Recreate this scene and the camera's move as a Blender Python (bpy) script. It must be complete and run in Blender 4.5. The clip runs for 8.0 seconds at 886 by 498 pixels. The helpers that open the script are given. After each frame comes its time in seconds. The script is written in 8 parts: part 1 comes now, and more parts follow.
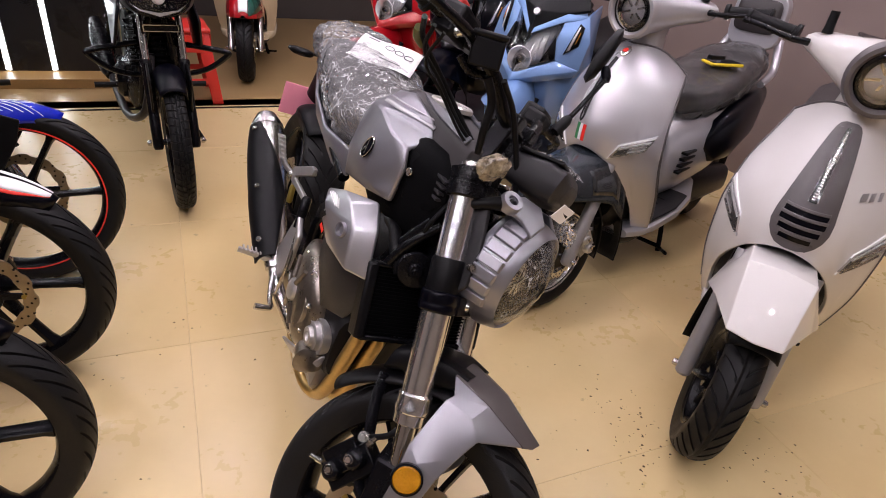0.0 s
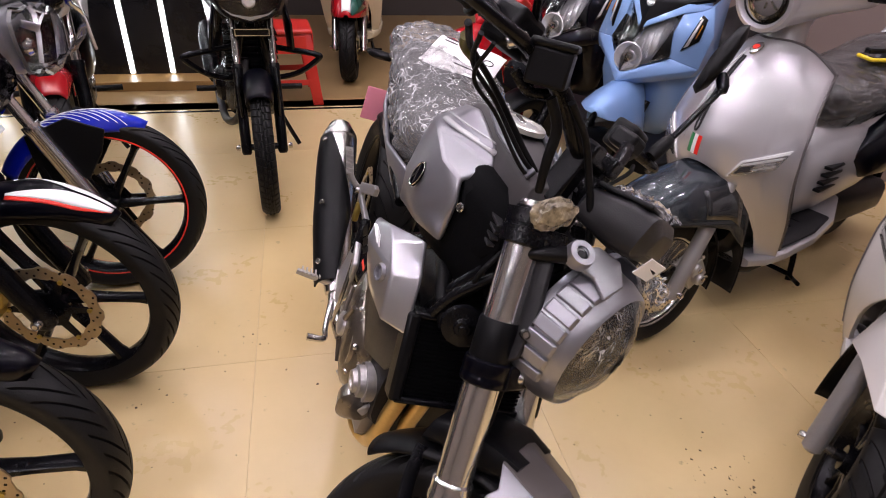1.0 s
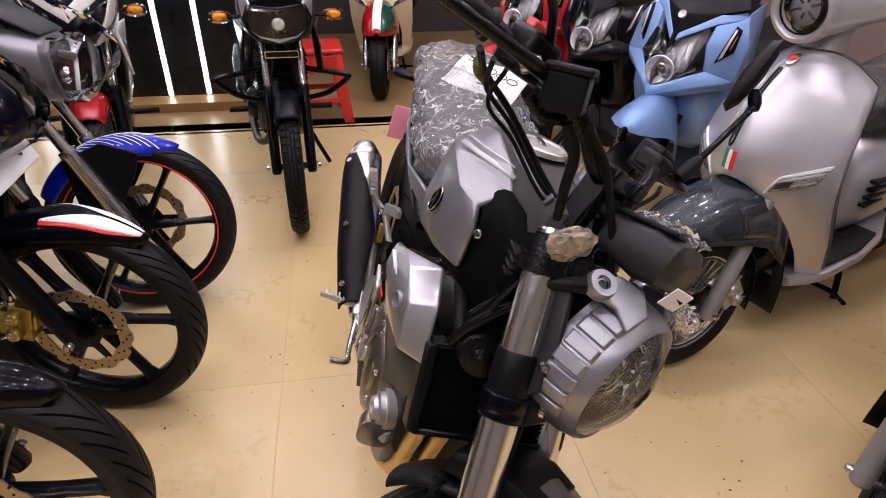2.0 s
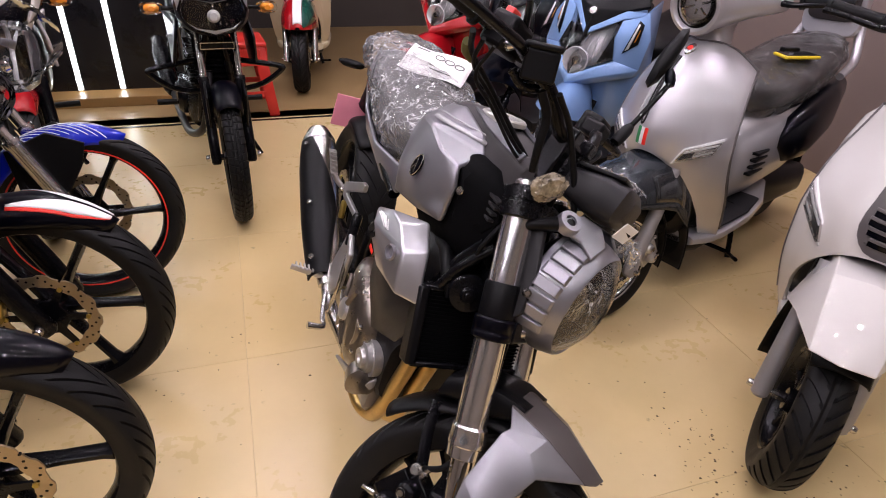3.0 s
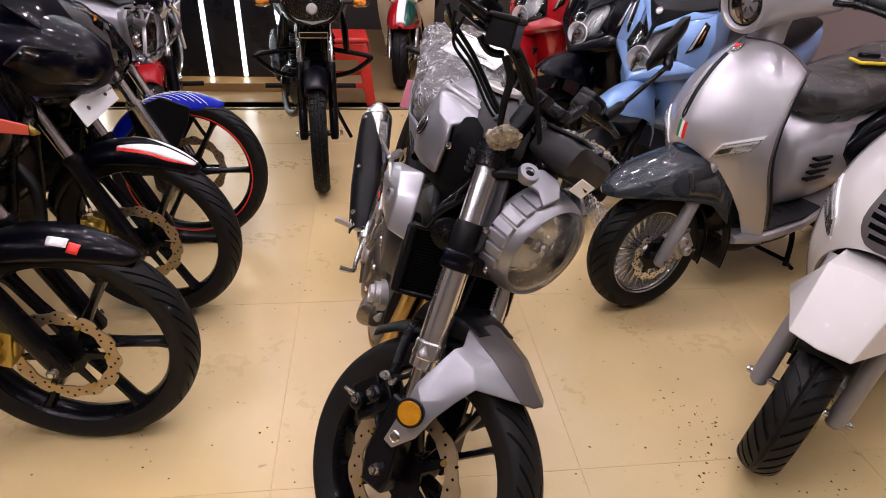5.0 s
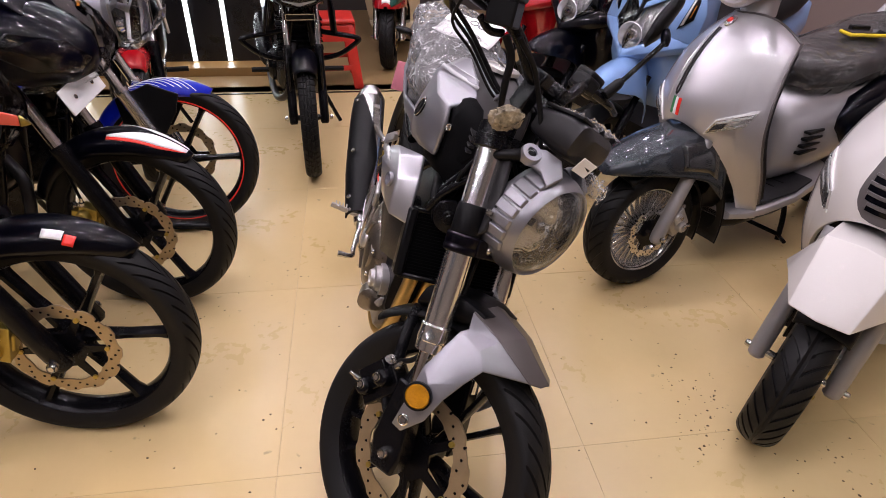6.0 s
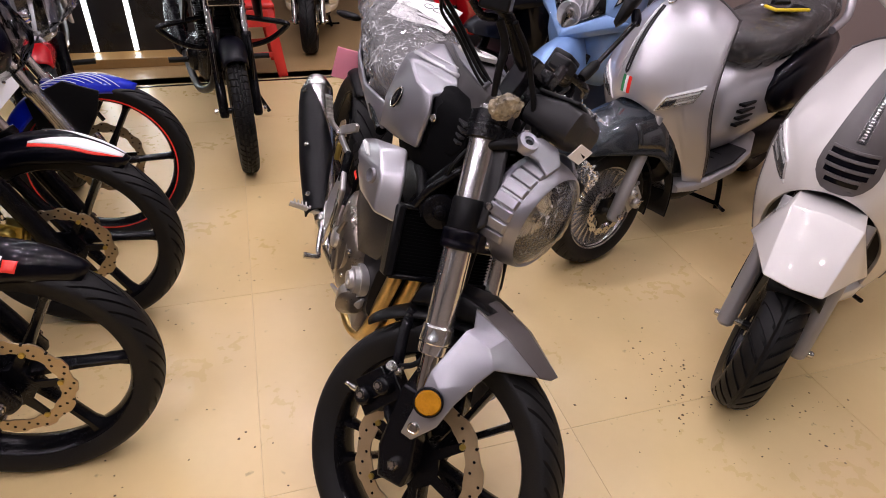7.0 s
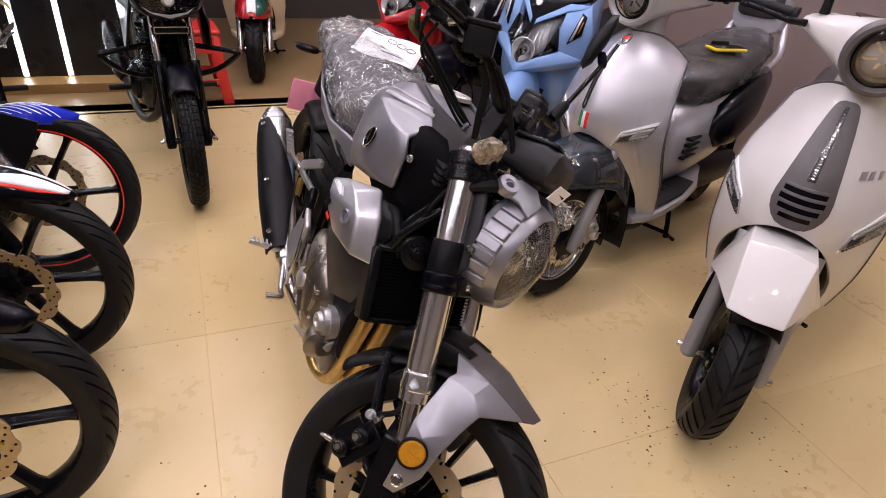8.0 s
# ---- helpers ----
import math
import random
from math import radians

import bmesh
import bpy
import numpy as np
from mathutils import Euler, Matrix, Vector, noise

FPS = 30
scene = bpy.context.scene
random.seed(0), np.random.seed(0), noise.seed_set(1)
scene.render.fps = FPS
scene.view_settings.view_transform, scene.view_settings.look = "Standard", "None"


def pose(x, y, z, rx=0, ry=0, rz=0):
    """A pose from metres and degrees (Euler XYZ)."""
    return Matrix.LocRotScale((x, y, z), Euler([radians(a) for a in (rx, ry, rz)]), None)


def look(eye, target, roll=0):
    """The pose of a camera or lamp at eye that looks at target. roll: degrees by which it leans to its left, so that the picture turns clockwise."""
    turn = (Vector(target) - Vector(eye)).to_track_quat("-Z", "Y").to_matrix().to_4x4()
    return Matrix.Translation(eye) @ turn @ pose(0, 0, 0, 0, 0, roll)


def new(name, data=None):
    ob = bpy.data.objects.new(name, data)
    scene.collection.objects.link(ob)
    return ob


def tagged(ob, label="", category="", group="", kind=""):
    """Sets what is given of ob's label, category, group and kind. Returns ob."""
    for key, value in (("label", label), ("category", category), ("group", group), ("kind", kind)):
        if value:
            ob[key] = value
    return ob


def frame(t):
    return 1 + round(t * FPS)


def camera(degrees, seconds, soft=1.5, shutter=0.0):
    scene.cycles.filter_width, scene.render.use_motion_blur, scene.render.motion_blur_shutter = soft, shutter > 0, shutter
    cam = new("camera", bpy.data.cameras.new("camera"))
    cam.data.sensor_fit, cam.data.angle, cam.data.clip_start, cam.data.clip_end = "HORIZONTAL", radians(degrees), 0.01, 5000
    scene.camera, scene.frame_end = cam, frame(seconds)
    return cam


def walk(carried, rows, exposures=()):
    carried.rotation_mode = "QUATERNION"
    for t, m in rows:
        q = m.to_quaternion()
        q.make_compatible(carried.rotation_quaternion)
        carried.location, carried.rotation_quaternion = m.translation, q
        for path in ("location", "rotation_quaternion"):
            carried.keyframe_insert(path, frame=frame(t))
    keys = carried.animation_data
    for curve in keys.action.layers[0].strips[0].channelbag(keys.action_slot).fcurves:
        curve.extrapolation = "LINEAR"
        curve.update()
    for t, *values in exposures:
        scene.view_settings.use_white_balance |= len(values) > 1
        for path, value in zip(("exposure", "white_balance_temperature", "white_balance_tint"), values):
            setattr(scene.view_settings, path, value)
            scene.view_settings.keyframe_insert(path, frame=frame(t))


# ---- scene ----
cam = camera(72.7, 8.0, soft=0.7, shutter=0.2)
PATH = [
    (0, (0.027, 0.022, 1.304), (-0.073, 1.74, 0.284), 7.2),
    (0.5, (0.036, 0.112, 1.288), (-0.19, 1.794, 0.23), 5.3),
    (1, (0.086, 0.252, 1.29), (-0.369, 1.881, 0.222), 3.1),
    (1.2, (0.106, 0.304, 1.279), (-0.414, 1.92, 0.221), 1.8),
    (2.3, (0.094, 0.269, 1.314), (-0.48, 1.888, 0.29), 0.8),
    (2.5, (0.074, 0.217, 1.322), (-0.41, 1.869, 0.303), 0.5),
    (3, (0.024, 0.088, 1.312), (-0.261, 1.776, 0.278), 3.2),
    (3.5, (0.002, 0.013, 1.31), (-0.149, 1.719, 0.276), 6.3),
    (4, (0.069, -0.018, 1.306), (-0.18, 1.687, 0.291), 6.5),
    (4.5, (0.207, -0.033, 1.308), (-0.256, 1.63, 0.298), 4.9),
    (5, (0.323, -0.051, 1.3), (-0.315, 1.546, 0.28), 2.4),
    (5.2, (0.347, -0.053, 1.299), (-0.325, 1.525, 0.27), 0.8),
    (6.3, (0.258, -0.058, 1.298), (-0.269, 1.522, 0.192), 1.1),
    (6.5, (0.231, -0.05, 1.295), (-0.239, 1.532, 0.166), 0.0),
    (7, (0.135, -0.045, 1.29), (-0.188, 1.586, 0.18), 2.6),
    (7.5, (0.055, -0.028, 1.299), (-0.152, 1.66, 0.248), 5.0),
    (8, (0.058, -0.02, 1.304), (-0.088, 1.686, 0.271), 5.2),
]

walk(cam, [(t, look(eye, target, roll)) for t, eye, target, roll in PATH])

# world: a dim warm interior glow from the rest of the shop
world = bpy.data.worlds.new("world")
scene.world = world
world.use_nodes = True
world.node_tree.nodes["Background"].inputs[0].default_value = (0.9, 0.85, 0.78, 1)
world.node_tree.nodes["Background"].inputs[1].default_value = 0.02
scene.view_settings.exposure = 0.0

CEILING = 2.9
LAMP_POWER = 5.3
LAMP_SPOTS = [(-2.7 + 1.05 * i + 0.25 * (j % 2), -1.4 + 1.15 * j) for i in range(6) for j in range(6)]
LAMP_SPOTS = [(x, y) for x, y in LAMP_SPOTS if not (x > 0.9 and y < 1.5)]
for lx, ly in LAMP_SPOTS:
    lamp = bpy.data.lights.new("downlight_lamp", "AREA")
    lamp.shape, lamp.size, lamp.energy, lamp.color = "DISK", 0.085, LAMP_POWER, (1.0, 0.835, 1.02)
    new("downlight_lamp", lamp).matrix_world = pose(lx, ly, CEILING - 0.03)

# ---- materials ----
def material(name, color, rough=0.5, metal=0.0, vary=0.12, scale=6.0, bump=0.0, bump_scale=60.0, coat=0.0, spec=0.5):
    """Principled surface with colour variation at two scales, uneven gloss and fine relief."""
    mat = bpy.data.materials.new(name)
    mat.use_nodes = True
    nt = mat.node_tree
    bsdf = nt.nodes["Principled BSDF"]
    tc = nt.nodes.new("ShaderNodeTexCoord")
    big, fine = nt.nodes.new("ShaderNodeTexNoise"), nt.nodes.new("ShaderNodeTexNoise")
    big.inputs["Scale"].default_value, big.inputs["Detail"].default_value = scale, 4.0
    fine.inputs["Scale"].default_value, fine.inputs["Detail"].default_value = bump_scale, 5.0
    for n in (big, fine):
        nt.links.new(tc.outputs["Object"], n.inputs["Vector"])
    add = nt.nodes.new("ShaderNodeMath")
    add.operation = "MULTIPLY_ADD"
    nt.links.new(fine.outputs[0], add.inputs[0])
    add.inputs[1].default_value = 0.45
    nt.links.new(big.outputs[0], add.inputs[2])
    ramp = nt.nodes.new("ShaderNodeMapRange")
    ramp.inputs["From Min"].default_value, ramp.inputs["From Max"].default_value = 0.4, 1.1
    ramp.inputs["To Min"].default_value, ramp.inputs["To Max"].default_value = 1 - vary, 1 + vary
    nt.links.new(add.outputs[0], ramp.inputs["Value"])
    mul = nt.nodes.new("ShaderNodeMix")
    mul.data_type, mul.blend_type = "RGBA", "MULTIPLY"
    mul.inputs[0].default_value = 1.0
    mul.inputs[6].default_value = (*color, 1)
    nt.links.new(ramp.outputs[0], mul.inputs[7])
    nt.links.new(mul.outputs[2], bsdf.inputs["Base Color"])
    rr = nt.nodes.new("ShaderNodeMapRange")
    rr.inputs["From Min"].default_value, rr.inputs["From Max"].default_value = 0.4, 1.1
    swing = 0.22 if bump > 0 else 0.05
    rr.inputs["To Min"].default_value, rr.inputs["To Max"].default_value = max(0.02, rough * (1 - swing)), min(1, rough * (1 + swing))
    nt.links.new(add.outputs[0], rr.inputs["Value"])
    nt.links.new(rr.outputs[0], bsdf.inputs["Roughness"])
    bsdf.inputs["Metallic"].default_value = metal
    bsdf.inputs["Specular IOR Level"].default_value = spec
    bsdf.inputs["Coat Weight"].default_value = coat
    bsdf.inputs["Coat Roughness"].default_value = 0.012
    if bump > 0:
        b = nt.nodes.new("ShaderNodeBump")
        b.inputs["Strength"].default_value, b.inputs["Distance"].default_value = bump, 0.002
        nt.links.new(fine.outputs[0], b.inputs["Height"])
        nt.links.new(b.outputs[0], bsdf.inputs["Normal"])
    return mat


def clear_plastic(name, tint=(1, 1, 1), rough=0.08, ior=1.45, bump=0.0, bump_scale=30.0, mix=0.0, glint=0.0, glint_scale=30.0):
    """Clear lens or film: mostly see-through with gloss on top; mix adds milky diffuse, and painted white lines stand
    in for the glints on sharp folds.
    """
    mat = bpy.data.materials.new(name)
    mat.use_nodes = True
    nt = mat.node_tree
    nt.nodes.clear()
    out = nt.nodes.new("ShaderNodeOutputMaterial")
    tr, gl, df = nt.nodes.new("ShaderNodeBsdfTransparent"), nt.nodes.new("ShaderNodeBsdfGlossy"), nt.nodes.new("ShaderNodeBsdfDiffuse")
    tr.inputs[0].default_value = (*tint, 1)
    gl.inputs["Roughness"].default_value = rough
    df.inputs[0].default_value = (0.85, 0.85, 0.85, 1)
    lw = nt.nodes.new("ShaderNodeFresnel")
    lw.inputs["IOR"].default_value = ior
    m1, m2 = nt.nodes.new("ShaderNodeMixShader"), nt.nodes.new("ShaderNodeMixShader")
    m1.inputs[0].default_value = mix
    nt.links.new(tr.outputs[0], m1.inputs[1])
    nt.links.new(df.outputs[0], m1.inputs[2])
    nt.links.new(lw.outputs[0], m2.inputs[0])
    nt.links.new(m1.outputs[0], m2.inputs[1])
    nt.links.new(gl.outputs[0], m2.inputs[2])
    nt.links.new(m2.outputs[0], out.inputs[0])
    if glint > 0:
        # pale diffuse lines along cell edges, painted in place of glints on folds
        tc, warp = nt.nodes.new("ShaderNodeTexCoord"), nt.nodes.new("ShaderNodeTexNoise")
        warp.inputs["Scale"].default_value, warp.inputs["Detail"].default_value = glint_scale * 0.6, 3.0
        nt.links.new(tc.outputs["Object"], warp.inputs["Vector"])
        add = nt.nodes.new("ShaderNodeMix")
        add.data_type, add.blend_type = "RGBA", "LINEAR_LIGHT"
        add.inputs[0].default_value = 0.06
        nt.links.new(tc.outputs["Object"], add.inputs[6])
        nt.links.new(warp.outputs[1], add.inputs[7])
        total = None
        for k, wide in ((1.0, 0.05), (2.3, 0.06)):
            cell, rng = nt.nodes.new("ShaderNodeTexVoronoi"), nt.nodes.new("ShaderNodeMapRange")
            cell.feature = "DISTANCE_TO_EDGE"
            cell.inputs["Scale"].default_value = glint_scale * k
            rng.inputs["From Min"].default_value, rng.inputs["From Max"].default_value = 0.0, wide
            rng.inputs["To Min"].default_value, rng.inputs["To Max"].default_value = glint, 0.0
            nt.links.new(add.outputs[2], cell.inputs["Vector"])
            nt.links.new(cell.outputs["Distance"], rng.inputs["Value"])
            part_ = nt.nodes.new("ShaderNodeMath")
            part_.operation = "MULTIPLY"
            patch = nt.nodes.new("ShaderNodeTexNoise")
            patch.inputs["Scale"].default_value = glint_scale * 0.45 * k
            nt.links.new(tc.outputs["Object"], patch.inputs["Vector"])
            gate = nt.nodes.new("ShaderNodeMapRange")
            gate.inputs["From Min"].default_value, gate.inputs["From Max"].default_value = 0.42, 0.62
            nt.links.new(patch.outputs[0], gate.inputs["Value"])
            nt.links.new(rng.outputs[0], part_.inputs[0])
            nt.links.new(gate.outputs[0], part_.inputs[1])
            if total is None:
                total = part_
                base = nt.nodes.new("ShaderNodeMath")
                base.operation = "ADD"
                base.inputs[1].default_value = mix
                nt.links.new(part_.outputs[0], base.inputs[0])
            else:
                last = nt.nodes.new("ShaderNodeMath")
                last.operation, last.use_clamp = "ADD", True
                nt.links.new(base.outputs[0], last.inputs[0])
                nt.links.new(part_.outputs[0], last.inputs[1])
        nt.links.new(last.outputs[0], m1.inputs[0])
    if bump > 0:
        tc, nz, b = nt.nodes.new("ShaderNodeTexCoord"), nt.nodes.new("ShaderNodeTexNoise"), nt.nodes.new("ShaderNodeBump")
        nz.inputs["Scale"].default_value, nz.inputs["Detail"].default_value = bump_scale, 3.0
        nz.inputs["Distortion"].default_value = 1.5
        b.inputs["Strength"].default_value, b.inputs["Distance"].default_value = bump, 0.01
        nt.links.new(tc.outputs["Object"], nz.inputs["Vector"])
        nt.links.new(nz.outputs[0], b.inputs["Height"])
        for n in (gl, df, lw):
            nt.links.new(b.outputs[0], n.inputs["Normal"])
    return mat


def glow(name, color, strength):
    mat = bpy.data.materials.new(name)
    mat.use_nodes = True
    b = mat.node_tree.nodes["Principled BSDF"]
    b.inputs["Base Color"].default_value = (*color, 1)
    b.inputs["Emission Color"].default_value = (*color, 1)
    b.inputs["Emission Strength"].default_value = strength
    return mat


GREY_PAINT = material("satin silver grey paint", (0.285, 0.282, 0.305), 0.34, 0.74, 0.05, 4)
SLATE_PAINT = material("satin slate grey paint", (0.105, 0.105, 0.115), 0.36, 0.5, 0.06, 5)
UMBER_PLASTIC = material("satin brown-grey plastic", (0.055, 0.051, 0.052), 0.45, 0.0, 0.08, 6, spec=0.2)
# darker copy of GREY_PAINT: shade on the mudguard's top plane put into colour
RIDGE_SHADE = material("satin grey paint shaded to brown-grey", (0.10, 0.088, 0.085), 0.36, 0.3, 0.06, 5)
SILVER_PAINT = material("silver metallic paint", (0.52, 0.52, 0.545), 0.30, 0.85, 0.06, 5, coat=0.6)
SCOOTER_SILVER = material("warm silver scooter paint", (0.50, 0.49, 0.515), 0.36, 0.6, 0.03, 3, 0.0, 300, coat=0.8)
WHITE_PAINT = material("pearl white scooter paint", (0.63, 0.605, 0.585), 0.5, 0.0, 0.03, 3, 0.0, 300, coat=0.9)
CHARCOAL_PAINT = material("charcoal metallic paint", (0.022, 0.028, 0.035), 0.25, 0.3, 0.1, 5, 0.0, 300, coat=0.5)
BLUE_PAINT = material("pale blue scooter paint", (0.20, 0.34, 0.62), 0.42, 0.3, 0.05, 4, 0.0, 300, coat=0.8)
ROYAL_BLUE = material("royal blue gloss paint", (0.002, 0.012, 0.36), 0.35, 0.0, 0.08, 4, 0.0, 300, coat=0.8, spec=0.1)
DEEP_BLUE = material("deep blue gloss paint", (0.0006, 0.0007, 0.004), 0.3, 0.0, 0.1, 4, 0.0, 300, coat=0.35, spec=0.05)
BLACK_GLOSS = material("black gloss paint", (0.001, 0.0011, 0.003), 0.3, 0.0, 0.2, 5, 0.0, 300, coat=0.4, spec=0.05)
BLACK_PLASTIC = material("black textured plastic", (0.0035, 0.0035, 0.0042), 0.4, 0.0, 0.2, 9, 0.12, 500, spec=0.16)
GREY_PLASTIC = material("dark grey plastic", (0.017, 0.0165, 0.018), 0.42, 0.0, 0.15, 9, 0.12, 500, spec=0.25)
MID_PLASTIC = material("grey brown plastic", (0.085, 0.075, 0.076), 0.42, 0.0, 0.1, 9, 0.1, 500)
INNER_BLACK = material("dull inner black plastic", (0.0022, 0.0022, 0.0026), 0.7, 0.0, 0.3, 14, 0.2, 300, spec=0.04)
BLACK_METAL = material("black coated metal", (0.003, 0.003, 0.004), 0.26, 0.0, 0.2, 12, 0.1, 300, spec=0.2)
DARK_METAL = material("dark engine metal", (0.022, 0.021, 0.022), 0.4, 0.5, 0.25, 14, 0.25, 200)
STEEL = material("brushed steel", (0.62, 0.60, 0.58), 0.22, 1.0, 0.1, 12, 0.08, 400)
CHROME = material("bright chrome", (0.75, 0.75, 0.76), 0.08, 1.0, 0.06, 12)
ALLOY = material("cast aluminium", (0.50, 0.49, 0.48), 0.42, 0.85, 0.14, 15, 0.25, 250)
FORK_TUBE = material("polished aluminium fork tube", (0.80, 0.79, 0.79), 0.16, 0.97, 0.08, 14)
FORK_GREY = material("painted grey fork leg", (0.34, 0.33, 0.33), 0.42, 0.5, 0.1, 10, 0.1, 300)
GOLD = material("gold anodised metal", (0.46, 0.35, 0.09), 0.35, 0.9, 0.15, 14, 0.2, 250)
HEADER = material("heat tinted exhaust header", (0.55, 0.38, 0.14), 0.35, 0.9, 0.25, 18, 0.2, 200)
DISC_STEEL = material("drilled brake disc steel", (0.44, 0.345, 0.22), 0.4, 0.85, 0.15, 20, 0.15, 300)
RUBBER = material("tyre rubber", (0.007, 0.0068, 0.007), 0.55, 0.0, 0.25, 16, 0.25, 260, spec=0.22)
GRIP_RUBBER = material("grip rubber", (0.003, 0.003, 0.0036), 0.5, 0.0, 0.2, 20, 0.4, 400, spec=0.16)
SEAT_VINYL = material("dark brown seat vinyl", (0.026, 0.021, 0.021), 0.45, 0.0, 0.15, 9, 0.3, 350)
RED_PAINT = material("red gloss paint", (0.40, 0.006, 0.012), 0.2, 0.1, 0.08, 4, 0.0, 300, coat=1.0)
RED_PLASTIC = material("red moulded plastic", (0.52, 0.022, 0.015), 0.4, 0.0, 0.08, 6, 0.05, 300)
RED_STRIPE = material("red sticker", (0.75, 0.03, 0.02), 0.35)
WHITE_STICKER = material("white sticker", (0.8, 0.8, 0.8), 0.35, 0.0, 0.04)
GREEN_STICKER = material("green sticker", (0.03, 0.22, 0.08), 0.35, 0.0, 0.05)
CREAM_PAINT = material("cream scooter paint", (0.68, 0.58, 0.40), 0.3, 0.0, 0.05, 4, 0.0, 300, coat=0.8)
AMBER = material("amber reflector", (0.46, 0.20, 0.005), 0.22, 0.0, 0.25, 40, 0.8, 260, coat=0.6)
AMBER_LENS = material("amber lens", (0.85, 0.30, 0.03), 0.2, 0.0, 0.1, 30, 0.3, 200, coat=0.5)
PAPER = material("white paper label", (0.82, 0.81, 0.80), 0.7, 0.0, 0.05, 8)
PINK = material("pink card", (0.80, 0.28, 0.36), 0.6, 0.0, 0.06, 9)
YELLOW = material("yellow phone bumper", (0.75, 0.55, 0.02), 0.45, 0.0, 0.06, 9)
SCREEN = material("dark phone glass", (0.01, 0.01, 0.012), 0.08, 0.0, 0.05, 9)
REFLECTOR = material("mirror reflector", (0.9, 0.9, 0.92), 0.12, 0.85, 0.12, 20, 0.9, 80)
PALE_DECAL = material("pale grey decal", (0.42, 0.42, 0.43), 0.4, 0.3, 0.04, 8)
LAMP_MIRROR = material("faceted lamp mirror", (0.86, 0.86, 0.87), 0.22, 0.55, 0.1, 20, 1.0, 70)
BOWL = material("bright lamp bowl", (0.88, 0.88, 0.88), 0.22, 0.25, 0.05, 20)
CARBON = material("carbon weave plastic", (0.02, 0.022, 0.025), 0.25, 0.2, 0.6, 160, 0.2, 400, coat=0.8)
RIM_SILVER = material("bright silver wheel paint", (0.62, 0.61, 0.60), 0.24, 0.9, 0.08, 12)
CASE_METAL = material("bronze grey engine casing", (0.20, 0.175, 0.145), 0.3, 0.85, 0.3, 18, 0.35, 120, coat=0.5)
PEARL = material("pale champagne metal", (0.62, 0.60, 0.55), 0.3, 0.6, 0.05, 10)
CLEAR = clear_plastic("clear lens plastic", (0.97, 0.97, 0.97))
LENS_FLUTED = clear_plastic("fluted lamp lens", (0.98, 0.98, 0.98), 0.06, 1.5, 0.4, 80, 0.03)
LENS_MILKY = clear_plastic("clear domed lens", (0.96, 0.955, 0.93), 0.05, 1.4, 0.1, 40, 0.03)
# here and in SEAT_FILM, BAG_FILM: glints of the folds painted in as white
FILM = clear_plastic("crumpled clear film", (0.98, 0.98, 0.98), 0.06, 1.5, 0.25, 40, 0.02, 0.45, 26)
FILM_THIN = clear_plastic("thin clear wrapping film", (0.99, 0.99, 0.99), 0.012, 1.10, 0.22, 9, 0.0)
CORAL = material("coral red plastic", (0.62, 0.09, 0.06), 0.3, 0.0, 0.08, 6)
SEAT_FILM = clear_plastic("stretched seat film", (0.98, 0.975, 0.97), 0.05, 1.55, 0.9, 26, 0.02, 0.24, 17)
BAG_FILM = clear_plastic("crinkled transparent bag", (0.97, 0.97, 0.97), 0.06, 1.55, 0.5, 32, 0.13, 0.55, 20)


# ---- geometry helpers ----
def spread(a, b, n):
    return [a + (b - a) * i / (n - 1) for i in range(n)]


def part(name, bm, mat, parent, label="", smooth=35, m=None, bevel=0.0, solid=0.0):
    """Links a bmesh as one mesh object under a thing or part. mat: one material or a list."""
    if m is not None:
        bm.transform(m)
    bmesh.ops.recalc_face_normals(bm, faces=bm.faces)
    me = bpy.data.meshes.new(name)
    bm.to_mesh(me)
    bm.free()
    for one in mat if isinstance(mat, (list, tuple)) else [mat]:
        me.materials.append(one)
    if smooth:
        me.polygons.foreach_set("use_smooth", [True] * len(me.polygons))
        if smooth < 180:
            me.set_sharp_from_angle(angle=radians(smooth))
    ob = new(name, me)
    ob.parent = parent
    if solid:
        mod = ob.modifiers.new("thickness", "SOLIDIFY")
        mod.thickness, mod.offset = solid, -1
    if bevel:
        mod = ob.modifiers.new("edge", "BEVEL")
        mod.width, mod.segments, mod.limit_method, mod.angle_limit = bevel, 2, "ANGLE", radians(28)
    if label:
        ob["label"] = label
    return ob


def thing(name, m, label, category, group=""):
    ob = new(name)
    ob.empty_display_size = 0.05
    ob.matrix_world = m
    return tagged(ob, label, category, group)


def mesh(verts, faces, mirror=False):
    """A small hand-shaped mesh; mirror adds the other side in y."""
    bm = bmesh.new()
    vs = [bm.verts.new(v) for v in verts]
    for f in faces:
        bm.faces.new([vs[i] for i in f])
    if mirror:
        ws = [bm.verts.new((v[0], -v[1], v[2])) for v in verts]
        for f in faces:
            bm.faces.new([ws[i] for i in reversed(f)])
        bmesh.ops.remove_doubles(bm, verts=bm.verts, dist=1e-5)
    return bm


def join(*parts_):
    """Joins bmeshes into the first one; later ones take material index 0, 1, ... if given as (bm, index)."""
    first = parts_[0]
    for other in parts_[1:]:
        idx = 0
        if isinstance(other, tuple):
            other, idx = other
        table = {v: first.verts.new(v.co) for v in other.verts}
        for f in other.faces:
            try:
                g = first.faces.new([table[v] for v in f.verts])
                g.material_index = idx
            except ValueError:
                pass
        other.free()
    return first


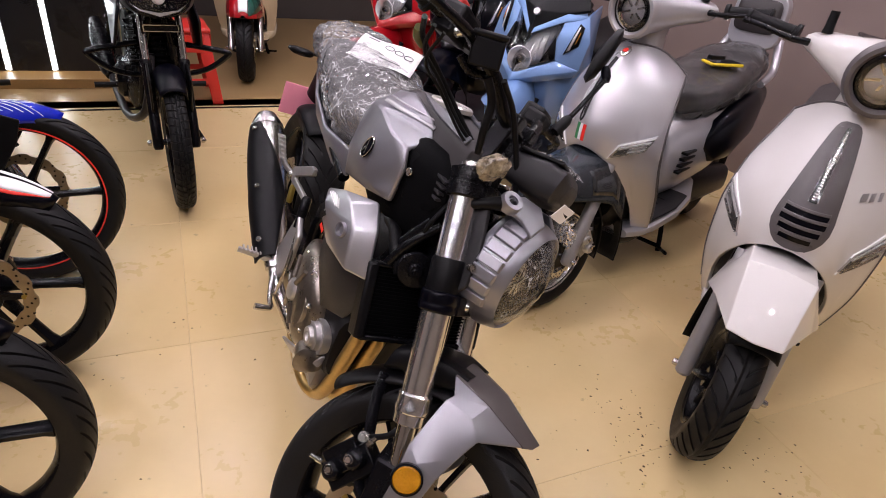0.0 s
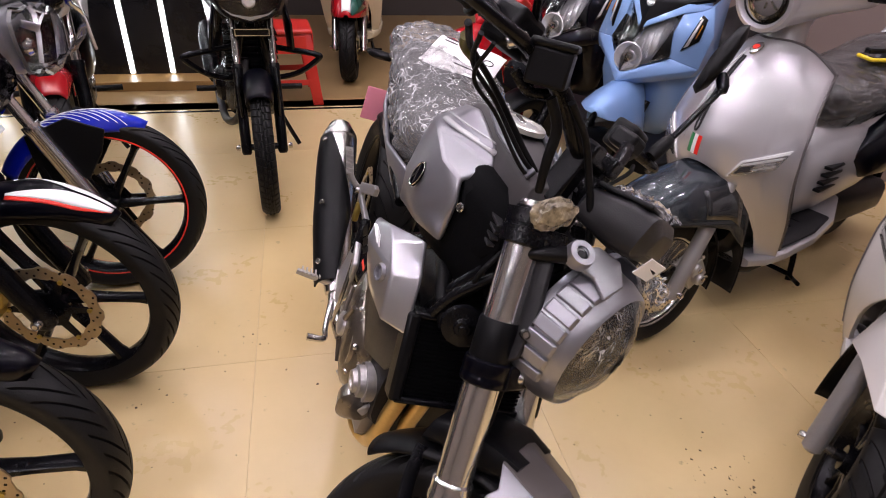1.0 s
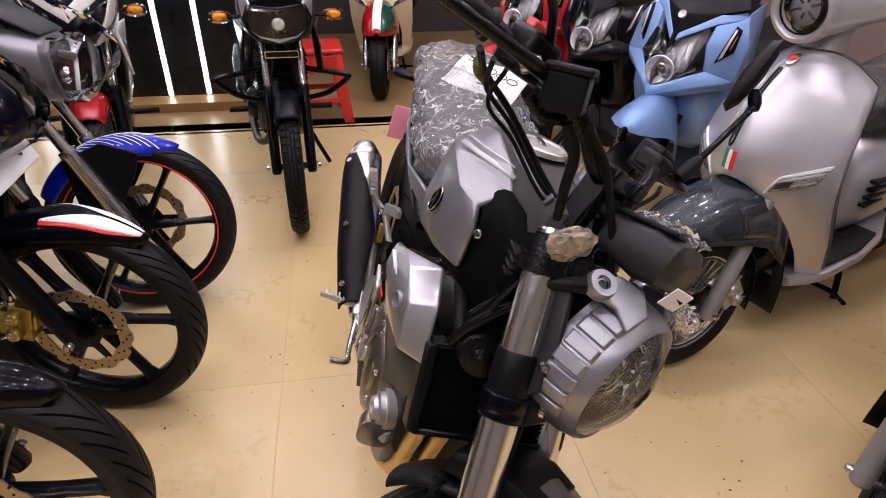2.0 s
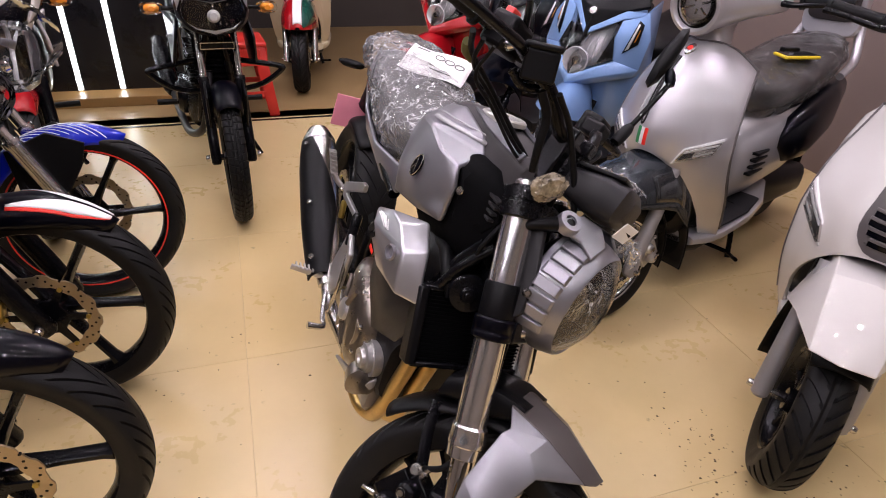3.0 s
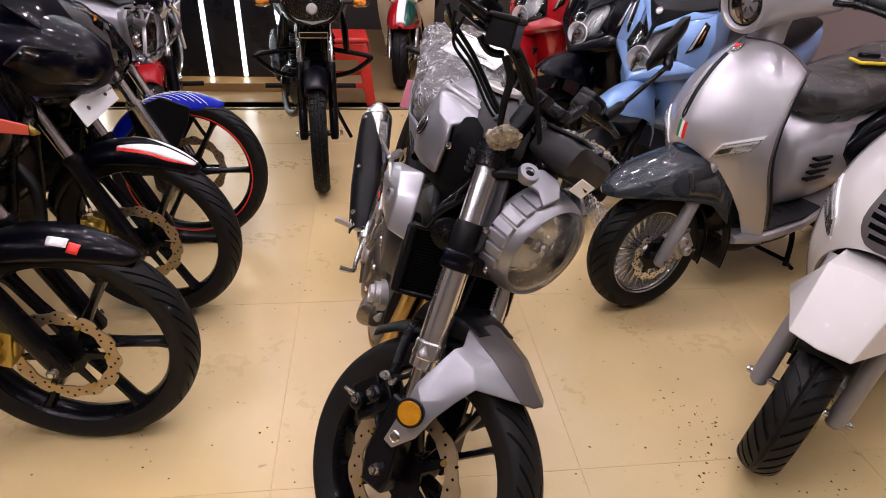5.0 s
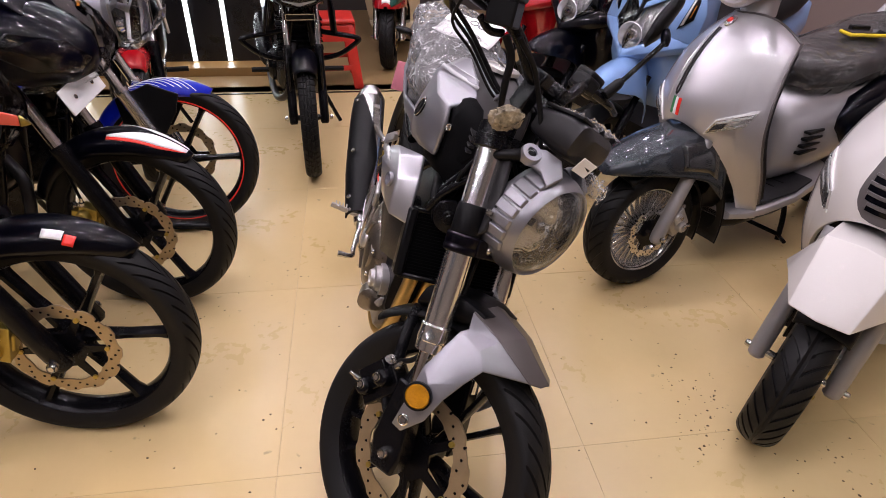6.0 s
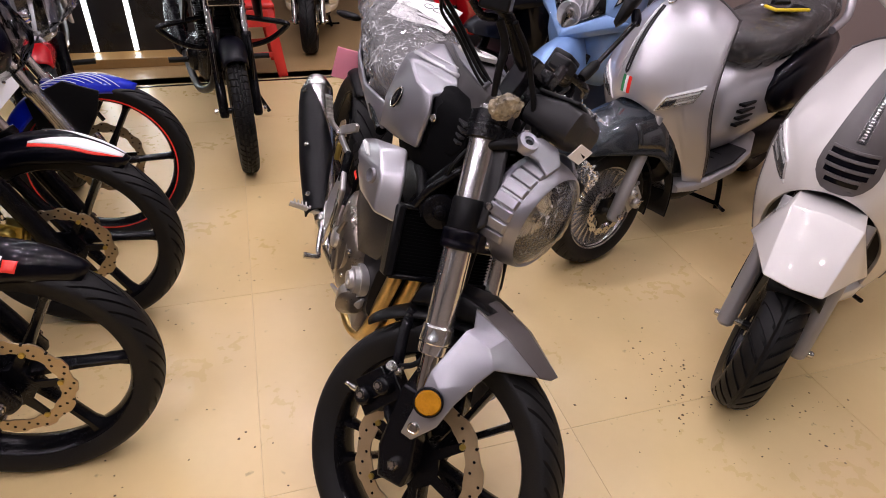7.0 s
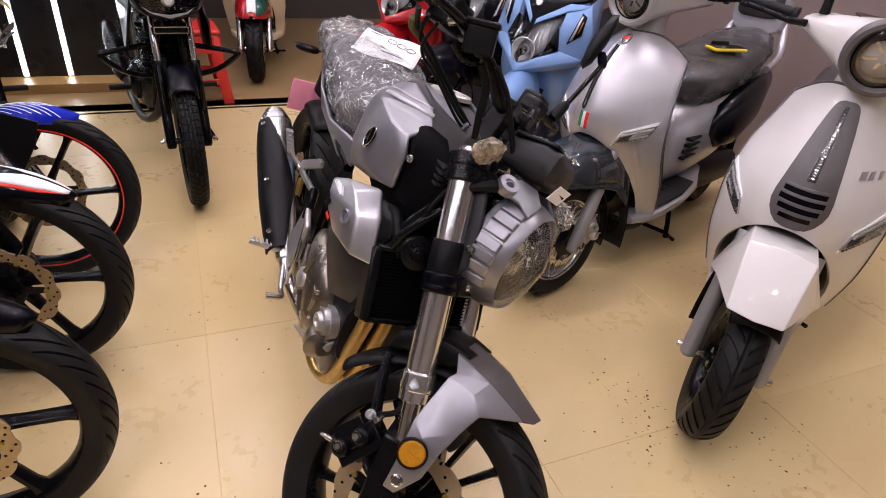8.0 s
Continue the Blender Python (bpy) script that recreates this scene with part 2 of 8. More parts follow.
def loft(rings, caps=True):
    """Skins closed rings of equal length."""
    bm = bmesh.new()
    rows = [[bm.verts.new(p) for p in r] for r in rings]
    n = len(rows[0])
    for a, b in zip(rows, rows[1:]):
        for i in range(n):
            bm.faces.new((a[i], a[(i + 1) % n], b[(i + 1) % n], b[i]))
    if caps:
        bm.faces.new(list(reversed(rows[0])))
        bm.faces.new(rows[-1])
    return bm


def sheet(rows_):
    """Skins an open grid of points."""
    bm = bmesh.new()
    rows = [[bm.verts.new(p) for p in r] for r in rows_]
    for a, b in zip(rows, rows[1:]):
        for i in range(len(a) - 1):
            bm.faces.new((a[i], a[i + 1], b[i + 1], b[i]))
    return bm


def oval(n, a, bu, bd=None, e=2.0):
    """Superellipse points (y, z)."""
    bd = bu if bd is None else bd
    out = []
    for i in range(n):
        t = 2 * math.pi * i / n
        c, s = math.cos(t), math.sin(t)
        y = a * math.copysign(abs(c) ** (2 / e), c)
        z = (bu if s > 0 else bd) * math.copysign(abs(s) ** (2 / e), s)
        out.append((y, z))
    return out


def hull(stations, n=24, e=2.4, axis="x"):
    """A body lofted along x: stations of (x, y, z, half_width, up, down[, exponent])."""
    rings = []
    for s in stations:
        x, y, z, a, bu, bd = s[:6]
        ee = s[6] if len(s) > 6 else e
        ring = [(x, y + p, z + q) for p, q in oval(n, a, bu, bd, ee)]
        if axis == "z":
            ring = [(x + q, y + p, z) for p, q in oval(n, a, bu, bd, ee)]
        rings.append(ring)
    return loft(rings)


def smooth_path(points, steps=8):
    """Catmull-Rom through points."""
    pts = [Vector(p) for p in points]
    if len(pts) < 3:
        return pts
    ext = [2 * pts[0] - pts[1], *pts, 2 * pts[-1] - pts[-2]]
    out = []
    for i in range(1, len(ext) - 2):
        a, b, c, d = ext[i - 1:i + 3]
        for k in range(steps):
            t = k / steps
            out.append(0.5 * (2 * b + (c - a) * t + (2 * a - 5 * b + 4 * c - d) * t * t + (3 * b - a - 3 * c + d) * t ** 3))
    out.append(pts[-1])
    return out


def tube(points, r, seg=12, steps=8, curve=True, flat=1.0):
    """A swept tube; r is a number or a list of radii along the given points."""
    path = smooth_path(points, steps) if curve else [Vector(p) for p in points]
    n = len(path)
    radii = [r] * n if not isinstance(r, (list, tuple)) else [float(v) for v in np.interp(spread(0, len(r) - 1, n), range(len(r)), r)]
    side = None
    rings = []
    for i, p in enumerate(path):
        d = (path[min(i + 1, n - 1)] - path[max(i - 1, 0)]).normalized()
        if side is None:
            side = d.orthogonal().normalized()
        side = (side - d * side.dot(d)).normalized()
        up = d.cross(side)
        rings.append([p + radii[i] * (math.cos(2 * math.pi * k / seg) * side + flat * math.sin(2 * math.pi * k / seg) * up) for k in range(seg)])
    return loft(rings)


def rod(a, b, r, r2=None, seg=16):
    return tube([a, b], [r, r if r2 is None else r2], seg, curve=False)


def stepped(a, b, stations, seg=20):
    """A turned rod from a to b: stations of (fraction, radius)."""
    a, b = Vector(a), Vector(b)
    d = (b - a).normalized()
    s = d.orthogonal().normalized()
    u = d.cross(s)
    return loft([[a + (b - a) * f + r * (math.cos(2 * math.pi * k / seg) * s + math.sin(2 * math.pi * k / seg) * u) for k in range(seg)] for f, r in stations])


def lathe(profile, seg=48, closed=False):
    """Revolves (radius, y) round the y axis."""
    bm = bmesh.new()
    rows = []
    for k in range(seg):
        t = 2 * math.pi * k / seg
        rows.append([bm.verts.new((r * math.cos(t), y, r * math.sin(t))) for r, y in profile])
    n = len(profile)
    for k in range(seg):
        a, b = rows[k], rows[(k + 1) % seg]
        for i in range(n if closed else n - 1):
            j = (i + 1) % n
            if profile[i][0] < 1e-6 and profile[j][0] < 1e-6:
                continue
            try:
                bm.faces.new((a[i], a[j], b[j], b[i]))
            except ValueError:
                pass
    bmesh.ops.remove_doubles(bm, verts=bm.verts, dist=1e-6)
    return bm


def box(cx, cy, cz, sx, sy, sz, m=None, taper=1.0):
    """A block by centre and size; taper scales its top."""
    vs = []
    for z, k in ((-0.5, 1.0), (0.5, taper)):
        for x, y in ((-0.5, -0.5), (0.5, -0.5), (0.5, 0.5), (-0.5, 0.5)):
            vs.append((cx + x * sx * k, cy + y * sy * k, cz + z * sz))
    bm = mesh(vs, [(3, 2, 1, 0), (4, 5, 6, 7), (0, 1, 5, 4), (1, 2, 6, 5), (2, 3, 7, 6), (3, 0, 4, 7)])
    if m is not None:
        bm.transform(m)
    return bm


def prism(outline, y0, y1, plane="xz"):
    """Extrudes a 2D outline between two values of the third axis."""
    n = len(outline)
    if plane == "xz":
        vs = [(x, y0, z) for x, z in outline] + [(x, y1, z) for x, z in outline]
    elif plane == "xy":
        vs = [(x, z, y0) for x, z in outline] + [(x, z, y1) for x, z in outline]
    else:
        vs = [(y0, x, z) for x, z in outline] + [(y1, x, z) for x, z in outline]
    fs = [tuple(range(n)), tuple(range(2 * n - 1, n - 1, -1))] + [(i, n + i, n + (i + 1) % n, (i + 1) % n) for i in range(n)]
    return mesh(vs, fs)


def arc_fender(R, a0, a1, half, lip=0.035, n=22, front=0.35, back=0.6, ridge=0.0, e=2.2):
    """A mudguard round the y axis: angles in degrees from straight ahead, upwards; half: half width; lip: how far the sides come down."""
    rows = []
    for i in range(n + 1):
        f = i / n
        a = radians(a0 + (a1 - a0) * f)
        w = half * (front + (1 - front) * min(1, f * 3.0) ** 0.7) * (1 - (1 - back) * max(0, f - 0.6) / 0.4)
        row = []
        for k in range(-8, 9):
            s = k / 8
            y = w * math.sin(s * math.pi / 2)
            r = R - lip * (1 - math.cos(s * math.pi / 2)) ** (2 / e) * (0.4 + 0.6 * w / half) + ridge * max(0, 1 - abs(s) * 4)
            row.append((r * math.cos(a), y, r * math.sin(a)))
        rows.append(row)
    return sheet(rows)


def bars(words, size, depth=0.0006):
    """Plain bars that stand for unreadable writing: rows of (x, z, length) in the xz plane."""
    bm = box(0, 0, 0, 1e-4, 1e-4, 1e-4)
    for x, z, ln in words:
        join(bm, box(x + ln / 2, 0, z, ln, depth, size))
    return bm


def print_bars(words, size, mat, parent, m, name="print", label=""):
    """Each bar of writing as a part of its own, in the xz plane of m."""
    for x, z, ln in words:
        part(name, box(x + ln / 2, 0, z, ln, 0.0008, size), mat, parent, label, 0, m)


def tyre_mesh(R, w, bead, seg=200, tread="road"):
    """A tyre round the y axis with slanted grooves cut into the tread."""
    prof = []
    hw = w / 2
    H = R - bead
    for k in range(37):
        s = -1 + 2 * k / 36
        t = s * 2.35
        y = hw * math.sin(min(max(t, -math.pi / 2), math.pi / 2)) if abs(t) <= math.pi / 2 else math.copysign(hw * (1 - 0.28 * ((abs(t) - math.pi / 2) / (2.35 - math.pi / 2)) ** 1.6), t)
        r = R - 0.42 * H * (1 - math.cos(min(abs(t), math.pi / 2))) ** 0.95 if abs(t) <= math.pi / 2 else R - 0.42 * H - 0.58 * H * ((abs(t) - math.pi / 2) / (2.35 - math.pi / 2))
        prof.append((r, y, abs(s)))
    pitches, slant, cut = {"road": (34, 2.2, 0.22), "scooter": (30, 1.5, 0.26), "block": (58, 0.35, 0.24)}[tread]
    steps = (0.0, 0.025, cut * 0.5, cut, cut + 0.025, 0.5, 0.66, 0.83)
    bm = bmesh.new()
    rows = []
    for k in range(pitches):
        for c, f in enumerate(steps):
            row = []
            for r, y, s in prof:
                yy = abs(y) / hw if s < 0.66 else 1.0
                t = 2 * math.pi * (k + f + slant * min(yy, 0.95) + (0.5 if y > 0 else 0)) / pitches
                lo, hi = ((0.10, 0.80), (0.34, 0.95), (0.22, 0.95))[k % 3] if tread == "road" else ((0.2, 0.94) if tread == "scooter" else (0.1, 0.97))
                d = 0.0065 if s < 0.66 and 1 <= c <= 3 and lo < yy < hi else 0.0
                if s < 0.6 and ((tread == "block" and (yy < 0.07 or 0.38 < yy < 0.47)) or (tread == "scooter" and yy < 0.06)):
                    d = 0.005
                row.append(bm.verts.new(((r - d) * math.cos(t), y, (r - d) * math.sin(t))))
            rows.append(row)
    n = len(rows)
    for k in range(n):
        a, b = rows[k], rows[(k + 1) % n]
        for i in range(len(prof) - 1):
            bm.faces.new((a[i], a[i + 1], b[i + 1], b[i]))
    return bm


def rim_mesh(bead, w, spokes=6, hub=0.045, width=0.026, style="single"):
    hw = w * 0.38
    b = bead + 0.004
    bm = lathe([(b, -hw), (b + 0.006, -hw - 0.003), (b + 0.006, -hw + 0.004), (b - 0.004, -hw * 0.55), (b - 0.008, 0), (b - 0.004, hw * 0.55), (b + 0.006, hw - 0.004), (b + 0.006, hw + 0.003), (b, hw), (b - 0.008, hw * 0.8), (b - 0.015, hw * 0.3), (b - 0.016, 0), (b - 0.015, -hw * 0.3), (b - 0.008, -hw * 0.8)], 72, closed=True)
    for k in range(spokes):
        ang = 360.0 * k / spokes
        legs = {"single": ((0, 1.0),), "double": ((-11, 0.7), (11, 0.7)), "blade": ((4, 0.36),)}[style]
        for off, wide in legs:
            o = radians(off)
            r0, r1 = hub * 0.7, b - 0.013
            wd = width * wide
            p0 = Vector((r0, 0, 0))
            p1 = Vector((r1 * math.cos(o), 0, r1 * math.sin(o)))
            d = (p1 - p0).normalized()
            sd = Vector((-d.z, 0, d.x))
            rings = []
            for f, a, dep in ((0, 1.15, 0.022), (0.5, 0.75, 0.017), (0.9, 0.8, 0.018), (1.0, 1.1, 0.022)):
                c = p0 + (p1 - p0) * f
                rings.append([c + sd * wd * a * 0.5 * y + Vector((0, dep * z, 0)) for y, z in ((1, 0.5), (0.5, 1), (-0.5, 1), (-1, 0.5), (-1, -0.5), (-0.5, -1), (0.5, -1), (1, -0.5))])
            sp = loft(rings)
            sp.transform(pose(0, 0, 0, 0, ang, 0))
            join(bm, sp)
    return bm


def disc_mesh(r1, r0, y, waves=10, depth=0.006, thick=0.004):
    """A wave-edged drilled brake disc with its carrier arms."""
    n = 160
    rings = [[], [], [], []]
    for k in range(n):
        t = 2 * math.pi * k / n
        wv = depth * (0.5 + 0.5 * math.tanh(3 * math.sin(waves * t)))
        ro, ri = r1 - wv, r0 + wv * 0.6
        for ring, r, yy in zip(rings, (ri, ro, ro, ri), (y - thick / 2, y - thick / 2, y + thick / 2, y + thick / 2)):
            ring.append((r * math.cos(t), yy, r * math.sin(t)))
    bm = loft([*rings, rings[0]], caps=False)
    bmesh.ops.remove_doubles(bm, verts=bm.verts, dist=1e-6)
    for k in range(waves * 4):
        t = 2 * math.pi * (k + 0.5) / (waves * 4)
        r = r0 + (r1 - r0) * (0.3 + 0.25 * (k % 3))
        hole = lathe([(0, y - thick / 2 - 0.0004), (0.0032, y - thick / 2 - 0.0004), (0.0032, y + thick / 2 + 0.0004), (0, y + thick / 2 + 0.0004)], 8)
        hole.transform(Matrix.Translation((r * math.cos(t), 0, r * math.sin(t))))
        join(bm, (hole, 1))
    return bm


def wheel(parent, m, R, w, bead, name="front_wheel", spokes=6, style="single", rim_mat=None, tread="road", disc=None, disc_side=-1, stripe=None, seg=200, tyre_label="black tyre with a grooved tread", waves=10, disc_mat=None):
    """hub > tyre, rim, brake_disc, stripe, in the wheel's own frame moved by m."""
    rim_mat = rim_mat or BLACK_METAL
    hub = part(name, lathe([(0, -0.055), (0.012, -0.055), (0.014, -0.04), (0.03, -0.038), (0.033, -0.02), (0.028, 0), (0.033, 0.02), (0.03, 0.038), (0.014, 0.04), (0.012, 0.055), (0, 0.055)], 24), rim_mat, parent, m=m)
    part("tyre", tyre_mesh(R, w, bead, seg, tread), RUBBER, hub, tyre_label, 32, m)
    part("rim", rim_mesh(bead, w, spokes, style=style), rim_mat, hub, "", 35, m)
    if disc:
        y = disc_side * 0.058
        part("brake_disc", disc_mesh(disc, disc * 0.72, y, waves), [disc_mat or DISC_STEEL, BLACK_METAL], hub, "drilled wave-edged steel brake disc", 35, m)
        star = []
        for k in range(6):
            a = math.pi * k / 3
            for r, off in ((0.05, -0.4), (0.052, -0.2), (disc * 0.77, -0.075), (disc * 0.77, 0.075), (0.052, 0.2), (0.05, 0.4)):
                star.append((r * math.cos(a + off), r * math.sin(a + off)))
        car = prism(star, y - 0.003, y + 0.003)
        part("disc_carrier", car, BLACK_METAL, hub, "", 35, m)
        for k in range(6):
            rivet = lathe([(0, y + disc_side * 0.007), (0.006, y + disc_side * 0.007), (0.007, y), (0, y)], 8)
            rivet.transform(pose(0, 0, 0, 0, 60 * k, 0) @ Matrix.Translation((disc * 0.76, 0, 0)))
            part("disc_rivet", rivet, disc_mat or GOLD, hub, "", 35, m)
    if stripe:
        for side in (-1, 1):
            y = side * (w * 0.38 + 0.0045)
            part("rim_stripe", lathe([(bead + 0.002, y), (bead + 0.0065, y), (bead + 0.0065, y + side * 0.0012), (bead + 0.002, y + side * 0.0012)], 72, closed=True), stripe, hub, "thin red rim stripe", 35, m)
    return hub


def bolt(r=0.008, h=0.006):
    return lathe([(0, h), (r * 0.5, h), (r * 0.5, h * 0.5), (r * 0.8, h * 0.95), (r, h * 0.6), (r, 0), (0, 0)], 12)


def facing(p, d):
    """A frame at p whose y axis points along d."""
    return Matrix.Translation(p) @ Vector(d).to_track_quat("Y", "Z").to_matrix().to_4x4()


def caliper(parent, m, mat, label="", side=-1):
    body = join(box(0, 0, 0, 0.055, 0.04, 0.10), box(-0.02, side * 0.012, 0.0, 0.05, 0.03, 0.07))
    for z in (0.024, -0.026):
        pot = lathe([(0, 0.030), (0.013, 0.030), (0.0165, 0.027), (0.019, 0.020), (0.0205, 0.0), (0.0205, -0.01)], 20)
        pot.transform(facing((-0.008, side * 0.014, z), (0, side, 0)))
        join(body, pot)
    ob = part("brake_caliper", body, mat, parent, label, 35, m, bevel=0.008)
    pins = bolt(0.011, 0.012)
    pins.transform(facing((-0.012, side * 0.034, 0.02), (0, side, 0)))
    pin2 = bolt(0.011, 0.012)
    pin2.transform(facing((-0.012, side * 0.034, -0.024), (0, side, 0)))
    pin3 = stepped((-0.02, side * 0.01, 0.045), (-0.025, side * 0.01, 0.075), ((0, 0.009), (0.5, 0.009), (0.5, 0.005), (1, 0.005)), 10)
    for one in (pins, pin2, pin3):
        part("caliper_pin", one, STEEL, ob, "bright steel bolt", 35, m)
    part("bridge", box(0.0, side * -0.004, 0.0, 0.066, 0.03, 0.05), mat, ob, "", 35, m, bevel=0.006)
    banjo = stepped((-0.036, side * 0.02, 0.055), (-0.036, side * 0.042, 0.06), ((0, 0.010), (0.4, 0.010), (0.4, 0.007), (1, 0.007)), 12)
    part("banjo_bolt", banjo, STEEL, ob, "bright steel bolt", 35, m)
    part("bleed_nipple", stepped((-0.03, side * 0.012, -0.05), (-0.05, side * 0.02, -0.062), ((0, 0.006), (0.5, 0.006), (0.5, 0.004), (1, 0.004)), 10), STEEL, ob, "", 35, m)
    return ob

# ---- the room: its axes lie 29.3 degrees off the camera's ----
ROOM = pose(0, 0, 0, 0, 0, 29.3)
TILE = 0.8


def tile_material():
    mat = material("cream polished floor tile", (0.675, 0.516, 0.262), 0.28, 0.0, 0.04, 2.2, 0.0, 30)
    nt = mat.node_tree
    bsdf = nt.nodes["Principled BSDF"]
    mix = next(n for n in nt.nodes if n.type == "MIX")
    info = nt.nodes.new("ShaderNodeObjectInfo")
    geo = nt.nodes.new("ShaderNodeNewGeometry")
    rng = nt.nodes.new("ShaderNodeMapRange")
    rng.inputs["To Min"].default_value, rng.inputs["To Max"].default_value = 0.96, 1.04
    nt.links.new(info.outputs["Random"], rng.inputs["Value"])
    # worn traffic marks and faint brown stains over the joints
    stain, speck = nt.nodes.new("ShaderNodeTexNoise"), nt.nodes.new("ShaderNodeTexNoise")
    stain.inputs["Scale"].default_value, stain.inputs["Detail"].default_value = 1.5, 3.0
    speck.inputs["Scale"].default_value, speck.inputs["Detail"].default_value = 26.0, 4.0
    for n in (stain, speck):
        nt.links.new(geo.outputs["Position"], n.inputs["Vector"])
    sr, pr = nt.nodes.new("ShaderNodeMapRange"), nt.nodes.new("ShaderNodeMapRange")
    for r, a, b, lo in ((sr, 0.40, 0.88, 0.0), (pr, 0.68, 0.76, 0.62)):
        r.inputs["From Min"].default_value, r.inputs["From Max"].default_value = a, b
        r.inputs["To Min"].default_value, r.inputs["To Max"].default_value = 1.0, lo
    nt.links.new(stain.outputs[0], sr.inputs["Value"])
    nt.links.new(speck.outputs[0], pr.inputs["Value"])
    # the worn areas are browner as well as darker
    worn = nt.nodes.new("ShaderNodeMix")
    worn.data_type = "RGBA"
    worn.inputs[6].default_value, worn.inputs[7].default_value = (0.90, 0.82, 0.69, 1), (1, 1, 1, 1)
    nt.links.new(sr.outputs[0], worn.inputs[0])
    last = mix.outputs[2]
    for src in (rng.outputs[0], worn.outputs[2], pr.outputs[0]):
        mul = nt.nodes.new("ShaderNodeMix")
        mul.data_type, mul.blend_type = "RGBA", "MULTIPLY"
        mul.inputs[0].default_value = 1.0
        nt.links.new(last, mul.inputs[6])
        nt.links.new(src, mul.inputs[7])
        last = mul.outputs[2]
    nt.links.new(last, bsdf.inputs["Base Color"])
    return mat


TILE_MAT = tile_material()
GROUT = material("beige grout", (0.60, 0.45, 0.23), 0.7, 0.0, 0.2, 12, 0.3, 200)
BACK_FLOOR = material("brown floor beyond", (0.34, 0.225, 0.10), 0.35, 0.0, 0.1, 2, 0.0, 30)
WALL_PAINT = material("taupe wall paint", (0.20, 0.15, 0.135), 0.75, 0.0, 0.06, 3, 0.2, 150)
WALL_CREAM = material("brown-grey wall paint", (0.17, 0.14, 0.115), 0.75, 0.0, 0.05, 3, 0.2, 150)
DARK_WALL = material("dark brown wall", (0.05, 0.04, 0.035), 0.7, 0.0, 0.1, 3, 0.2, 150)
PANEL_BLACK = material("black laminate panel", (0.004, 0.004, 0.006), 0.3, 0.0, 0.15, 6, 0.05, 200)
WOOD_STEP = material("varnished plywood step", (0.30, 0.175, 0.06), 0.4, 0.0, 0.16, 5, 0.1, 120)
CEILING_GREY = material("dark ceiling board", (0.035, 0.034, 0.034), 0.85, 0.0, 0.03, 4, 0.1, 80)
LED = glow("white led strip", (0.92, 0.96, 1.0), 14.0)
POINT_GLOW = glow("bright light point", (1.0, 0.95, 0.98), 1100.0)
LAMP_FACE = glow("downlight diffuser", (1.0, 0.94, 0.86), 6.0)


def setting(name, bm, mat, label="", category="", bevel=0.0, room=True):
    ob = part(name, bm, mat, None, label, 35, bevel=bevel)
    if room:
        ob.matrix_world = ROOM
    return tagged(ob, label, category, kind="structure")


A0, A1, B0, B1 = -4.2, 5.0, -3.0, 6.6
STRIP_B = 3.86
floor = setting("floor", box((A0 + A1) / 2, (B0 + B1) / 2, -0.0513, A1 - A0, B1 - B0, 0.1), GROUT, "beige grout bed under cream polished floor tiles", "floor")
setting("floor_channel", box((A0 + A1) / 2, STRIP_B, 0.0, A1 - A0, 0.022, 0.006), BLACK_METAL, "thin dark metal strip let into the tiled floor", "floor strip")
setting("back_floor", box((A0 + A1) / 2, (STRIP_B + B1) / 2 + 0.02, -0.004, A1 - A0, B1 - STRIP_B - 0.04, 0.008), BACK_FLOOR, "brown polished floor of the space beyond the strip", "floor")
ceiling = setting("ceiling", box((A0 + A1) / 2, (B0 + B1) / 2, CEILING + 0.06, A1 - A0, B1 - B0, 0.12), CEILING_GREY, "dark plain ceiling with round downlights and light rows", "ceiling")
setting("wall_back", box((A0 + A1) / 2, B1 + 0.06, CEILING / 2, A1 - A0 + 0.3, 0.12, CEILING), DARK_WALL, "dark brown wall at the far end", "wall")
setting("wall_front", box((A0 + A1) / 2, B0 - 0.06, CEILING / 2, A1 - A0 + 0.3, 0.12, CEILING), WALL_CREAM, "brown-grey painted wall", "wall")
setting("wall_west", box(A0 - 0.06, (B0 + B1) / 2, CEILING / 2, 0.12, B1 - B0, CEILING), WALL_CREAM, "brown-grey painted side wall", "wall")
setting("wall_east", box(3.20, (B0 + B1) / 2, CEILING / 2, 0.12, B1 - B0, CEILING), WALL_PAINT, "taupe painted side wall behind the scooters", "wall")

# black display wall with upright light strips on a plywood step
PANEL_B = 4.42
panel = setting("wall_display", box(-2.22, PANEL_B + 0.08, CEILING / 2 + 0.03, 3.9, 0.1, CEILING - 0.06), PANEL_BLACK, "black laminate display wall with upright white light strips", "wall")
setting("plywood_step", box(-2.22, (STRIP_B + PANEL_B) / 2 + 0.28, 0.03, 3.9, 0.30, 0.06), WOOD_STEP, "low varnished plywood step under the black wall", "step", bevel=0.004)
for la in (-0.66, -0.905, -1.75, -1.99):
    strip = thing("light_strip", ROOM @ Matrix.Translation((la, PANEL_B + 0.028, 0)), "upright white light strip on the black display wall", "light", "light strips on the wall")
    part("channel", box(0, -0.004, 1.42, 0.036, 0.012, 2.72), ALLOY, strip, bevel=0.002)
    part("diffuser", box(0, -0.013, 1.42, 0.026, 0.008, 2.70), LED, strip, "glowing white diffuser", bevel=0.002)

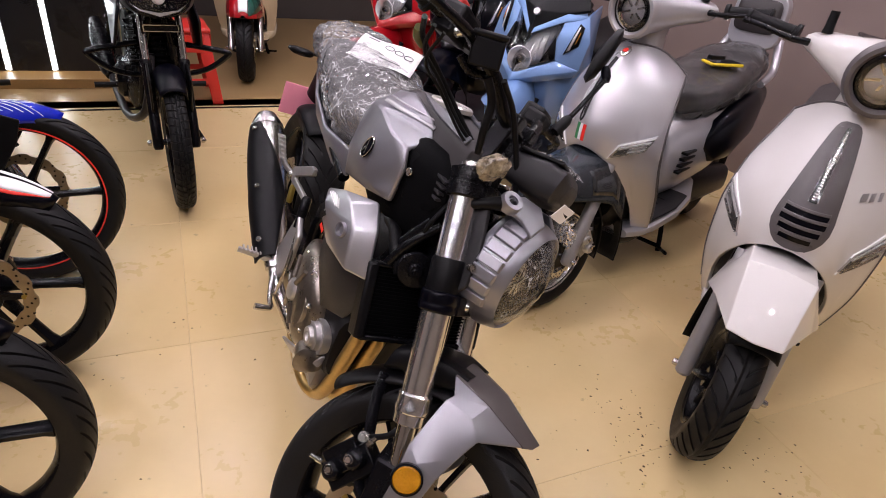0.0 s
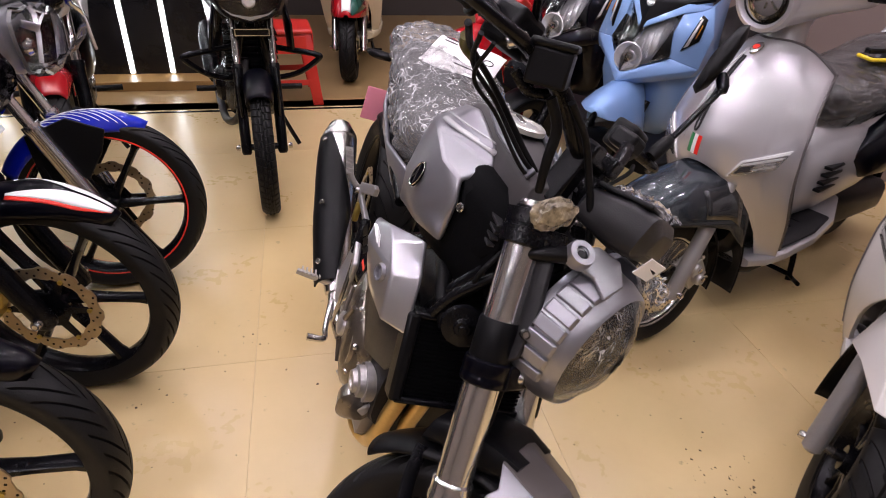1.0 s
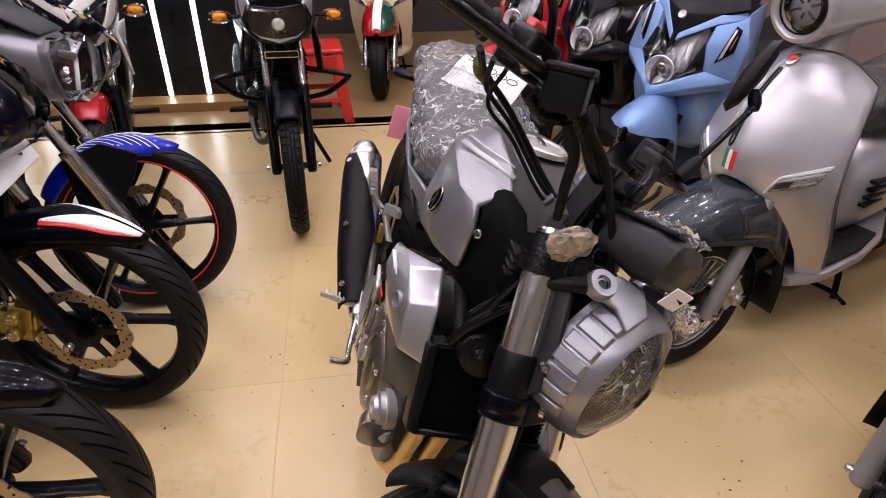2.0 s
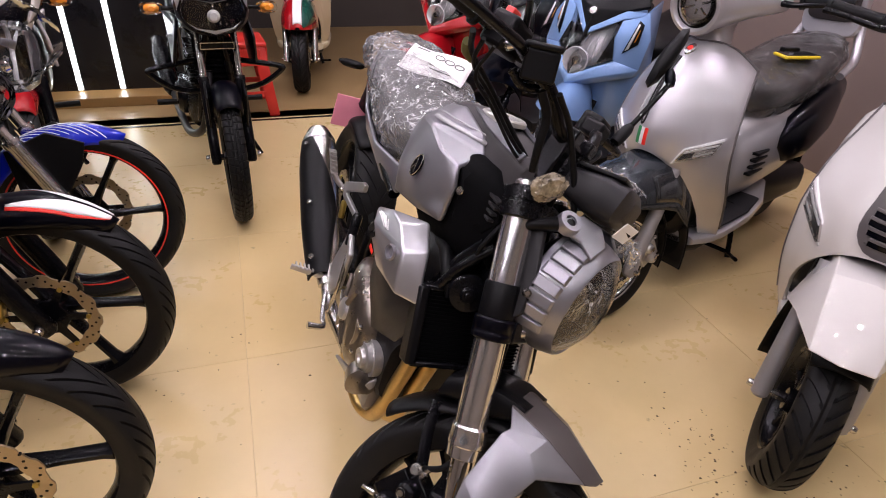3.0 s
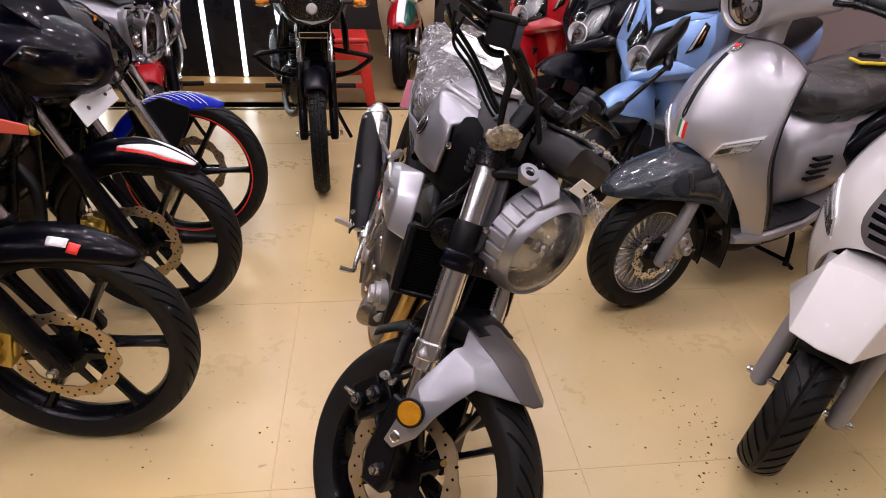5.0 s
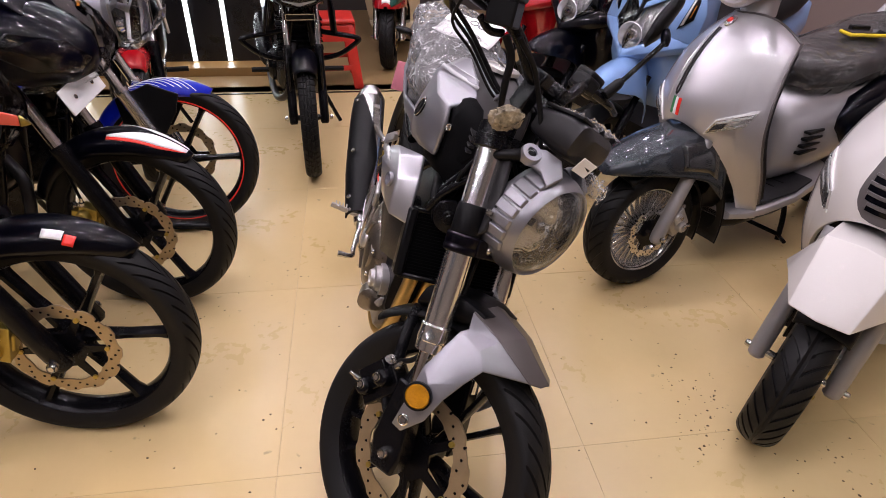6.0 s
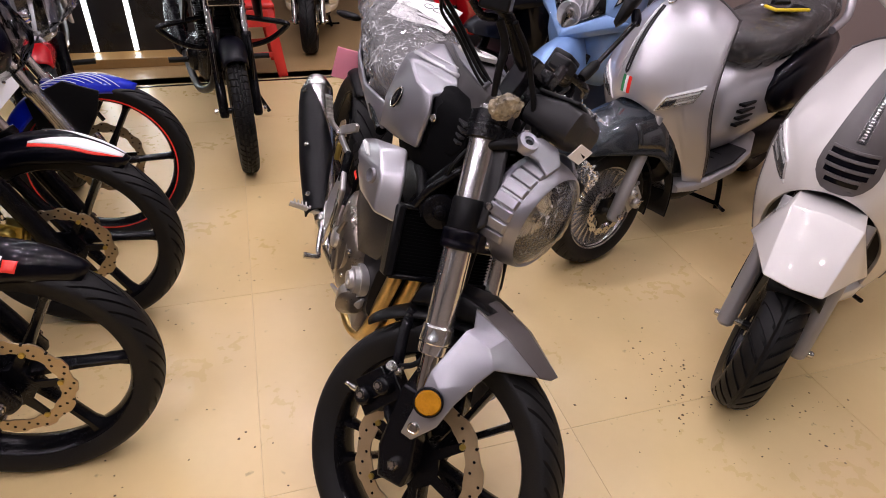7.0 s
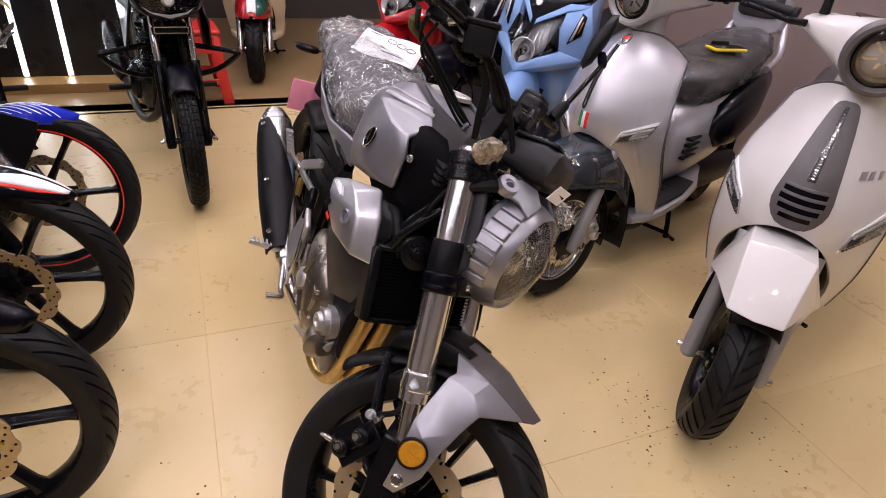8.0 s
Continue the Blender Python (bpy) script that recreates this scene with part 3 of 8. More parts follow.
for lx, ly in LAMP_SPOTS:
    dl = thing("downlight", Matrix.Translation((lx, ly, CEILING)), "round white recessed ceiling downlight", "ceiling light", "downlights in the ceiling")
    part("trim", lathe([(0.070, 0.0), (0.092, 0.0), (0.092, 0.006), (0.085, 0.012), (0.070, 0.012)], 32, closed=True), WHITE_STICKER, dl, m=pose(0, 0, 0, -90))
    part("diffuser", lathe([(0, 0.002), (0.069, 0.002), (0.069, 0.006), (0, 0.006)], 32), LAMP_FACE, dl, m=pose(0, 0, 0, -90))


# rows of small bright points between the downlights
for ti in range(5):
    for tj in range(4):
        track = thing("led_row", ROOM @ Matrix.Translation((-2.3 + 1.2 * ti, -1.0 + 1.45 * tj, CEILING - 0.012)), "slim ceiling rail with a row of small bright points", "ceiling light", "light rows in the ceiling")
        part("rail", box(0, 0, 0, 1.02, 0.035, 0.022), WHITE_STICKER, track, bevel=0.003)
        for k in range(7):
            part("light_point", lathe([(0, 0.0), (0.009, 0.0), (0.009, 0.004), (0.006, 0.006), (0, 0.006)], 10), POINT_GLOW, track, m=Matrix.Translation((-0.45 + 0.15 * k, 0, -0.011)) @ pose(0, 0, 0, -90))


def floor_tiles():
    """Square tiles, 2 mm joints, one mesh shared by all."""
    t = TILE / 2 - 0.0006
    b = 0.0008
    vs = [(-t, -t, -0.006), (t, -t, -0.006), (t, t, -0.006), (-t, t, -0.006), (-t, -t, -b), (t, -t, -b), (t, t, -b), (-t, t, -b), (-t + b, -t + b, 0), (t - b, -t + b, 0), (t - b, t - b, 0), (-t + b, t - b, 0)]
    fs = [(8, 9, 10, 11)] + [(i, (i + 1) % 4, (i + 1) % 4 + 4, i + 4) for i in range(4)] + [(i + 4, (i + 1) % 4 + 4, (i + 1) % 4 + 8, i + 8) for i in range(4)]
    me = bpy.data.meshes.new("tile")
    me.from_pydata(vs, [], fs)
    me.materials.append(TILE_MAT)
    a = -0.017 - 5.5 * TILE
    while a < A1 + TILE:
        c = 0.818 - 4.5 * TILE
        while c < STRIP_B - 0.1:
            ob = new("tile", me)
            ob.parent = floor
            ob.matrix_parent_inverse = Matrix.Identity(4)
            ob.location = (a, c, 0.0)
            c += TILE
        a += TILE

# ---- the naked motorcycle in the middle ----
RAKE = 25.0
FORK = Vector((-math.sin(radians(RAKE)), 0, math.cos(radians(RAKE))))
FWD = Vector((math.cos(radians(RAKE)), 0, math.sin(radians(RAKE))))


def steered(axle, degrees, offset=0.03):
    """The turn of the steered parts about the steering axis, in the vehicle's frame."""
    p = Vector(axle) - FWD * offset
    return Matrix.Translation(p) @ Matrix.Rotation(radians(degrees), 4, FORK) @ Matrix.Translation(-p)


def main_motorcycle():
    bike = thing("motorcycle", Matrix.Translation((-0.108, 0.698, -0.003)) @ pose(0, 0, 0, 0, 0, -64) @ pose(0, 0, 0, -16.5), "matt silver-grey naked motorcycle on its side stand, seat still wrapped", "motorcycle")
    axle = Vector((-0.011, 0, 0.290))
    S = pose(0.032, -0.076, -0.013, -19.2, 5.52, 37.23)  # steering turned to the left lock

    def at(s, y, f=0.0):
        """A point of the fork's frame: s up the legs from the axle, y to the left, f ahead."""
        return axle + FORK * s + FWD * f + Vector((0, y, 0))

    def leg(s, y):
        return at(s, y, 0.012 + 0.03 * s)

    wheel(bike, S @ Matrix.Translation(axle + Vector((0.012, 0, 0))), 0.282, 0.108, 0.214, spokes=5, style="double", disc=0.145, seg=240, waves=9, stripe=None, tyre_label="black front tyre with angled rain grooves")
    # fork legs
    for y in (-0.105, 0.105):
        tb = part("fork_leg", stepped(leg(0.225, y), leg(0.645, y), ((0, 0.0275), (0.005, 0.031), (0.05, 0.031), (0.055, 0.0325), (0.075, 0.0325), (0.085, 0.031), (0.125, 0.031), (0.135, 0.0275), (1, 0.0275)), 32), FORK_TUBE, bike, "polished aluminium upside-down fork leg", 30, S)
        part("fork_slider", rod(leg(0.12, y), leg(0.25, y), 0.0205, seg=24), CHROME, tb, "chromed slider tube", 30, S)
        part("axle_lug", join(prism([(-0.035, -0.03), (0.022, -0.035), (0.032, 0.0), (0.030, 0.15), (-0.018, 0.16), (-0.045, 0.03)], y - 0.024, y + 0.024)), BLACK_METAL, tb, "", 35, S @ Matrix.Translation(axle) @ pose(0, 0, 0, 0, -RAKE, 0), bevel=0.006)
        part("fork_band", stepped(leg(0.462, y), leg(0.525, y), ((0, 0.0295), (0.08, 0.0310), (0.9, 0.0310), (1, 0.029)), 32), BLACK_PLASTIC, tb, "", 30, S)
        part("fork_cap", stepped(leg(0.635, y), leg(0.695, y), ((0, 0.034), (0.05, 0.037), (0.42, 0.037), (0.44, 0.034), (0.5, 0.034), (0.52, 0.036), (0.85, 0.036), (0.87, 0.024), (0.93, 0.024), (0.94, 0.016), (1, 0.015)), 28), BLACK_METAL, tb, "", 30, S)
        part("cap_nut", stepped(leg(0.688, y), leg(0.70, y), ((0, 0.022), (0.7, 0.022), (1, 0.019)), 18), STEEL, tb, "bright steel fork cap", 30, S)
        sgn = -1 if y < 0 else 1
        b = bolt(0.012, 0.016)
        b.transform(facing(at(0.008, y + sgn * 0.024), (0, sgn, 0)))
        part("axle_nut", b, STEEL, tb, "bright steel axle nut", 35, S)
    # triple clamps
    low = join(prism([(-0.035, -0.1), (0.038, -0.105), (0.05, 0), (0.038, 0.105), (-0.035, 0.1), (-0.06, 0)], 0.428, 0.465, "xy"), )
    for y in (-0.105, 0.105):
        ring = lathe([(0.0275, 0.428), (0.0345, 0.428), (0.0355, 0.434), (0.0355, 0.440), (0.034, 0.443), (0.0355, 0.447), (0.0355, 0.460), (0.0345, 0.466), (0.0275, 0.466)], 28, closed=True)
        ring.transform(Matrix.Translation((0, y, 0)) @ pose(0, 0, 0, 90))
        join(low, ring)
    FM = S @ Matrix.Translation(leg(0.0, 0)) @ pose(0, 0, 0, 0, -RAKE + 1.7, 0)
    clamp = part("lower_clamp", low, BLACK_GLOSS, bike, "gloss black lower fork clamp", 30, FM, bevel=0.003)
    for y in (-0.066, 0.066):
        b = bolt(0.0105, 0.012)
        b.transform(facing((0.036, y, 0.448), (1, 0, 0)))
        part("clamp_bolt", b, STEEL, clamp, "bright steel bolt", 35, FM)
    part("upper_clamp", prism([(-0.03, -0.12), (0.03, -0.125), (0.045, -0.06), (0.03, 0), (0.045, 0.06), (0.03, 0.125), (-0.03, 0.12), (-0.07, 0.03), (-0.07, -0.03)], 0.642, 0.668, "xy"), BLACK_METAL, bike, "", 30, FM, bevel=0.005)
    # front mudguard: black arch, painted blades and legs
    arch = arc_fender(0.308, 84, 150, 0.07, 0.03, 20, 0.95, 0.85)
    guard = part("front_mudguard", arch, BLACK_PLASTIC, bike, "black plastic mudguard arch with grey painted blades", 40, S @ Matrix.Translation(axle), solid=0.005)
    part("guard_saddle", hull([(-0.20, 0, 0.555, 0.07, 0.03, 0.03), (-0.17, 0, 0.585, 0.082, 0.022, 0.04), (-0.10, 0, 0.612, 0.082, 0.016, 0.05), (-0.055, 0, 0.620, 0.07, 0.006, 0.03)], 20, 4), BLACK_PLASTIC, guard, "black plastic saddle between the blades", 40, S)
    for sgn in (-1, 1):
        pts = dict(CR=(-0.080, 0, 0.633), CM=(0.01, 0, 0.628), T0=(0.106, 0, 0.597), T1=(0.102, 0.018, 0.589), RR=(-0.078, 0.079, 0.617), RM=(0.0, 0.072, 0.612), RF=(0.088, 0.048, 0.588), KT=(-0.055, 0.100, 0.594), G1=(-0.060, 0.113, 0.583), G2=(-0.046, 0.119, 0.563), K=(-0.006, 0.109, 0.583), C=(0.026, 0.112, 0.562), D=(0.018, 0.127, 0.522), E=(0.012, 0.141, 0.474), F=(0.012, 0.149, 0.420), G=(-0.012, 0.150, 0.366), H=(-0.036, 0.150, 0.362), H0=(-0.042, 0.154, 0.418), I=(-0.060, 0.146, 0.493), N=(-0.028, 0.149, 0.478))
        keys = list(pts)
        v = [(q[0], q[1] * sgn, q[2]) for q in pts.values()]
        f = [[keys.index(k) for k in face.split()] for face in ("RR RM KT", "RM K KT", "RM RF C K", "KT K G1", "G1 K G2", "K C D", "G2 K D N", "G1 G2 N I", "N D E", "N E F H0", "I N H0", "H0 F G H")]
        part("mudguard_blade", mesh(v, f), GREY_PAINT, guard, "satin silver-grey painted mudguard blade", 5, S, bevel=0.0025, solid=0.005)
    # same paint as the blades, drawn darker where this plane lies in shade
    ridge = mesh([(-0.080, 0, 0.634), (0.01, 0, 0.629), (0.107, 0, 0.598), (0.103, 0.018, 0.590), (-0.078, 0.0795, 0.618), (0.0, 0.0725, 0.613), (0.0885, 0.0485, 0.589)], [(0, 1, 5, 4), (1, 2, 3, 6, 5)], mirror=True)
    part("guard_ridge", ridge, RIDGE_SHADE, guard, "top strip of the mudguard, grey paint darkened to brown-grey for shade", 5, S, bevel=0.002, solid=0.005)
    for sgn in (-1, 1):
        disc = lathe([(0, 0.009), (0.022, 0.009), (0.0245, 0.006), (0.0255, 0), (0, 0)], 28)
        disc.transform(facing((-0.026, sgn * 0.155, 0.449), (0.35, sgn, 0.1)))
        ref = part("reflector", disc, AMBER, guard, "round amber side reflector", 30, S)
        rimr = lathe([(0.0245, 0.0), (0.028, 0.0), (0.028, 0.007), (0.0245, 0.008)], 28, closed=True)
        rimr.transform(facing((-0.026, sgn * 0.155, 0.449), (0.35, sgn, 0.1)))
        part("reflector_rim", rimr, BLACK_PLASTIC, ref, "", 30, S)
        b = bolt(0.012, 0.006)
        b.transform(facing((-0.020, sgn * 0.150, 0.389), (0.1, sgn, 0.1)))
        part("guard_bolt", b, STEEL, guard, "", 35, S)
        part("guard_stay", tube([(-0.190, sgn * 0.062, 0.525), (-0.170, sgn * 0.078, 0.48), (-0.135, sgn * 0.094, 0.424), (-0.105, sgn * 0.1, 0.36), (-0.05, sgn * 0.1, 0.325)], 0.012, 10, flat=0.45), BLACK_METAL, guard, "", 35, S)
    # brake caliper, hose
    caliper(bike, S @ Matrix.Translation((-0.128, -0.092, 0.365)) @ pose(0, 0, 0, 0, 25, 0), BLACK_METAL, "black brake caliper with steel bolts")
    part("caliper_bracket", prism([(-0.1, 0.33), (-0.02, 0.30), (0.0, 0.34), (-0.06, 0.40), (-0.075, 0.47), (-0.1, 0.47)], -0.097, -0.085), BLACK_METAL, bike, "", 35, S, bevel=0.003)
    part("brake_hose", tube([(-0.14, -0.09, 0.42), (-0.10, -0.11, 0.47), (-0.105, -0.075, 0.53), (-0.13, -0.06, 0.62), (-0.17, -0.05, 0.74), (-0.18, -0.04, 0.9), (-0.25, -0.12, 1.03), (-0.28, -0.2, 1.07)], 0.0055, 8), GRIP_RUBBER, bike, "", 60, S)
    # headlamp
    HL = S @ Matrix.Translation((-0.097, 0.0, 0.815)) @ pose(0, 0, 0, 0, -3, -5) @ pose(0, 0, 0, 0, 0, -90)
    lampm = HL
    shell = lathe([(0, -0.125), (0.03, -0.122), (0.062, -0.112), (0.090, -0.09), (0.106, -0.066), (0.108, -0.05)], 48)
    lamp = part("headlamp", shell, BLACK_PLASTIC, bike, "round headlamp in a notched grey bezel under film", 35, lampm)
    bez = lathe([(0.095, -0.075), (0.111, -0.075), (0.115, -0.05), (0.112, -0.02), (0.1035, 0.004), (0.099, 0.009), (0.094, 0.004), (0.094, -0.05)], 72, closed=True)
    part("bezel", bez, GREY_PAINT, lamp, "satin grey bezel", 30, lampm)
    for base in (0, 180):
        for k in range(8):
            fin = mesh([(0.1145, -0.062, -0.0108), (0.1145, -0.062, 0.0108), (0.111, -0.012, 0.0102), (0.111, -0.012, -0.0102), (0.121, -0.058, -0.010), (0.121, -0.058, 0.010), (0.1165, -0.015, 0.0095), (0.1165, -0.015, -0.0095)], [(4, 5, 6, 7), (0, 1, 5, 4), (1, 2, 6, 5), (2, 3, 7, 6), (3, 0, 4, 7)])
            fin.transform(pose(0, 0, 0, 0, base + (35 - 12.6 * k if base == 0 else -35 + 12.6 * k), 0))
            part("bezel_fin", fin, GREY_PAINT, lamp, "", 35, lampm, bevel=0.0015)
    part("reflector_bowl", lathe([(0.012, -0.05), (0.03, -0.046), (0.055, -0.034), (0.078, -0.016), (0.093, 0.002)], 48), BOWL, lamp, "bright reflector bowl", 60, lampm)
    part("light_unit", box(0, -0.03, 0, 0.165, 0.008, 0.016), GREY_PLASTIC, lamp, "", 35, lampm, bevel=0.002)
    part("bulb_shroud", lathe([(0, -0.012), (0.012, -0.013), (0.017, -0.02), (0.018, -0.045)], 24), CHROME, lamp, "", 35, lampm)
    part("lens", lathe([(0, 0.034), (0.03, 0.032), (0.06, 0.025), (0.084, 0.013), (0.095, 0.0), (0.093, -0.002), (0.06, 0.021), (0.03, 0.028), (0, 0.030)], 48), LENS_MILKY, lamp, "clear lens under scratched film", 60, lampm)
    # crumpled film over the lens
    rows = []
    for i in range(9):
        r = 0.014 + 0.088 * i / 8
        row = []
        for k in range(49):
            t = 2 * math.pi * (k % 48) / 48
            bump = 0.004 * noise.noise((r * 60, 3 * math.cos(t), 3 * math.sin(t)))
            row.append((r * math.cos(t), 0.038 - 3.4 * r * r + bump, r * math.sin(t)))
        rows.append(row)
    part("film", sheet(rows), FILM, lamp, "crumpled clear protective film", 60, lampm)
    for sgn in (-1, 1):
        v = [(-0.188, sgn * 0.112, 0.924), (-0.170, sgn * 0.078, 0.944), (-0.138, sgn * 0.060, 0.944), (-0.112, sgn * 0.066, 0.922), (-0.116, sgn * 0.092, 0.893), (-0.146, sgn * 0.086, 0.906), (-0.168, sgn * 0.106, 0.905)]
        part("lamp_bracket", mesh(v, [(0, 1, 5, 6), (1, 2, 3, 5), (3, 4, 5)]), GREY_PAINT, lamp, "satin grey headlamp bracket", 25, S, solid=0.009, bevel=0.003)
        eye = lathe([(0.010, 0.006), (0.019, 0.006), (0.021, 0.0), (0.021, -0.012), (0.010, -0.012)], 26, closed=True)
        eye.transform(facing((-0.178, sgn * 0.102, 0.922), (0.35, sgn * 0.6, 0.75)))
        part("bracket_eye", eye, GREY_PAINT, lamp, "", 30, S)
        part("bracket_arm", tube([(-0.255, sgn * 0.105, 0.86), (-0.222, sgn * 0.116, 0.885), (-0.182, sgn * 0.102, 0.916)], [0.010, 0.009, 0.014], 14), BLACK_PLASTIC, lamp, "", 40, S)
        part("side_cover", mesh([(-0.235, sgn * 0.105, 0.905), (-0.20, sgn * 0.108, 0.885), (-0.168, sgn * 0.112, 0.82), (-0.152, sgn * 0.114, 0.755), (-0.175, sgn * 0.105, 0.715), (-0.215, sgn * 0.092, 0.80)], [(0, 1, 2, 5), (2, 3, 4, 5)]), GREY_PLASTIC, lamp, "", 25, S, solid=0.01, bevel=0.003)
        b = bolt(0.012, 0.010)
        b.transform(facing((-0.179, sgn * 0.100, 0.916), (0.35, sgn * 0.6, 0.75)))
        part("bracket_bolt", b, BLACK_METAL, lamp, "", 35, S)
        b = bolt(0.008, 0.008)
        b.transform(facing((-0.163, sgn * 0.118, 0.790), (0.6, sgn, 0.2)))
        part("bracket_bolt", b, STEEL, lamp, "", 35, S)
    # instrument cluster and its film
    cl = hull([(-0.245, 0, 0.985, 0.05, 0.015, 0.02), (-0.232, 0, 0.985, 0.078, 0.022, 0.035), (-0.17, 0, 0.99, 0.086, 0.034, 0.045), (-0.135, 0, 0.99, 0.08, 0.034, 0.036), (-0.122, 0, 0.988, 0.055, 0.02, 0.02)], 24, 4.5)
    clo = part("instrument_panel", cl, GREY_PLASTIC, bike, "dark grey instrument cluster with crumpled film", 35, S, bevel=0.0)
    part("display_lid", box(0, 0, 0, 0.085, 0.15, 0.008), BLACK_PLASTIC, clo, "", 30, S @ Matrix.Translation((-0.190, 0, 1.020)) @ pose(0, 0, 0, 0, -11, 0), bevel=0.003)
    part("cluster_film", crumple_patch(0.17, 0.09, 0.012, 7), FILM, clo, "", 60, S @ Matrix.Translation((-0.180, 0.01, 1.034)) @ pose(0, 0, 0, 0, -8, 90))
    tag_ = part("paper_tag", box(0, 0, 0, 0.002, 0.034, 0.034), PAPER, clo, "small white paper tag", 0, S @ Matrix.Translation((-0.108, -0.030, 0.957)) @ pose(0, 0, 0, 0, 20, -30))
    print_bars([(-0.013, 0.004, 0.024)], 0.005, BLACK_PLASTIC, tag_, S @ Matrix.Translation((-0.1066, -0.0308, 0.957)) @ pose(0, 0, 0, 0, 20, 60), "tag_print")
    part("bag_scrap", crumple_patch(0.055, 0.045, 0.016, 3), BAG_FILM, clo, "crumpled scrap of clear bag", 60, S @ Matrix.Translation((-0.095, 0.05, 0.94)) @ pose(0, 0, 0, 60, 10, 40))
    # wrapped lock cap over the fork
    cap = bmesh.new()
    bmesh.ops.create_icosphere(cap, subdivisions=4, radius=1.0)
    for v in cap.verts:
        d = v.co.normalized()
        v.co = Vector((d.x * 0.016, d.y * 0.033, d.z * 0.023)) * (1 + 0.26 * noise.noise(d * 1.9) + 0.16 * abs(noise.noise(d * 5)) + 0.06 * abs(noise.noise(d * 13)))
    wm = S @ Matrix.Translation((-0.212, -0.188, 0.950)) @ pose(0, 0, 0, 24, 8, -12)
    part("wrapped_cap", cap, material("brownish crinkled bag", (0.25, 0.21, 0.145), 0.25, 0.0, 0.75, 60, 1.0, 120, coat=0.7), bike, "small fitting wrapped in brownish crinkled film", 25, wm)
    # handlebar, grips, levers, master cylinder, switches, mirror
    HS = S @ Matrix.Translation((-0.270, -0.045, -0.006)) @ pose(0, 0, 0, 0, 0, -9) @ Matrix.Translation((0.235, 0, 0))
    bar_pts = [(-0.40, -0.37, 1.105), (-0.345, -0.24, 1.105), (-0.27, -0.13, 1.085), (-0.235, -0.06, 1.04), (-0.23, 0, 1.035), (-0.235, 0.06, 1.04), (-0.27, 0.13, 1.085), (-0.345, 0.24, 1.105), (-0.40, 0.37, 1.105)]
    hb = part("handlebar", tube(bar_pts, 0.0125, 14), BLACK_METAL, bike, "wide black handlebar turned to full lock", 60, HS)
    for y in (-0.035, 0.035):
        part("riser", join(box(-0.235, y, 1.0, 0.04, 0.03, 0.09), box(-0.235, y, 1.045, 0.05, 0.032, 0.03)), BLACK_METAL, hb, "", 35, HS, bevel=0.005)
    for sgn in (-1, 1):
        ga, gb = Vector((-0.352, sgn * 0.255, 1.105)), Vector((-0.407, sgn * 0.385, 1.105))
        part("grip", stepped(ga, gb, ((0, 0.021), (0.05, 0.021), (0.06, 0.0165), (0.15, 0.0155), (0.2, 0.017), (0.3, 0.0155), (0.4, 0.017), (0.5, 0.0155), (0.6, 0.017), (0.7, 0.0155), (0.88, 0.0165), (0.9, 0.02), (0.94, 0.02), (0.95, 0.0145), (1, 0.014)), 18), GRIP_RUBBER, hb, "black rubber grip", 40, HS)
        part("lever", tube([(-0.285, sgn * 0.19, 1.095), (-0.27, sgn * 0.25, 1.095), (-0.30, sgn * 0.32, 1.095), (-0.335, sgn * 0.385, 1.095)], [0.010, 0.009, 0.0075, 0.009], 10), BLACK_METAL, hb, "black control lever", 60, HS)
        part("switch_block", join(box(-0.325, sgn * 0.205, 1.105, 0.05, 0.06, 0.055), box(-0.30, sgn * 0.17, 1.10, 0.05, 0.05, 0.035)), BLACK_PLASTIC, hb, "", 35, HS, bevel=0.008)
        if sgn < 0:
            part("red_switch", box(-0.335, sgn * 0.21, 1.137, 0.018, 0.022, 0.012), RED_PLASTIC, hb, "small red switch", 35, HS, bevel=0.003)
    part("brake_reservoir", join(box(0, 0, 0, 0.052, 0.055, 0.046), box(0, 0, 0.027, 0.058, 0.061, 0.010)), BLACK_PLASTIC, hb, "square black brake fluid reservoir", 35, S @ Matrix.Translation((-0.322, -0.222, 1.088)) @ pose(0, 0, 0, 10, -20, 20), bevel=0.004)
    part("reservoir_bracket", tube([(-0.35, -0.24, 1.06), (-0.33, -0.22, 1.05), (-0.315, -0.20, 1.06)], 0.007, 10), BLACK_METAL, hb, "", 50, S)
    part("banjo_bolt", stepped((-0.362, -0.272, 1.078), (-0.352, -0.262, 1.10), ((0, 0.007), (0.4, 0.010), (0.8, 0.010), (0.8, 0.006), (1, 0.005)), 12), STEEL, hb, "bright steel bolt", 35, S)
    part("reservoir_hose", tube([(-0.305, -0.205, 1.06), (-0.285, -0.18, 1.035), (-0.275, -0.165, 0.995), (-0.268, -0.14, 0.955)], [0.0075, 0.0075, 0.007, 0.006], 14), GRIP_RUBBER, hb, "thick black rubber hose", 60, S)
    for k in range(3):
        d = 0.014 * k
        part("cable", tube([(-0.405 + d, -0.30 + d, 1.07), (-0.425 + d, -0.235, 1.052 - d), (-0.405 + d, -0.165, 1.03 - d), (-0.345 + d, -0.115, 0.99 - d), (-0.285 + d * 0.5, -0.075 + d, 0.95), (-0.245, -0.05 + d, 0.88)], (0.0048, 0.0036, 0.003)[k], 10), GRIP_RUBBER, hb, "", 60, S)
    part("clutch_cable", tube([(-0.29, 0.19, 1.07), (-0.27, 0.13, 1.05), (-0.27, 0.06, 0.99), (-0.26, 0.03, 0.90)], 0.004, 8), GRIP_RUBBER, hb, "", 60, S)
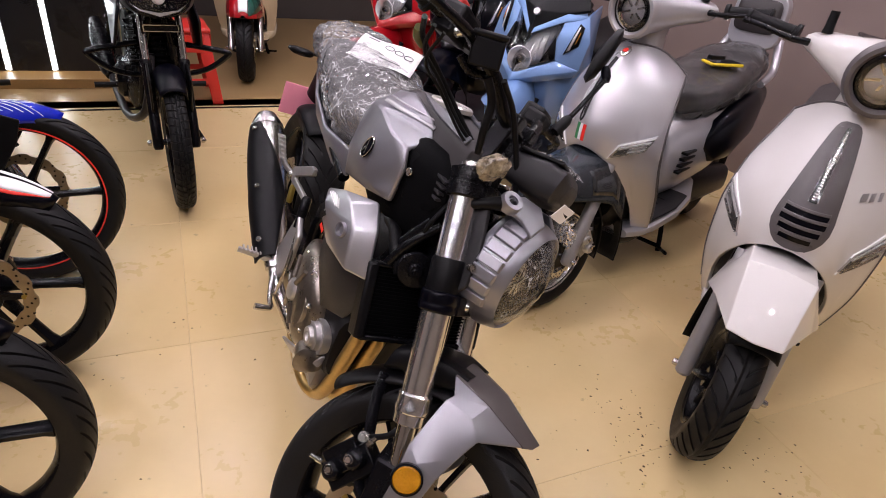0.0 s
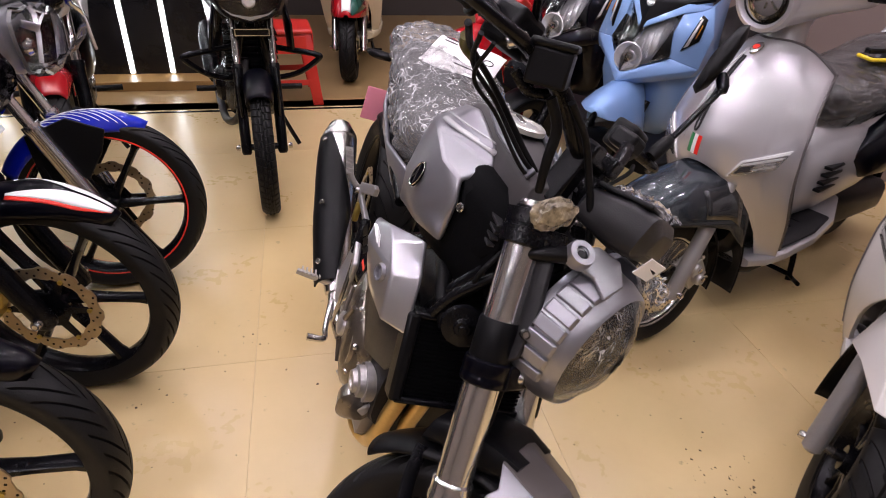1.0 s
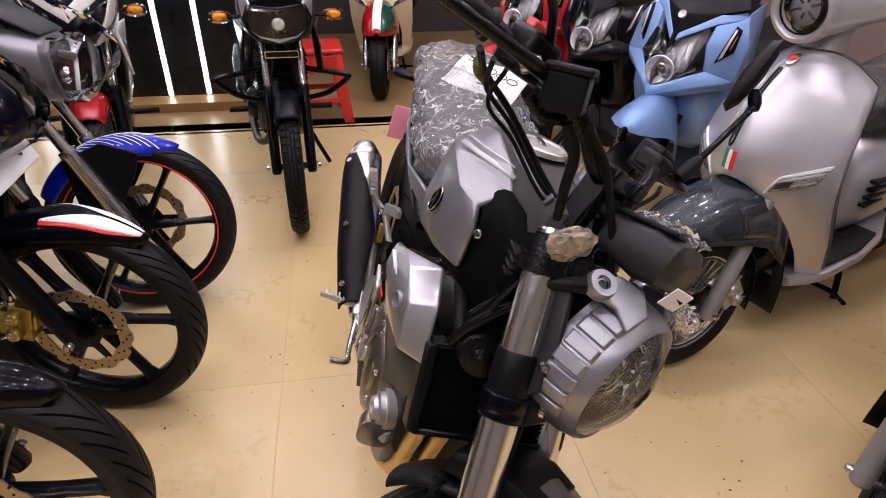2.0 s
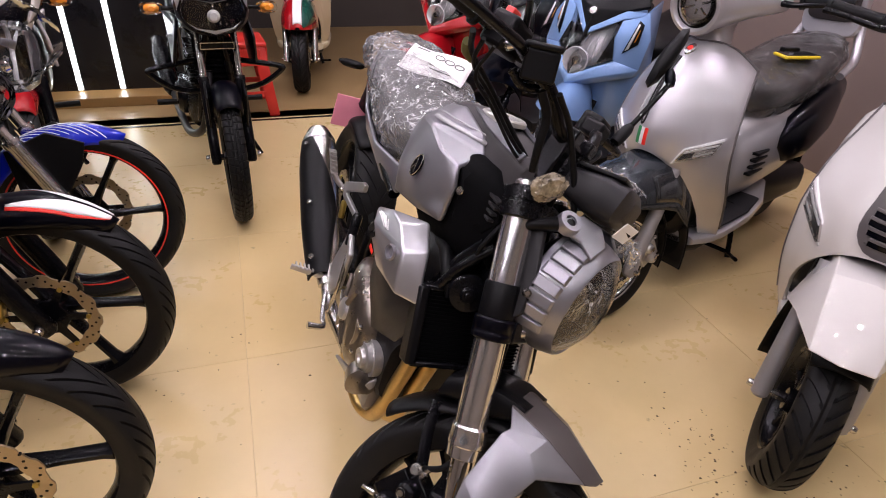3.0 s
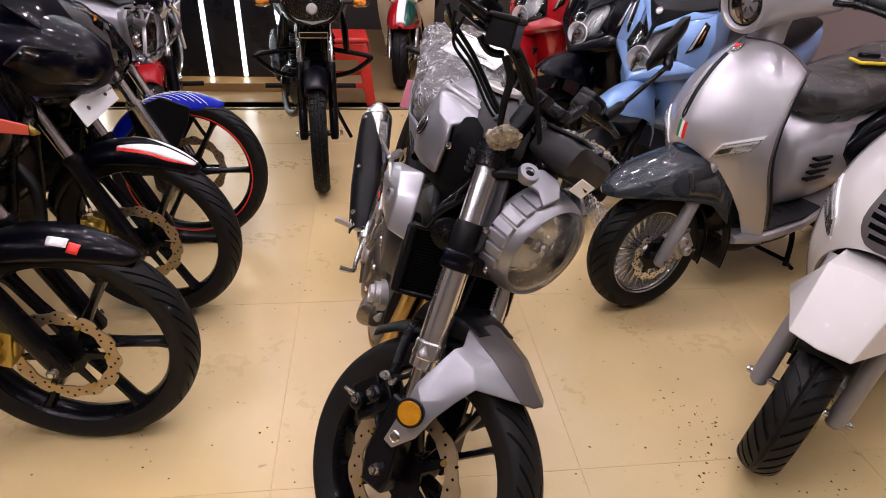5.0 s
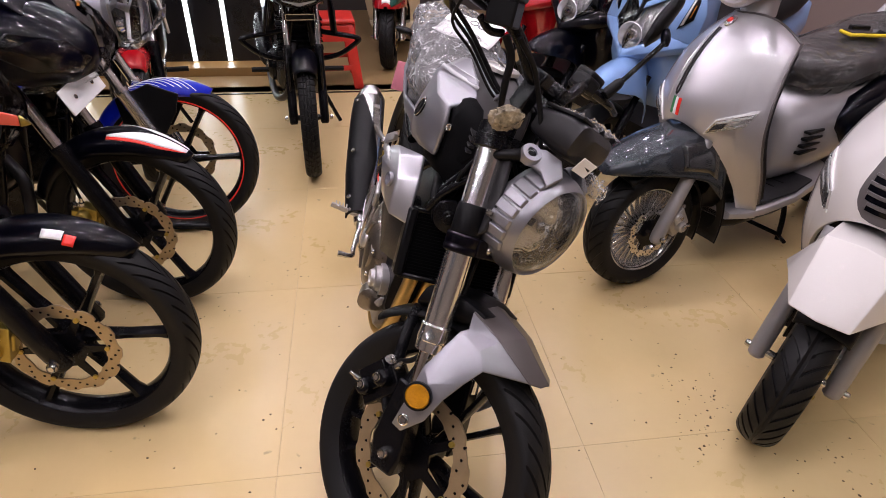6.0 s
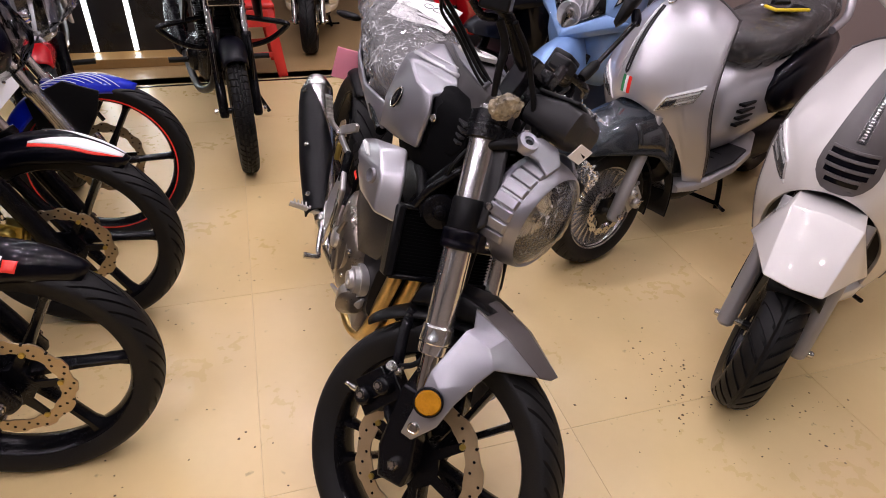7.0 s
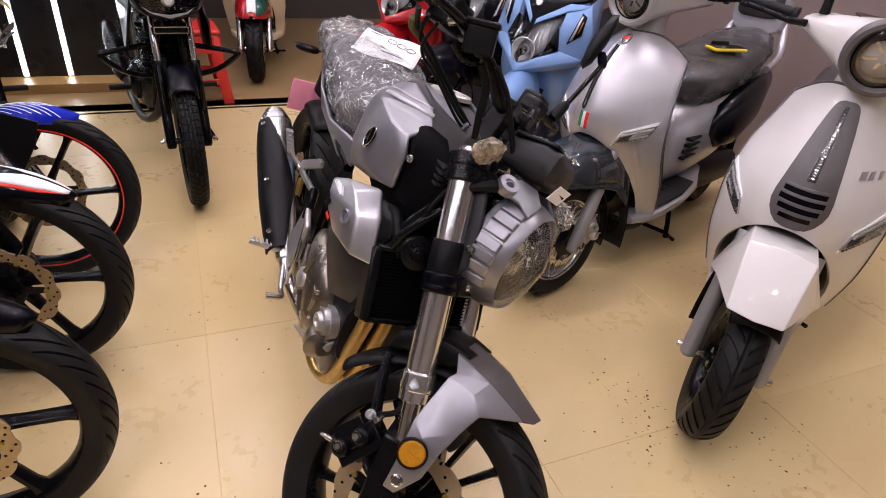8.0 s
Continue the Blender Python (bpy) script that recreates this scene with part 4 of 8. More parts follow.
    part("cable_sleeve", tube([(-0.43, -0.255, 1.06), (-0.436, -0.235, 1.05), (-0.43, -0.215, 1.046)], 0.008, 12), material("olive cable sleeve", (0.10, 0.095, 0.02), 0.45), hb, "olive cable sleeve", 60, S)
    for sgn in (-1, 1):
        if sgn > 0:
            tip, head = Vector((-0.278, 0.288, 1.286)), Vector((-0.312, 0.281, 1.317))
            bend = [(-0.27, 0.222, 1.122), (-0.272, 0.245, 1.175), tip]
            part("stalk_boot", stepped((-0.27, 0.215, 1.105), (-0.271, 0.235, 1.152), ((0, 0.011), (0.2, 0.013), (0.8, 0.012), (1, 0.008)), 14), GRIP_RUBBER, hb, "black rubber boot of the mirror stalk", 40, HS)
        else:
            tip = head = Vector((-0.16, -0.30, 1.24))
            bend = [(-0.31, -0.19, 1.12), (-0.30, -0.23, 1.15), (-0.28, -0.29, 1.19), tip]
        mr = part("mirror_stalk", tube(bend, 0.0058, 10), BLACK_METAL, hb, "", 60, HS)
        hd = hull([(-0.014, 0, 0, 0.005, 0.005, 0.005), (-0.010, 0, 0.0, 0.05, 0.026, 0.026), (0.0, 0, 0, 0.072, 0.032, 0.032), (0.012, 0, 0, 0.064, 0.027, 0.027), (0.02, 0, 0, 0.01, 0.006, 0.006)], 28, 2.3)
        hd.transform(Matrix.Translation(head) @ (pose(0, 0, 0, 0, 0, -155) @ pose(0, 0, 0, 90) if sgn > 0 else pose(0, 0, 0, 35, 0, -20) @ pose(0, 0, 0, 35)))
        part("mirror_head", hd, BLACK_PLASTIC, mr, "black mirror head", 60, HS)
        if sgn > 0:
            part("mirror_joint", stepped(tip + Vector((0.004, 0, -0.016)), tip + Vector((-0.018, -0.004, 0.012)), ((0, 0.007), (0.3, 0.011), (0.7, 0.011), (1, 0.008)), 14), BLACK_GLOSS, mr, "", 40, HS)
    # tank: painted shoulders, dark centre cover, filler cap
    def tank_half(sgn):
        pts = dict(D=(-0.381, 0.047, 0.911), D1=(-0.404, 0.051, 0.941), T=(-0.515, 0.060, 0.963), U=(-0.61, 0.055, 0.940), S1=(-0.598, 0.112, 0.901), S=(-0.505, 0.124, 0.914), U2=(-0.66, 0.105, 0.855), E1=(-0.349, 0.104, 0.893), E2=(-0.335, 0.105, 0.857), E3=(-0.338, 0.107, 0.782), L=(-0.572, 0.134, 0.732), L2=(-0.64, 0.122, 0.775), KF=(-0.402, 0.127, 0.900), KB=(-0.362, 0.119, 0.872), EM=(-0.455, 0.149, 0.848), W=(-0.545, 0.146, 0.812), M=(-0.425, 0.142, 0.790), BM=(-0.431, 0.127, 0.760))
        keys = list(pts)
        faces = ("U T S S1", "T D1 S", "D1 D S", "S D E1 KF", "S1 S EM W", "S KF EM", "KF E1 KB", "KF KB EM", "E1 E2 KB", "KB E2 E3 M", "EM KB M", "W EM M L", "U2 S1 W L2", "L2 W L", "M E3 BM", "M BM L", "U S1 U2")
        return mesh([(q[0], q[1] * sgn, q[2]) for q in pts.values()], [[keys.index(k) for k in f.split()] for f in faces])
    tank = None
    for sgn in (-1, 1):
        ob = part("tank_shell" if tank else "fuel_tank", tank_half(sgn), GREY_PAINT, tank or bike, "satin silver-grey sculpted fuel tank side", 30, solid=0.012, bevel=0.009)
        tank = tank or ob
        em = lathe([(0, 0.004), (0.024, 0.004), (0.026, 0.002), (0.026, 0), (0, 0)], 28)
        em.transform(facing((-0.440, sgn * 0.146, 0.845), (0.30, sgn, 0.32)) @ Matrix.Diagonal((0.50, 1, 0.92, 1)))
        emb = part("emblem", em, BLACK_GLOSS, tank, "black oval emblem with a pale ring", 35)
        rg = lathe([(0.022, 0.004), (0.024, 0.0052), (0.026, 0.004)], 28)
        join(rg, box(0, 0.0048, 0.0, 0.006, 0.001, 0.036, pose(0, 0, 0, 0, 25, 0)), box(0.003, 0.0048, -0.008, 0.006, 0.001, 0.024, pose(0, 0, 0, 0, -40, 0)))
        rg.transform(facing((-0.440, sgn * 0.146, 0.845), (0.30, sgn, 0.32)) @ Matrix.Diagonal((0.50, 1, 0.92, 1)))
        part("emblem_ring", rg, STEEL, emb, "", 35)
        # pale decal stripes along the shoulder
        ra, rb, rc_ = Vector((-0.512, sgn * 0.121, 0.921)), Vector((-0.470, sgn * 0.1005, 0.9205)), Vector((-0.388, sgn * 0.052, 0.922))
        for off, wide in ((0.004, 0.010), (0.022, 0.0035)):
            lift = Vector((0.05, sgn * 0.45, 0.9)) * 0.004
            inn = Vector((-0.25, -sgn * 0.45, 0.55)).normalized()
            line = [(q + lift + inn * off, q + lift + inn * (off + wide)) for q in (ra, rb, ra.lerp(rc_, 0.75), rc_)]
            part("decal", sheet([[a_, b_] for a_, b_ in line]), PALE_DECAL, tank, "pale grey decal stripe", 60, solid=0.0008)
    cover = hull([(-0.64, 0, 0.915, 0.05, 0.01, 0.03), (-0.58, 0, 0.915, 0.058, 0.042, 0.04), (-0.515, 0, 0.915, 0.059, 0.055, 0.05), (-0.445, 0, 0.91, 0.052, 0.056, 0.06), (-0.40, 0, 0.905, 0.048, 0.058, 0.06), (-0.36, 0, 0.90, 0.047, 0.062, 0.06), (-0.27, 0, 0.895, 0.044, 0.066, 0.06), (-0.252, 0, 0.895, 0.036, 0.056, 0.05)], 32, 5.0)
    part("tank_cover", cover, UMBER_PLASTIC, tank, "brown-grey tank centre cover", 30, bevel=0.002)
    for sgn in (-1, 1):
        part("cover_rib", mesh([(-0.50, sgn * 0.050, 0.972), (-0.46, sgn * 0.034, 0.972), (-0.34, sgn * 0.030, 0.966), (-0.27, sgn * 0.030, 0.966), (-0.262, sgn * 0.044, 0.955), (-0.34, sgn * 0.047, 0.956), (-0.42, sgn * 0.053, 0.962)], [(0, 1, 2, 6), (2, 3, 4, 5), (2, 5, 6)]), SLATE_PAINT, tank, "slate-grey side rib of the tank cover", 20, solid=0.006, bevel=0.002)
    capm = Matrix.Translation((-0.462, 0, 0.971)) @ pose(0, 0, 0, 0, -6, 0) @ pose(0, 0, 0, 90)
    oval_cap = Matrix.Diagonal((1.25, 1, 0.92, 1))
    fc_ = part("filler_cap", lathe([(0.033, 0.0035), (0.036, 0.005), (0.043, 0.005), (0.0465, 0.002), (0.0465, -0.006), (0.033, -0.006)], 44, closed=True), PEARL, tank, "pale oval filler cap ring", 30, capm @ oval_cap)
    part("cap_centre", lathe([(0, 0.0035), (0.028, 0.0035), (0.033, 0.001), (0.033, -0.006), (0, -0.006)], 36), ALLOY, fc_, "dull brushed cap centre", 30, capm @ oval_cap)
    part("key_flap", box(-0.470, 0, 0.9765, 0.036, 0.011, 0.003), STEEL, fc_, "", 30, bevel=0.001)
    # black side vents between tank and fork
    for sgn in (-1, 1):
        v = [(-0.355, sgn * 0.098, 0.892), (-0.345, sgn * 0.052, 0.900), (-0.255, sgn * 0.046, 0.892), (-0.235, sgn * 0.048, 0.845), (-0.255, sgn * 0.062, 0.812), (-0.33, sgn * 0.092, 0.800), (-0.335, sgn * 0.094, 0.86)]
        vent = part("side_vent", mesh(v, [(0, 1, 2, 6), (2, 3, 4, 6), (4, 5, 6)]), INNER_BLACK, bike, "black vent panel beside the steering head", 25, solid=0.012, bevel=0.003)
        for k in range(4):
            part("vent_slot", box(-0.262 - 0.003 * k, sgn * 0.058, 0.882 - 0.0125 * k, 0.052, 0.012, 0.005, None), GREY_PLASTIC, vent, "", 35, bevel=0.001)
        b = bolt(0.008, 0.006)
        b.transform(facing((-0.325, sgn * 0.094, 0.856), (0.6, sgn, 0.2)))
        part("vent_screw", b, STEEL, vent, "", 35)
    part("airbox", hull([(-0.24, 0, 0.83, 0.05, 0.06, 0.08), (-0.30, 0, 0.83, 0.085, 0.09, 0.11), (-0.45, 0, 0.82, 0.12, 0.09, 0.12), (-0.62, 0, 0.80, 0.09, 0.05, 0.10)], 20, 3.5), INNER_BLACK, bike, "black airbox under the tank", 35)
    # hoses, coils and brackets in the dark space ahead of the engine
    for sgn in (-1, 1):
        part("radiator_hose", tube([(-0.25, sgn * 0.07, 0.68), (-0.275, sgn * 0.085, 0.715), (-0.33, sgn * 0.08, 0.735), (-0.40, sgn * 0.07, 0.72)], 0.013, 12), GRIP_RUBBER, bike, "black radiator hose", 60)
        part("hose_clip", tube([(-0.260, sgn * 0.075, 0.693), (-0.266, sgn * 0.079, 0.702)], 0.015, 14, curve=False), STEEL, bike, "bright hose clip", 40)
        part("cross_tube", tube([(-0.235, sgn * 0.035, 0.80), (-0.25, sgn * 0.075, 0.745), (-0.265, sgn * 0.095, 0.69)], 0.010, 10), BLACK_METAL, bike, "", 60)
        part("wiring", tube([(-0.24, sgn * 0.03, 0.86), (-0.235, sgn * 0.06, 0.80), (-0.26, sgn * 0.055, 0.74), (-0.30, sgn * 0.08, 0.70)], 0.0045, 8), GRIP_RUBBER, bike, "", 60)
    horn = lathe([(0, 0.012), (0.012, 0.012), (0.016, 0.006), (0.034, 0.004), (0.037, -0.002), (0.030, -0.018), (0, -0.02)], 28)
    part("horn", horn, BLACK_METAL, bike, "round black horn", 40, facing((-0.225, -0.055, 0.705), (1, -0.3, 0.15)))
    part("horn_cap", lathe([(0, 0.003), (0.006, 0.003), (0.008, 0), (0, 0)], 18), BLACK_METAL, bike, "", 40, facing((-0.213, -0.0585, 0.707), (1, -0.3, 0.15)))
    # radiator shroud, lower plate
    for sgn in (-1, 1):
        pts = dict(TL=(-0.502, 0.178, 0.717), TM=(-0.415, 0.176, 0.757), TR=(-0.342, 0.122, 0.776), R=(-0.288, 0.126, 0.741), BR=(-0.242, 0.132, 0.655), BL=(-0.272, 0.173, 0.655), L=(-0.372, 0.186, 0.648), UL=(-0.425, 0.202, 0.716), LL=(-0.455, 0.186, 0.660), CR=(-0.300, 0.172, 0.731), CT=(-0.352, 0.176, 0.757))
        keys = list(pts)
        v = [(q[0], q[1] * sgn, q[2]) for q in pts.values()]
        sh = part("radiator_shroud", mesh(v, [[keys.index(k) for k in f.split()] for f in ("TL TM CT CR UL", "TM TR CT", "CT TR R CR", "CR R BR BL", "UL CR BL L", "TL UL L LL")]), SILVER_PAINT, bike, "bright silver radiator shroud with worn lettering", 18, solid=0.012, bevel=0.005)
        rc = lathe([(0.0, -0.004), (0.010, -0.004), (0.0115, 0.003), (0.014, 0.004), (0.0155, 0.0), (0.0155, -0.003)], 26)
        rc.transform(facing((-0.325, sgn * 0.184, 0.710), (0.3, sgn, 0.1)))
        part("recess", rc, GREY_PAINT, sh, "", 40)
        print_bars([(-0.03, 0.012, 0.018), (-0.008, 0.014, 0.014), (0.010, 0.016, 0.010)], 0.024, BLACK_PLASTIC, sh, Matrix.Translation((-0.432, sgn * 0.204, 0.694)) @ pose(0, 0, 0, 0, 46, 10 * -sgn), "lettering", "dark worn lettering")
        print_bars([(-0.01, 0, 0.02)], 0.009, RED_STRIPE, sh, Matrix.Translation((-0.395, sgn * 0.199, 0.672)) @ pose(0, 0, 0, 0, 20, 10 * -sgn), "lettering", "small red mark")
        for k in range(6):
            a = radians(100 + 12 * k)
            p = Vector((-0.352, sgn * 0.190, 0.728))
            q = p + Vector((math.cos(a) * 0.085, sgn * 0.004, math.sin(a) * 0.028))
            part("ray_decal", rod(p.lerp(q, 0.35), q, 0.0013, seg=6), WHITE_STICKER, sh, "", 60)
        v = [(-0.46, sgn * 0.170, 0.645), (-0.30, sgn * 0.160, 0.645), (-0.245, sgn * 0.122, 0.645), (-0.262, sgn * 0.120, 0.585), (-0.305, sgn * 0.124, 0.520), (-0.400, sgn * 0.146, 0.482), (-0.455, sgn * 0.165, 0.57)]
        part("lower_plate", mesh(v, [(0, 1, 5, 6), (1, 2, 3, 4, 5)]), GREY_PLASTIC, bike, "dark bronze-grey lower side plate", 25, solid=0.008, bevel=0.003)
    # radiator with fins, in a frame
    RM = Matrix.Translation((-0.250, 0, 0.614)) @ pose(0, 0, 0, 0, -22, 0)
    rad = part("radiator", box(0, 0, 0, 0.03, 0.235, 0.135), INNER_BLACK, bike, "black finned radiator", 35, RM, bevel=0.004)
    for k in range(19):
        part("fin", box(0.016, 0, -0.062 + 0.0069 * k, 0.006, 0.222, 0.0025), INNER_BLACK, rad, "", 35, RM)
    for y in (-0.124, 0.124):
        part("tank_end", box(0.004, y, 0, 0.045, 0.022, 0.15), BLACK_PLASTIC, rad, "", 35, RM, bevel=0.006)
    for z in (-0.072, 0.072):
        part("rail", box(0.004, 0, z, 0.04, 0.25, 0.012), BLACK_METAL, rad, "", 35, RM, bevel=0.004)
    # frame, engine, pipes, bash plate
    for sgn in (-1, 1):
        part("frame_spar", tube([(-0.26, sgn * 0.035, 0.86), (-0.36, sgn * 0.06, 0.78), (-0.50, sgn * 0.10, 0.68), (-0.68, sgn * 0.11, 0.58), (-0.74, sgn * 0.10, 0.42)], 0.019, 12), BLACK_METAL, bike, "black tubular frame spar", 60)
        part("frame_brace", tube([(-0.25, sgn * 0.045, 0.80), (-0.29, sgn * 0.08, 0.70), (-0.36, sgn * 0.10, 0.52)], 0.014, 12), BLACK_METAL, bike, "", 60)
        part("subframe", tube([(-0.62, sgn * 0.115, 0.70), (-0.80, sgn * 0.13, 0.745), (-1.05, sgn * 0.12, 0.80), (-1.28, sgn * 0.08, 0.84)], 0.014, 12), BLACK_METAL, bike, "", 60)
    part("steering_head", stepped(at(0.44, 0, -0.03), at(0.70, 0, -0.03), ((0, 0.03), (0.1, 0.034), (0.2, 0.03), (0.8, 0.03), (0.9, 0.034), (1, 0.03)), 20), BLACK_METAL, bike)
    eng = part("engine", join(hull([(-0.68, 0, 0.40, 0.10, 0.12, 0.11), (-0.60, 0, 0.40, 0.13, 0.15, 0.14), (-0.45, 0, 0.40, 0.13, 0.14, 0.14), (-0.36, 0, 0.40, 0.10, 0.09, 0.09)], 20, 4), hull([(-0.50, 0, 0.60, 0.10, 0.11, 0.12), (-0.40, 0, 0.63, 0.105, 0.12, 0.13), (-0.30, 0, 0.65, 0.09, 0.09, 0.10)], 20, 4)), DARK_METAL, bike, "dark cast engine block", 30)
    for sgn in (-1, 1):
        cov = lathe([(0, 0.020), (0.012, 0.020), (0.014, 0.026), (0.024, 0.026), (0.026, 0.018), (0.045, 0.020), (0.048, 0.028), (0.054, 0.028), (0.06, 0.016), (0.066, 0), (0.078, 0), (0.078, -0.012), (0.07, -0.02)], 36)
        cov.transform(facing((-0.50, sgn * 0.135, 0.42), (0.05, sgn, 0)))
        ec = part("engine_cover", cov, CASE_METAL, eng, "cast aluminium engine cover", 30)
        cov2 = lathe([(0, 0.018), (0.010, 0.018), (0.012, 0.024), (0.022, 0.024), (0.025, 0.015), (0.032, 0.012), (0.034, 0), (0.042, 0), (0.042, -0.02)], 30)
        cov2.transform(facing((-0.405, sgn * 0.125, 0.395), (0.1, sgn, -0.05)))
        part("pump_cover", cov2, ALLOY, ec, "", 30)
        for k in range(9):
            a = 2 * math.pi * k / 9
            b = bolt(0.007, 0.007)
            b.transform(facing((-0.50 + 0.071 * math.cos(a), sgn * 0.136, 0.42 + 0.071 * math.sin(a)), (0, sgn, 0)))
            part("cover_bolt", b, STEEL, ec, "", 35)
        cov3 = lathe([(0, 0.02), (0.03, 0.018), (0.036, 0.006), (0.036, -0.02)], 24)
        cov3.transform(facing((-0.36, sgn * 0.115, 0.63), (0.1, sgn, 0)))
        part("head_cover", cov3, BLACK_METAL, eng, "", 30)
    for y in (-0.065, -0.018):
        part("exhaust_header", tube([(-0.37, y, 0.60), (-0.308, y, 0.56), (-0.318, y, 0.485), (-0.345, y, 0.39), (-0.382, y, 0.275), (-0.43, y, 0.205), (-0.50, y - 0.02, 0.19), (-0.64, -0.10, 0.22)], 0.0175, 16), HEADER, bike, "heat-tinted golden exhaust header pipe", 60)
    v = [(-0.375, 0.110, 0.365), (-0.385, 0.130, 0.335), (-0.395, 0.105, 0.265), (-0.46, 0.13, 0.31), (-0.60, 0.135, 0.24), (-0.62, 0.06, 0.155), (-0.47, 0.05, 0.175), (-0.42, 0.0, 0.365), (-0.43, 0.0, 0.26), (-0.48, 0.0, 0.165), (-0.62, 0.0, 0.15)]
    bp = part("bash_plate", mesh(v, [(0, 1, 2), (0, 2, 8, 7), (1, 3, 6, 2), (3, 4, 5, 6), (2, 6, 9, 8), (6, 5, 10, 9)], mirror=True), FORK_GREY, bike, "silver-beige bash plate under the engine", 20, solid=0.008, bevel=0.004)
    for sgn in (-1, 1):
        rc = lathe([(0, 0.002), (0.010, 0.002), (0.013, 0.004), (0.015, 0.0), (0, 0)], 20)
        rc.transform(facing((-0.41, sgn * 0.103, 0.275), (0.4, sgn, -0.2)))
        part("plate_recess", rc, STEEL, bp, "", 40)
    bk = prism([(-0.30, 0.52), (-0.22, 0.50), (-0.21, 0.46), (-0.27, 0.43), (-0.30, 0.40), (-0.34, 0.40)], 0.04, 0.05)
    part("engine_bracket", bk, BLACK_METAL, bike, "", 35, bevel=0.003)
    # muffler with its black heat shield
    mu = [(-1.215, -0.208, 0.574), (-1.19, -0.206, 0.560), (-1.05, -0.192, 0.478), (-0.88, -0.176, 0.385), (-0.78, -0.165, 0.325)]
    muf = part("muffler", tube(mu, [0.046, 0.050, 0.050, 0.042, 0.024], 28), STEEL, bike, "brushed steel muffler with a black heat shield", 60)
    part("link_pipe", tube([(-0.80, -0.167, 0.335), (-0.73, -0.15, 0.29), (-0.66, -0.11, 0.24), (-0.60, -0.09, 0.22)], 0.019, 14), STEEL, muf, "", 60)
    rows = []
    for f in spread(0, 1, 12):
        x, z = -1.185 + 0.395 * f, 0.556 - 0.226 * f - 0.004 * math.sin(f * math.pi)
        hw = 0.024 + 0.034 * math.sin(min(1, f * 1.9) * math.pi / 2) * (1 - 0.75 * max(0, f - 0.45) / 0.55)
        mid, k0, k1 = Vector((x, -0.206 + 0.038 * f, z)), 0.062 * (1 - 0.18 * max(0, f - 0.6) / 0.4), 20 + 62 * math.sin(min(1, f * 1.6) * math.pi / 2) * (1 - 0.6 * max(0, f - 0.55) / 0.45)
        rows.append([mid + k0 * Vector((0.35 * math.sin(radians(38 + k1 * s)), -math.cos(radians(38 + k1 * s)), 0.93 * math.sin(radians(38 + k1 * s)))) for s in spread(-1, 1, 11)])
    shd = part("heat_shield", sheet(rows), BLACK_PLASTIC, muf, "black heat shield with slots", 40, solid=0.006, bevel=0.002)
    for x, z in ((-1.160, 0.548), (-0.972, 0.447), (-0.82, 0.360)):
        b = bolt(0.008, 0.006)
        b.transform(facing((x + 0.010, -0.183 - 0.069 + 0.09 * (x + 1.16), z + 0.034), (0.2, -0.8, 0.55)))
        part("shield_screw", b, STEEL, shd, "", 35)
    for k in range(3):
        part("shield_slot", box(0, 0, 0, 0.010, 0.005, 0.03), BLACK_GLOSS, shd, "", 0, facing((-1.105 + 0.035 * k, -0.248 + 0.003 * k, 0.528 - 0.019 * k), (0.2, -0.8, 0.6)))
    part("end_cone", stepped((-1.200, -0.207, 0.566), (-1.248, -0.212, 0.594), ((0, 0.051), (0.25, 0.050), (1, 0.032), (1, 0.022), (0.6, 0.020)), 28), STEEL, muf, "", 30)
    # foot controls, hangers
    for sgn in (-1, 1):
        hang = part("footrest_hanger", prism([(-0.72, 0.54), (-0.66, 0.50), (-0.68, 0.39), (-0.77, 0.30), (-0.84, 0.33), (-0.79, 0.42)], sgn * 0.15, sgn * 0.165), ALLOY, bike, "cast aluminium footrest hanger", 30, bevel=0.005)
        part("footrest", tube([(-0.79, sgn * 0.165, 0.345), (-0.808, sgn * 0.268, 0.355)], [0.013, 0.011], 10, curve=False, flat=0.7), ALLOY, hang, "ribbed aluminium footrest", 40)
        for k in range(6):
            part("rib", box(-0.795 - 0.0024 * k, sgn * (0.200 + 0.011 * k), 0.3625, 0.026, 0.004, 0.006), ALLOY, hang, "", 0)
        part("pedal", tube([(-0.76, sgn * 0.17, 0.32), (-0.68, sgn * 0.18, 0.295), (-0.63, sgn * 0.185, 0.30), (-0.625, sgn * 0.225, 0.302)], [0.008, 0.007, 0.007, 0.009], 10), STEEL, hang, "", 60)
        part("passenger_hanger", prism([(-1.0, 0.535), (-0.985, 0.555), (-0.80, 0.640), (-0.77, 0.645), (-0.77, 0.625), (-0.94, 0.545), (-0.94, 0.538), (-0.76, 0.560), (-0.75, 0.545), (-0.97, 0.515)], sgn * 0.135, sgn * 0.147), ALLOY, bike, "cast aluminium passenger footrest hanger", 35, bevel=0.003)
        peg = part("passenger_footrest", tube([(-0.985, sgn * 0.150, 0.535), (-1.0, sgn * 0.176, 0.56), (-1.02, sgn * 0.196, 0.625)], [0.010, 0.011, 0.009], 12, flat=0.7), ALLOY, bike, "folded ribbed passenger footrest", 40)
        for k in range(6):
            part("rib", box(-1.004 - 0.003 * k, sgn * (0.181 + 0.003 * k), 0.568 + 0.011 * k, 0.026, 0.020, 0.004), ALLOY, peg, "", 0)
        part("hanger_bolt", bolt(0.010, 0.010), STEEL, bike, "", 35, facing((-0.975, sgn * 0.148, 0.533), (0, sgn, 0)))
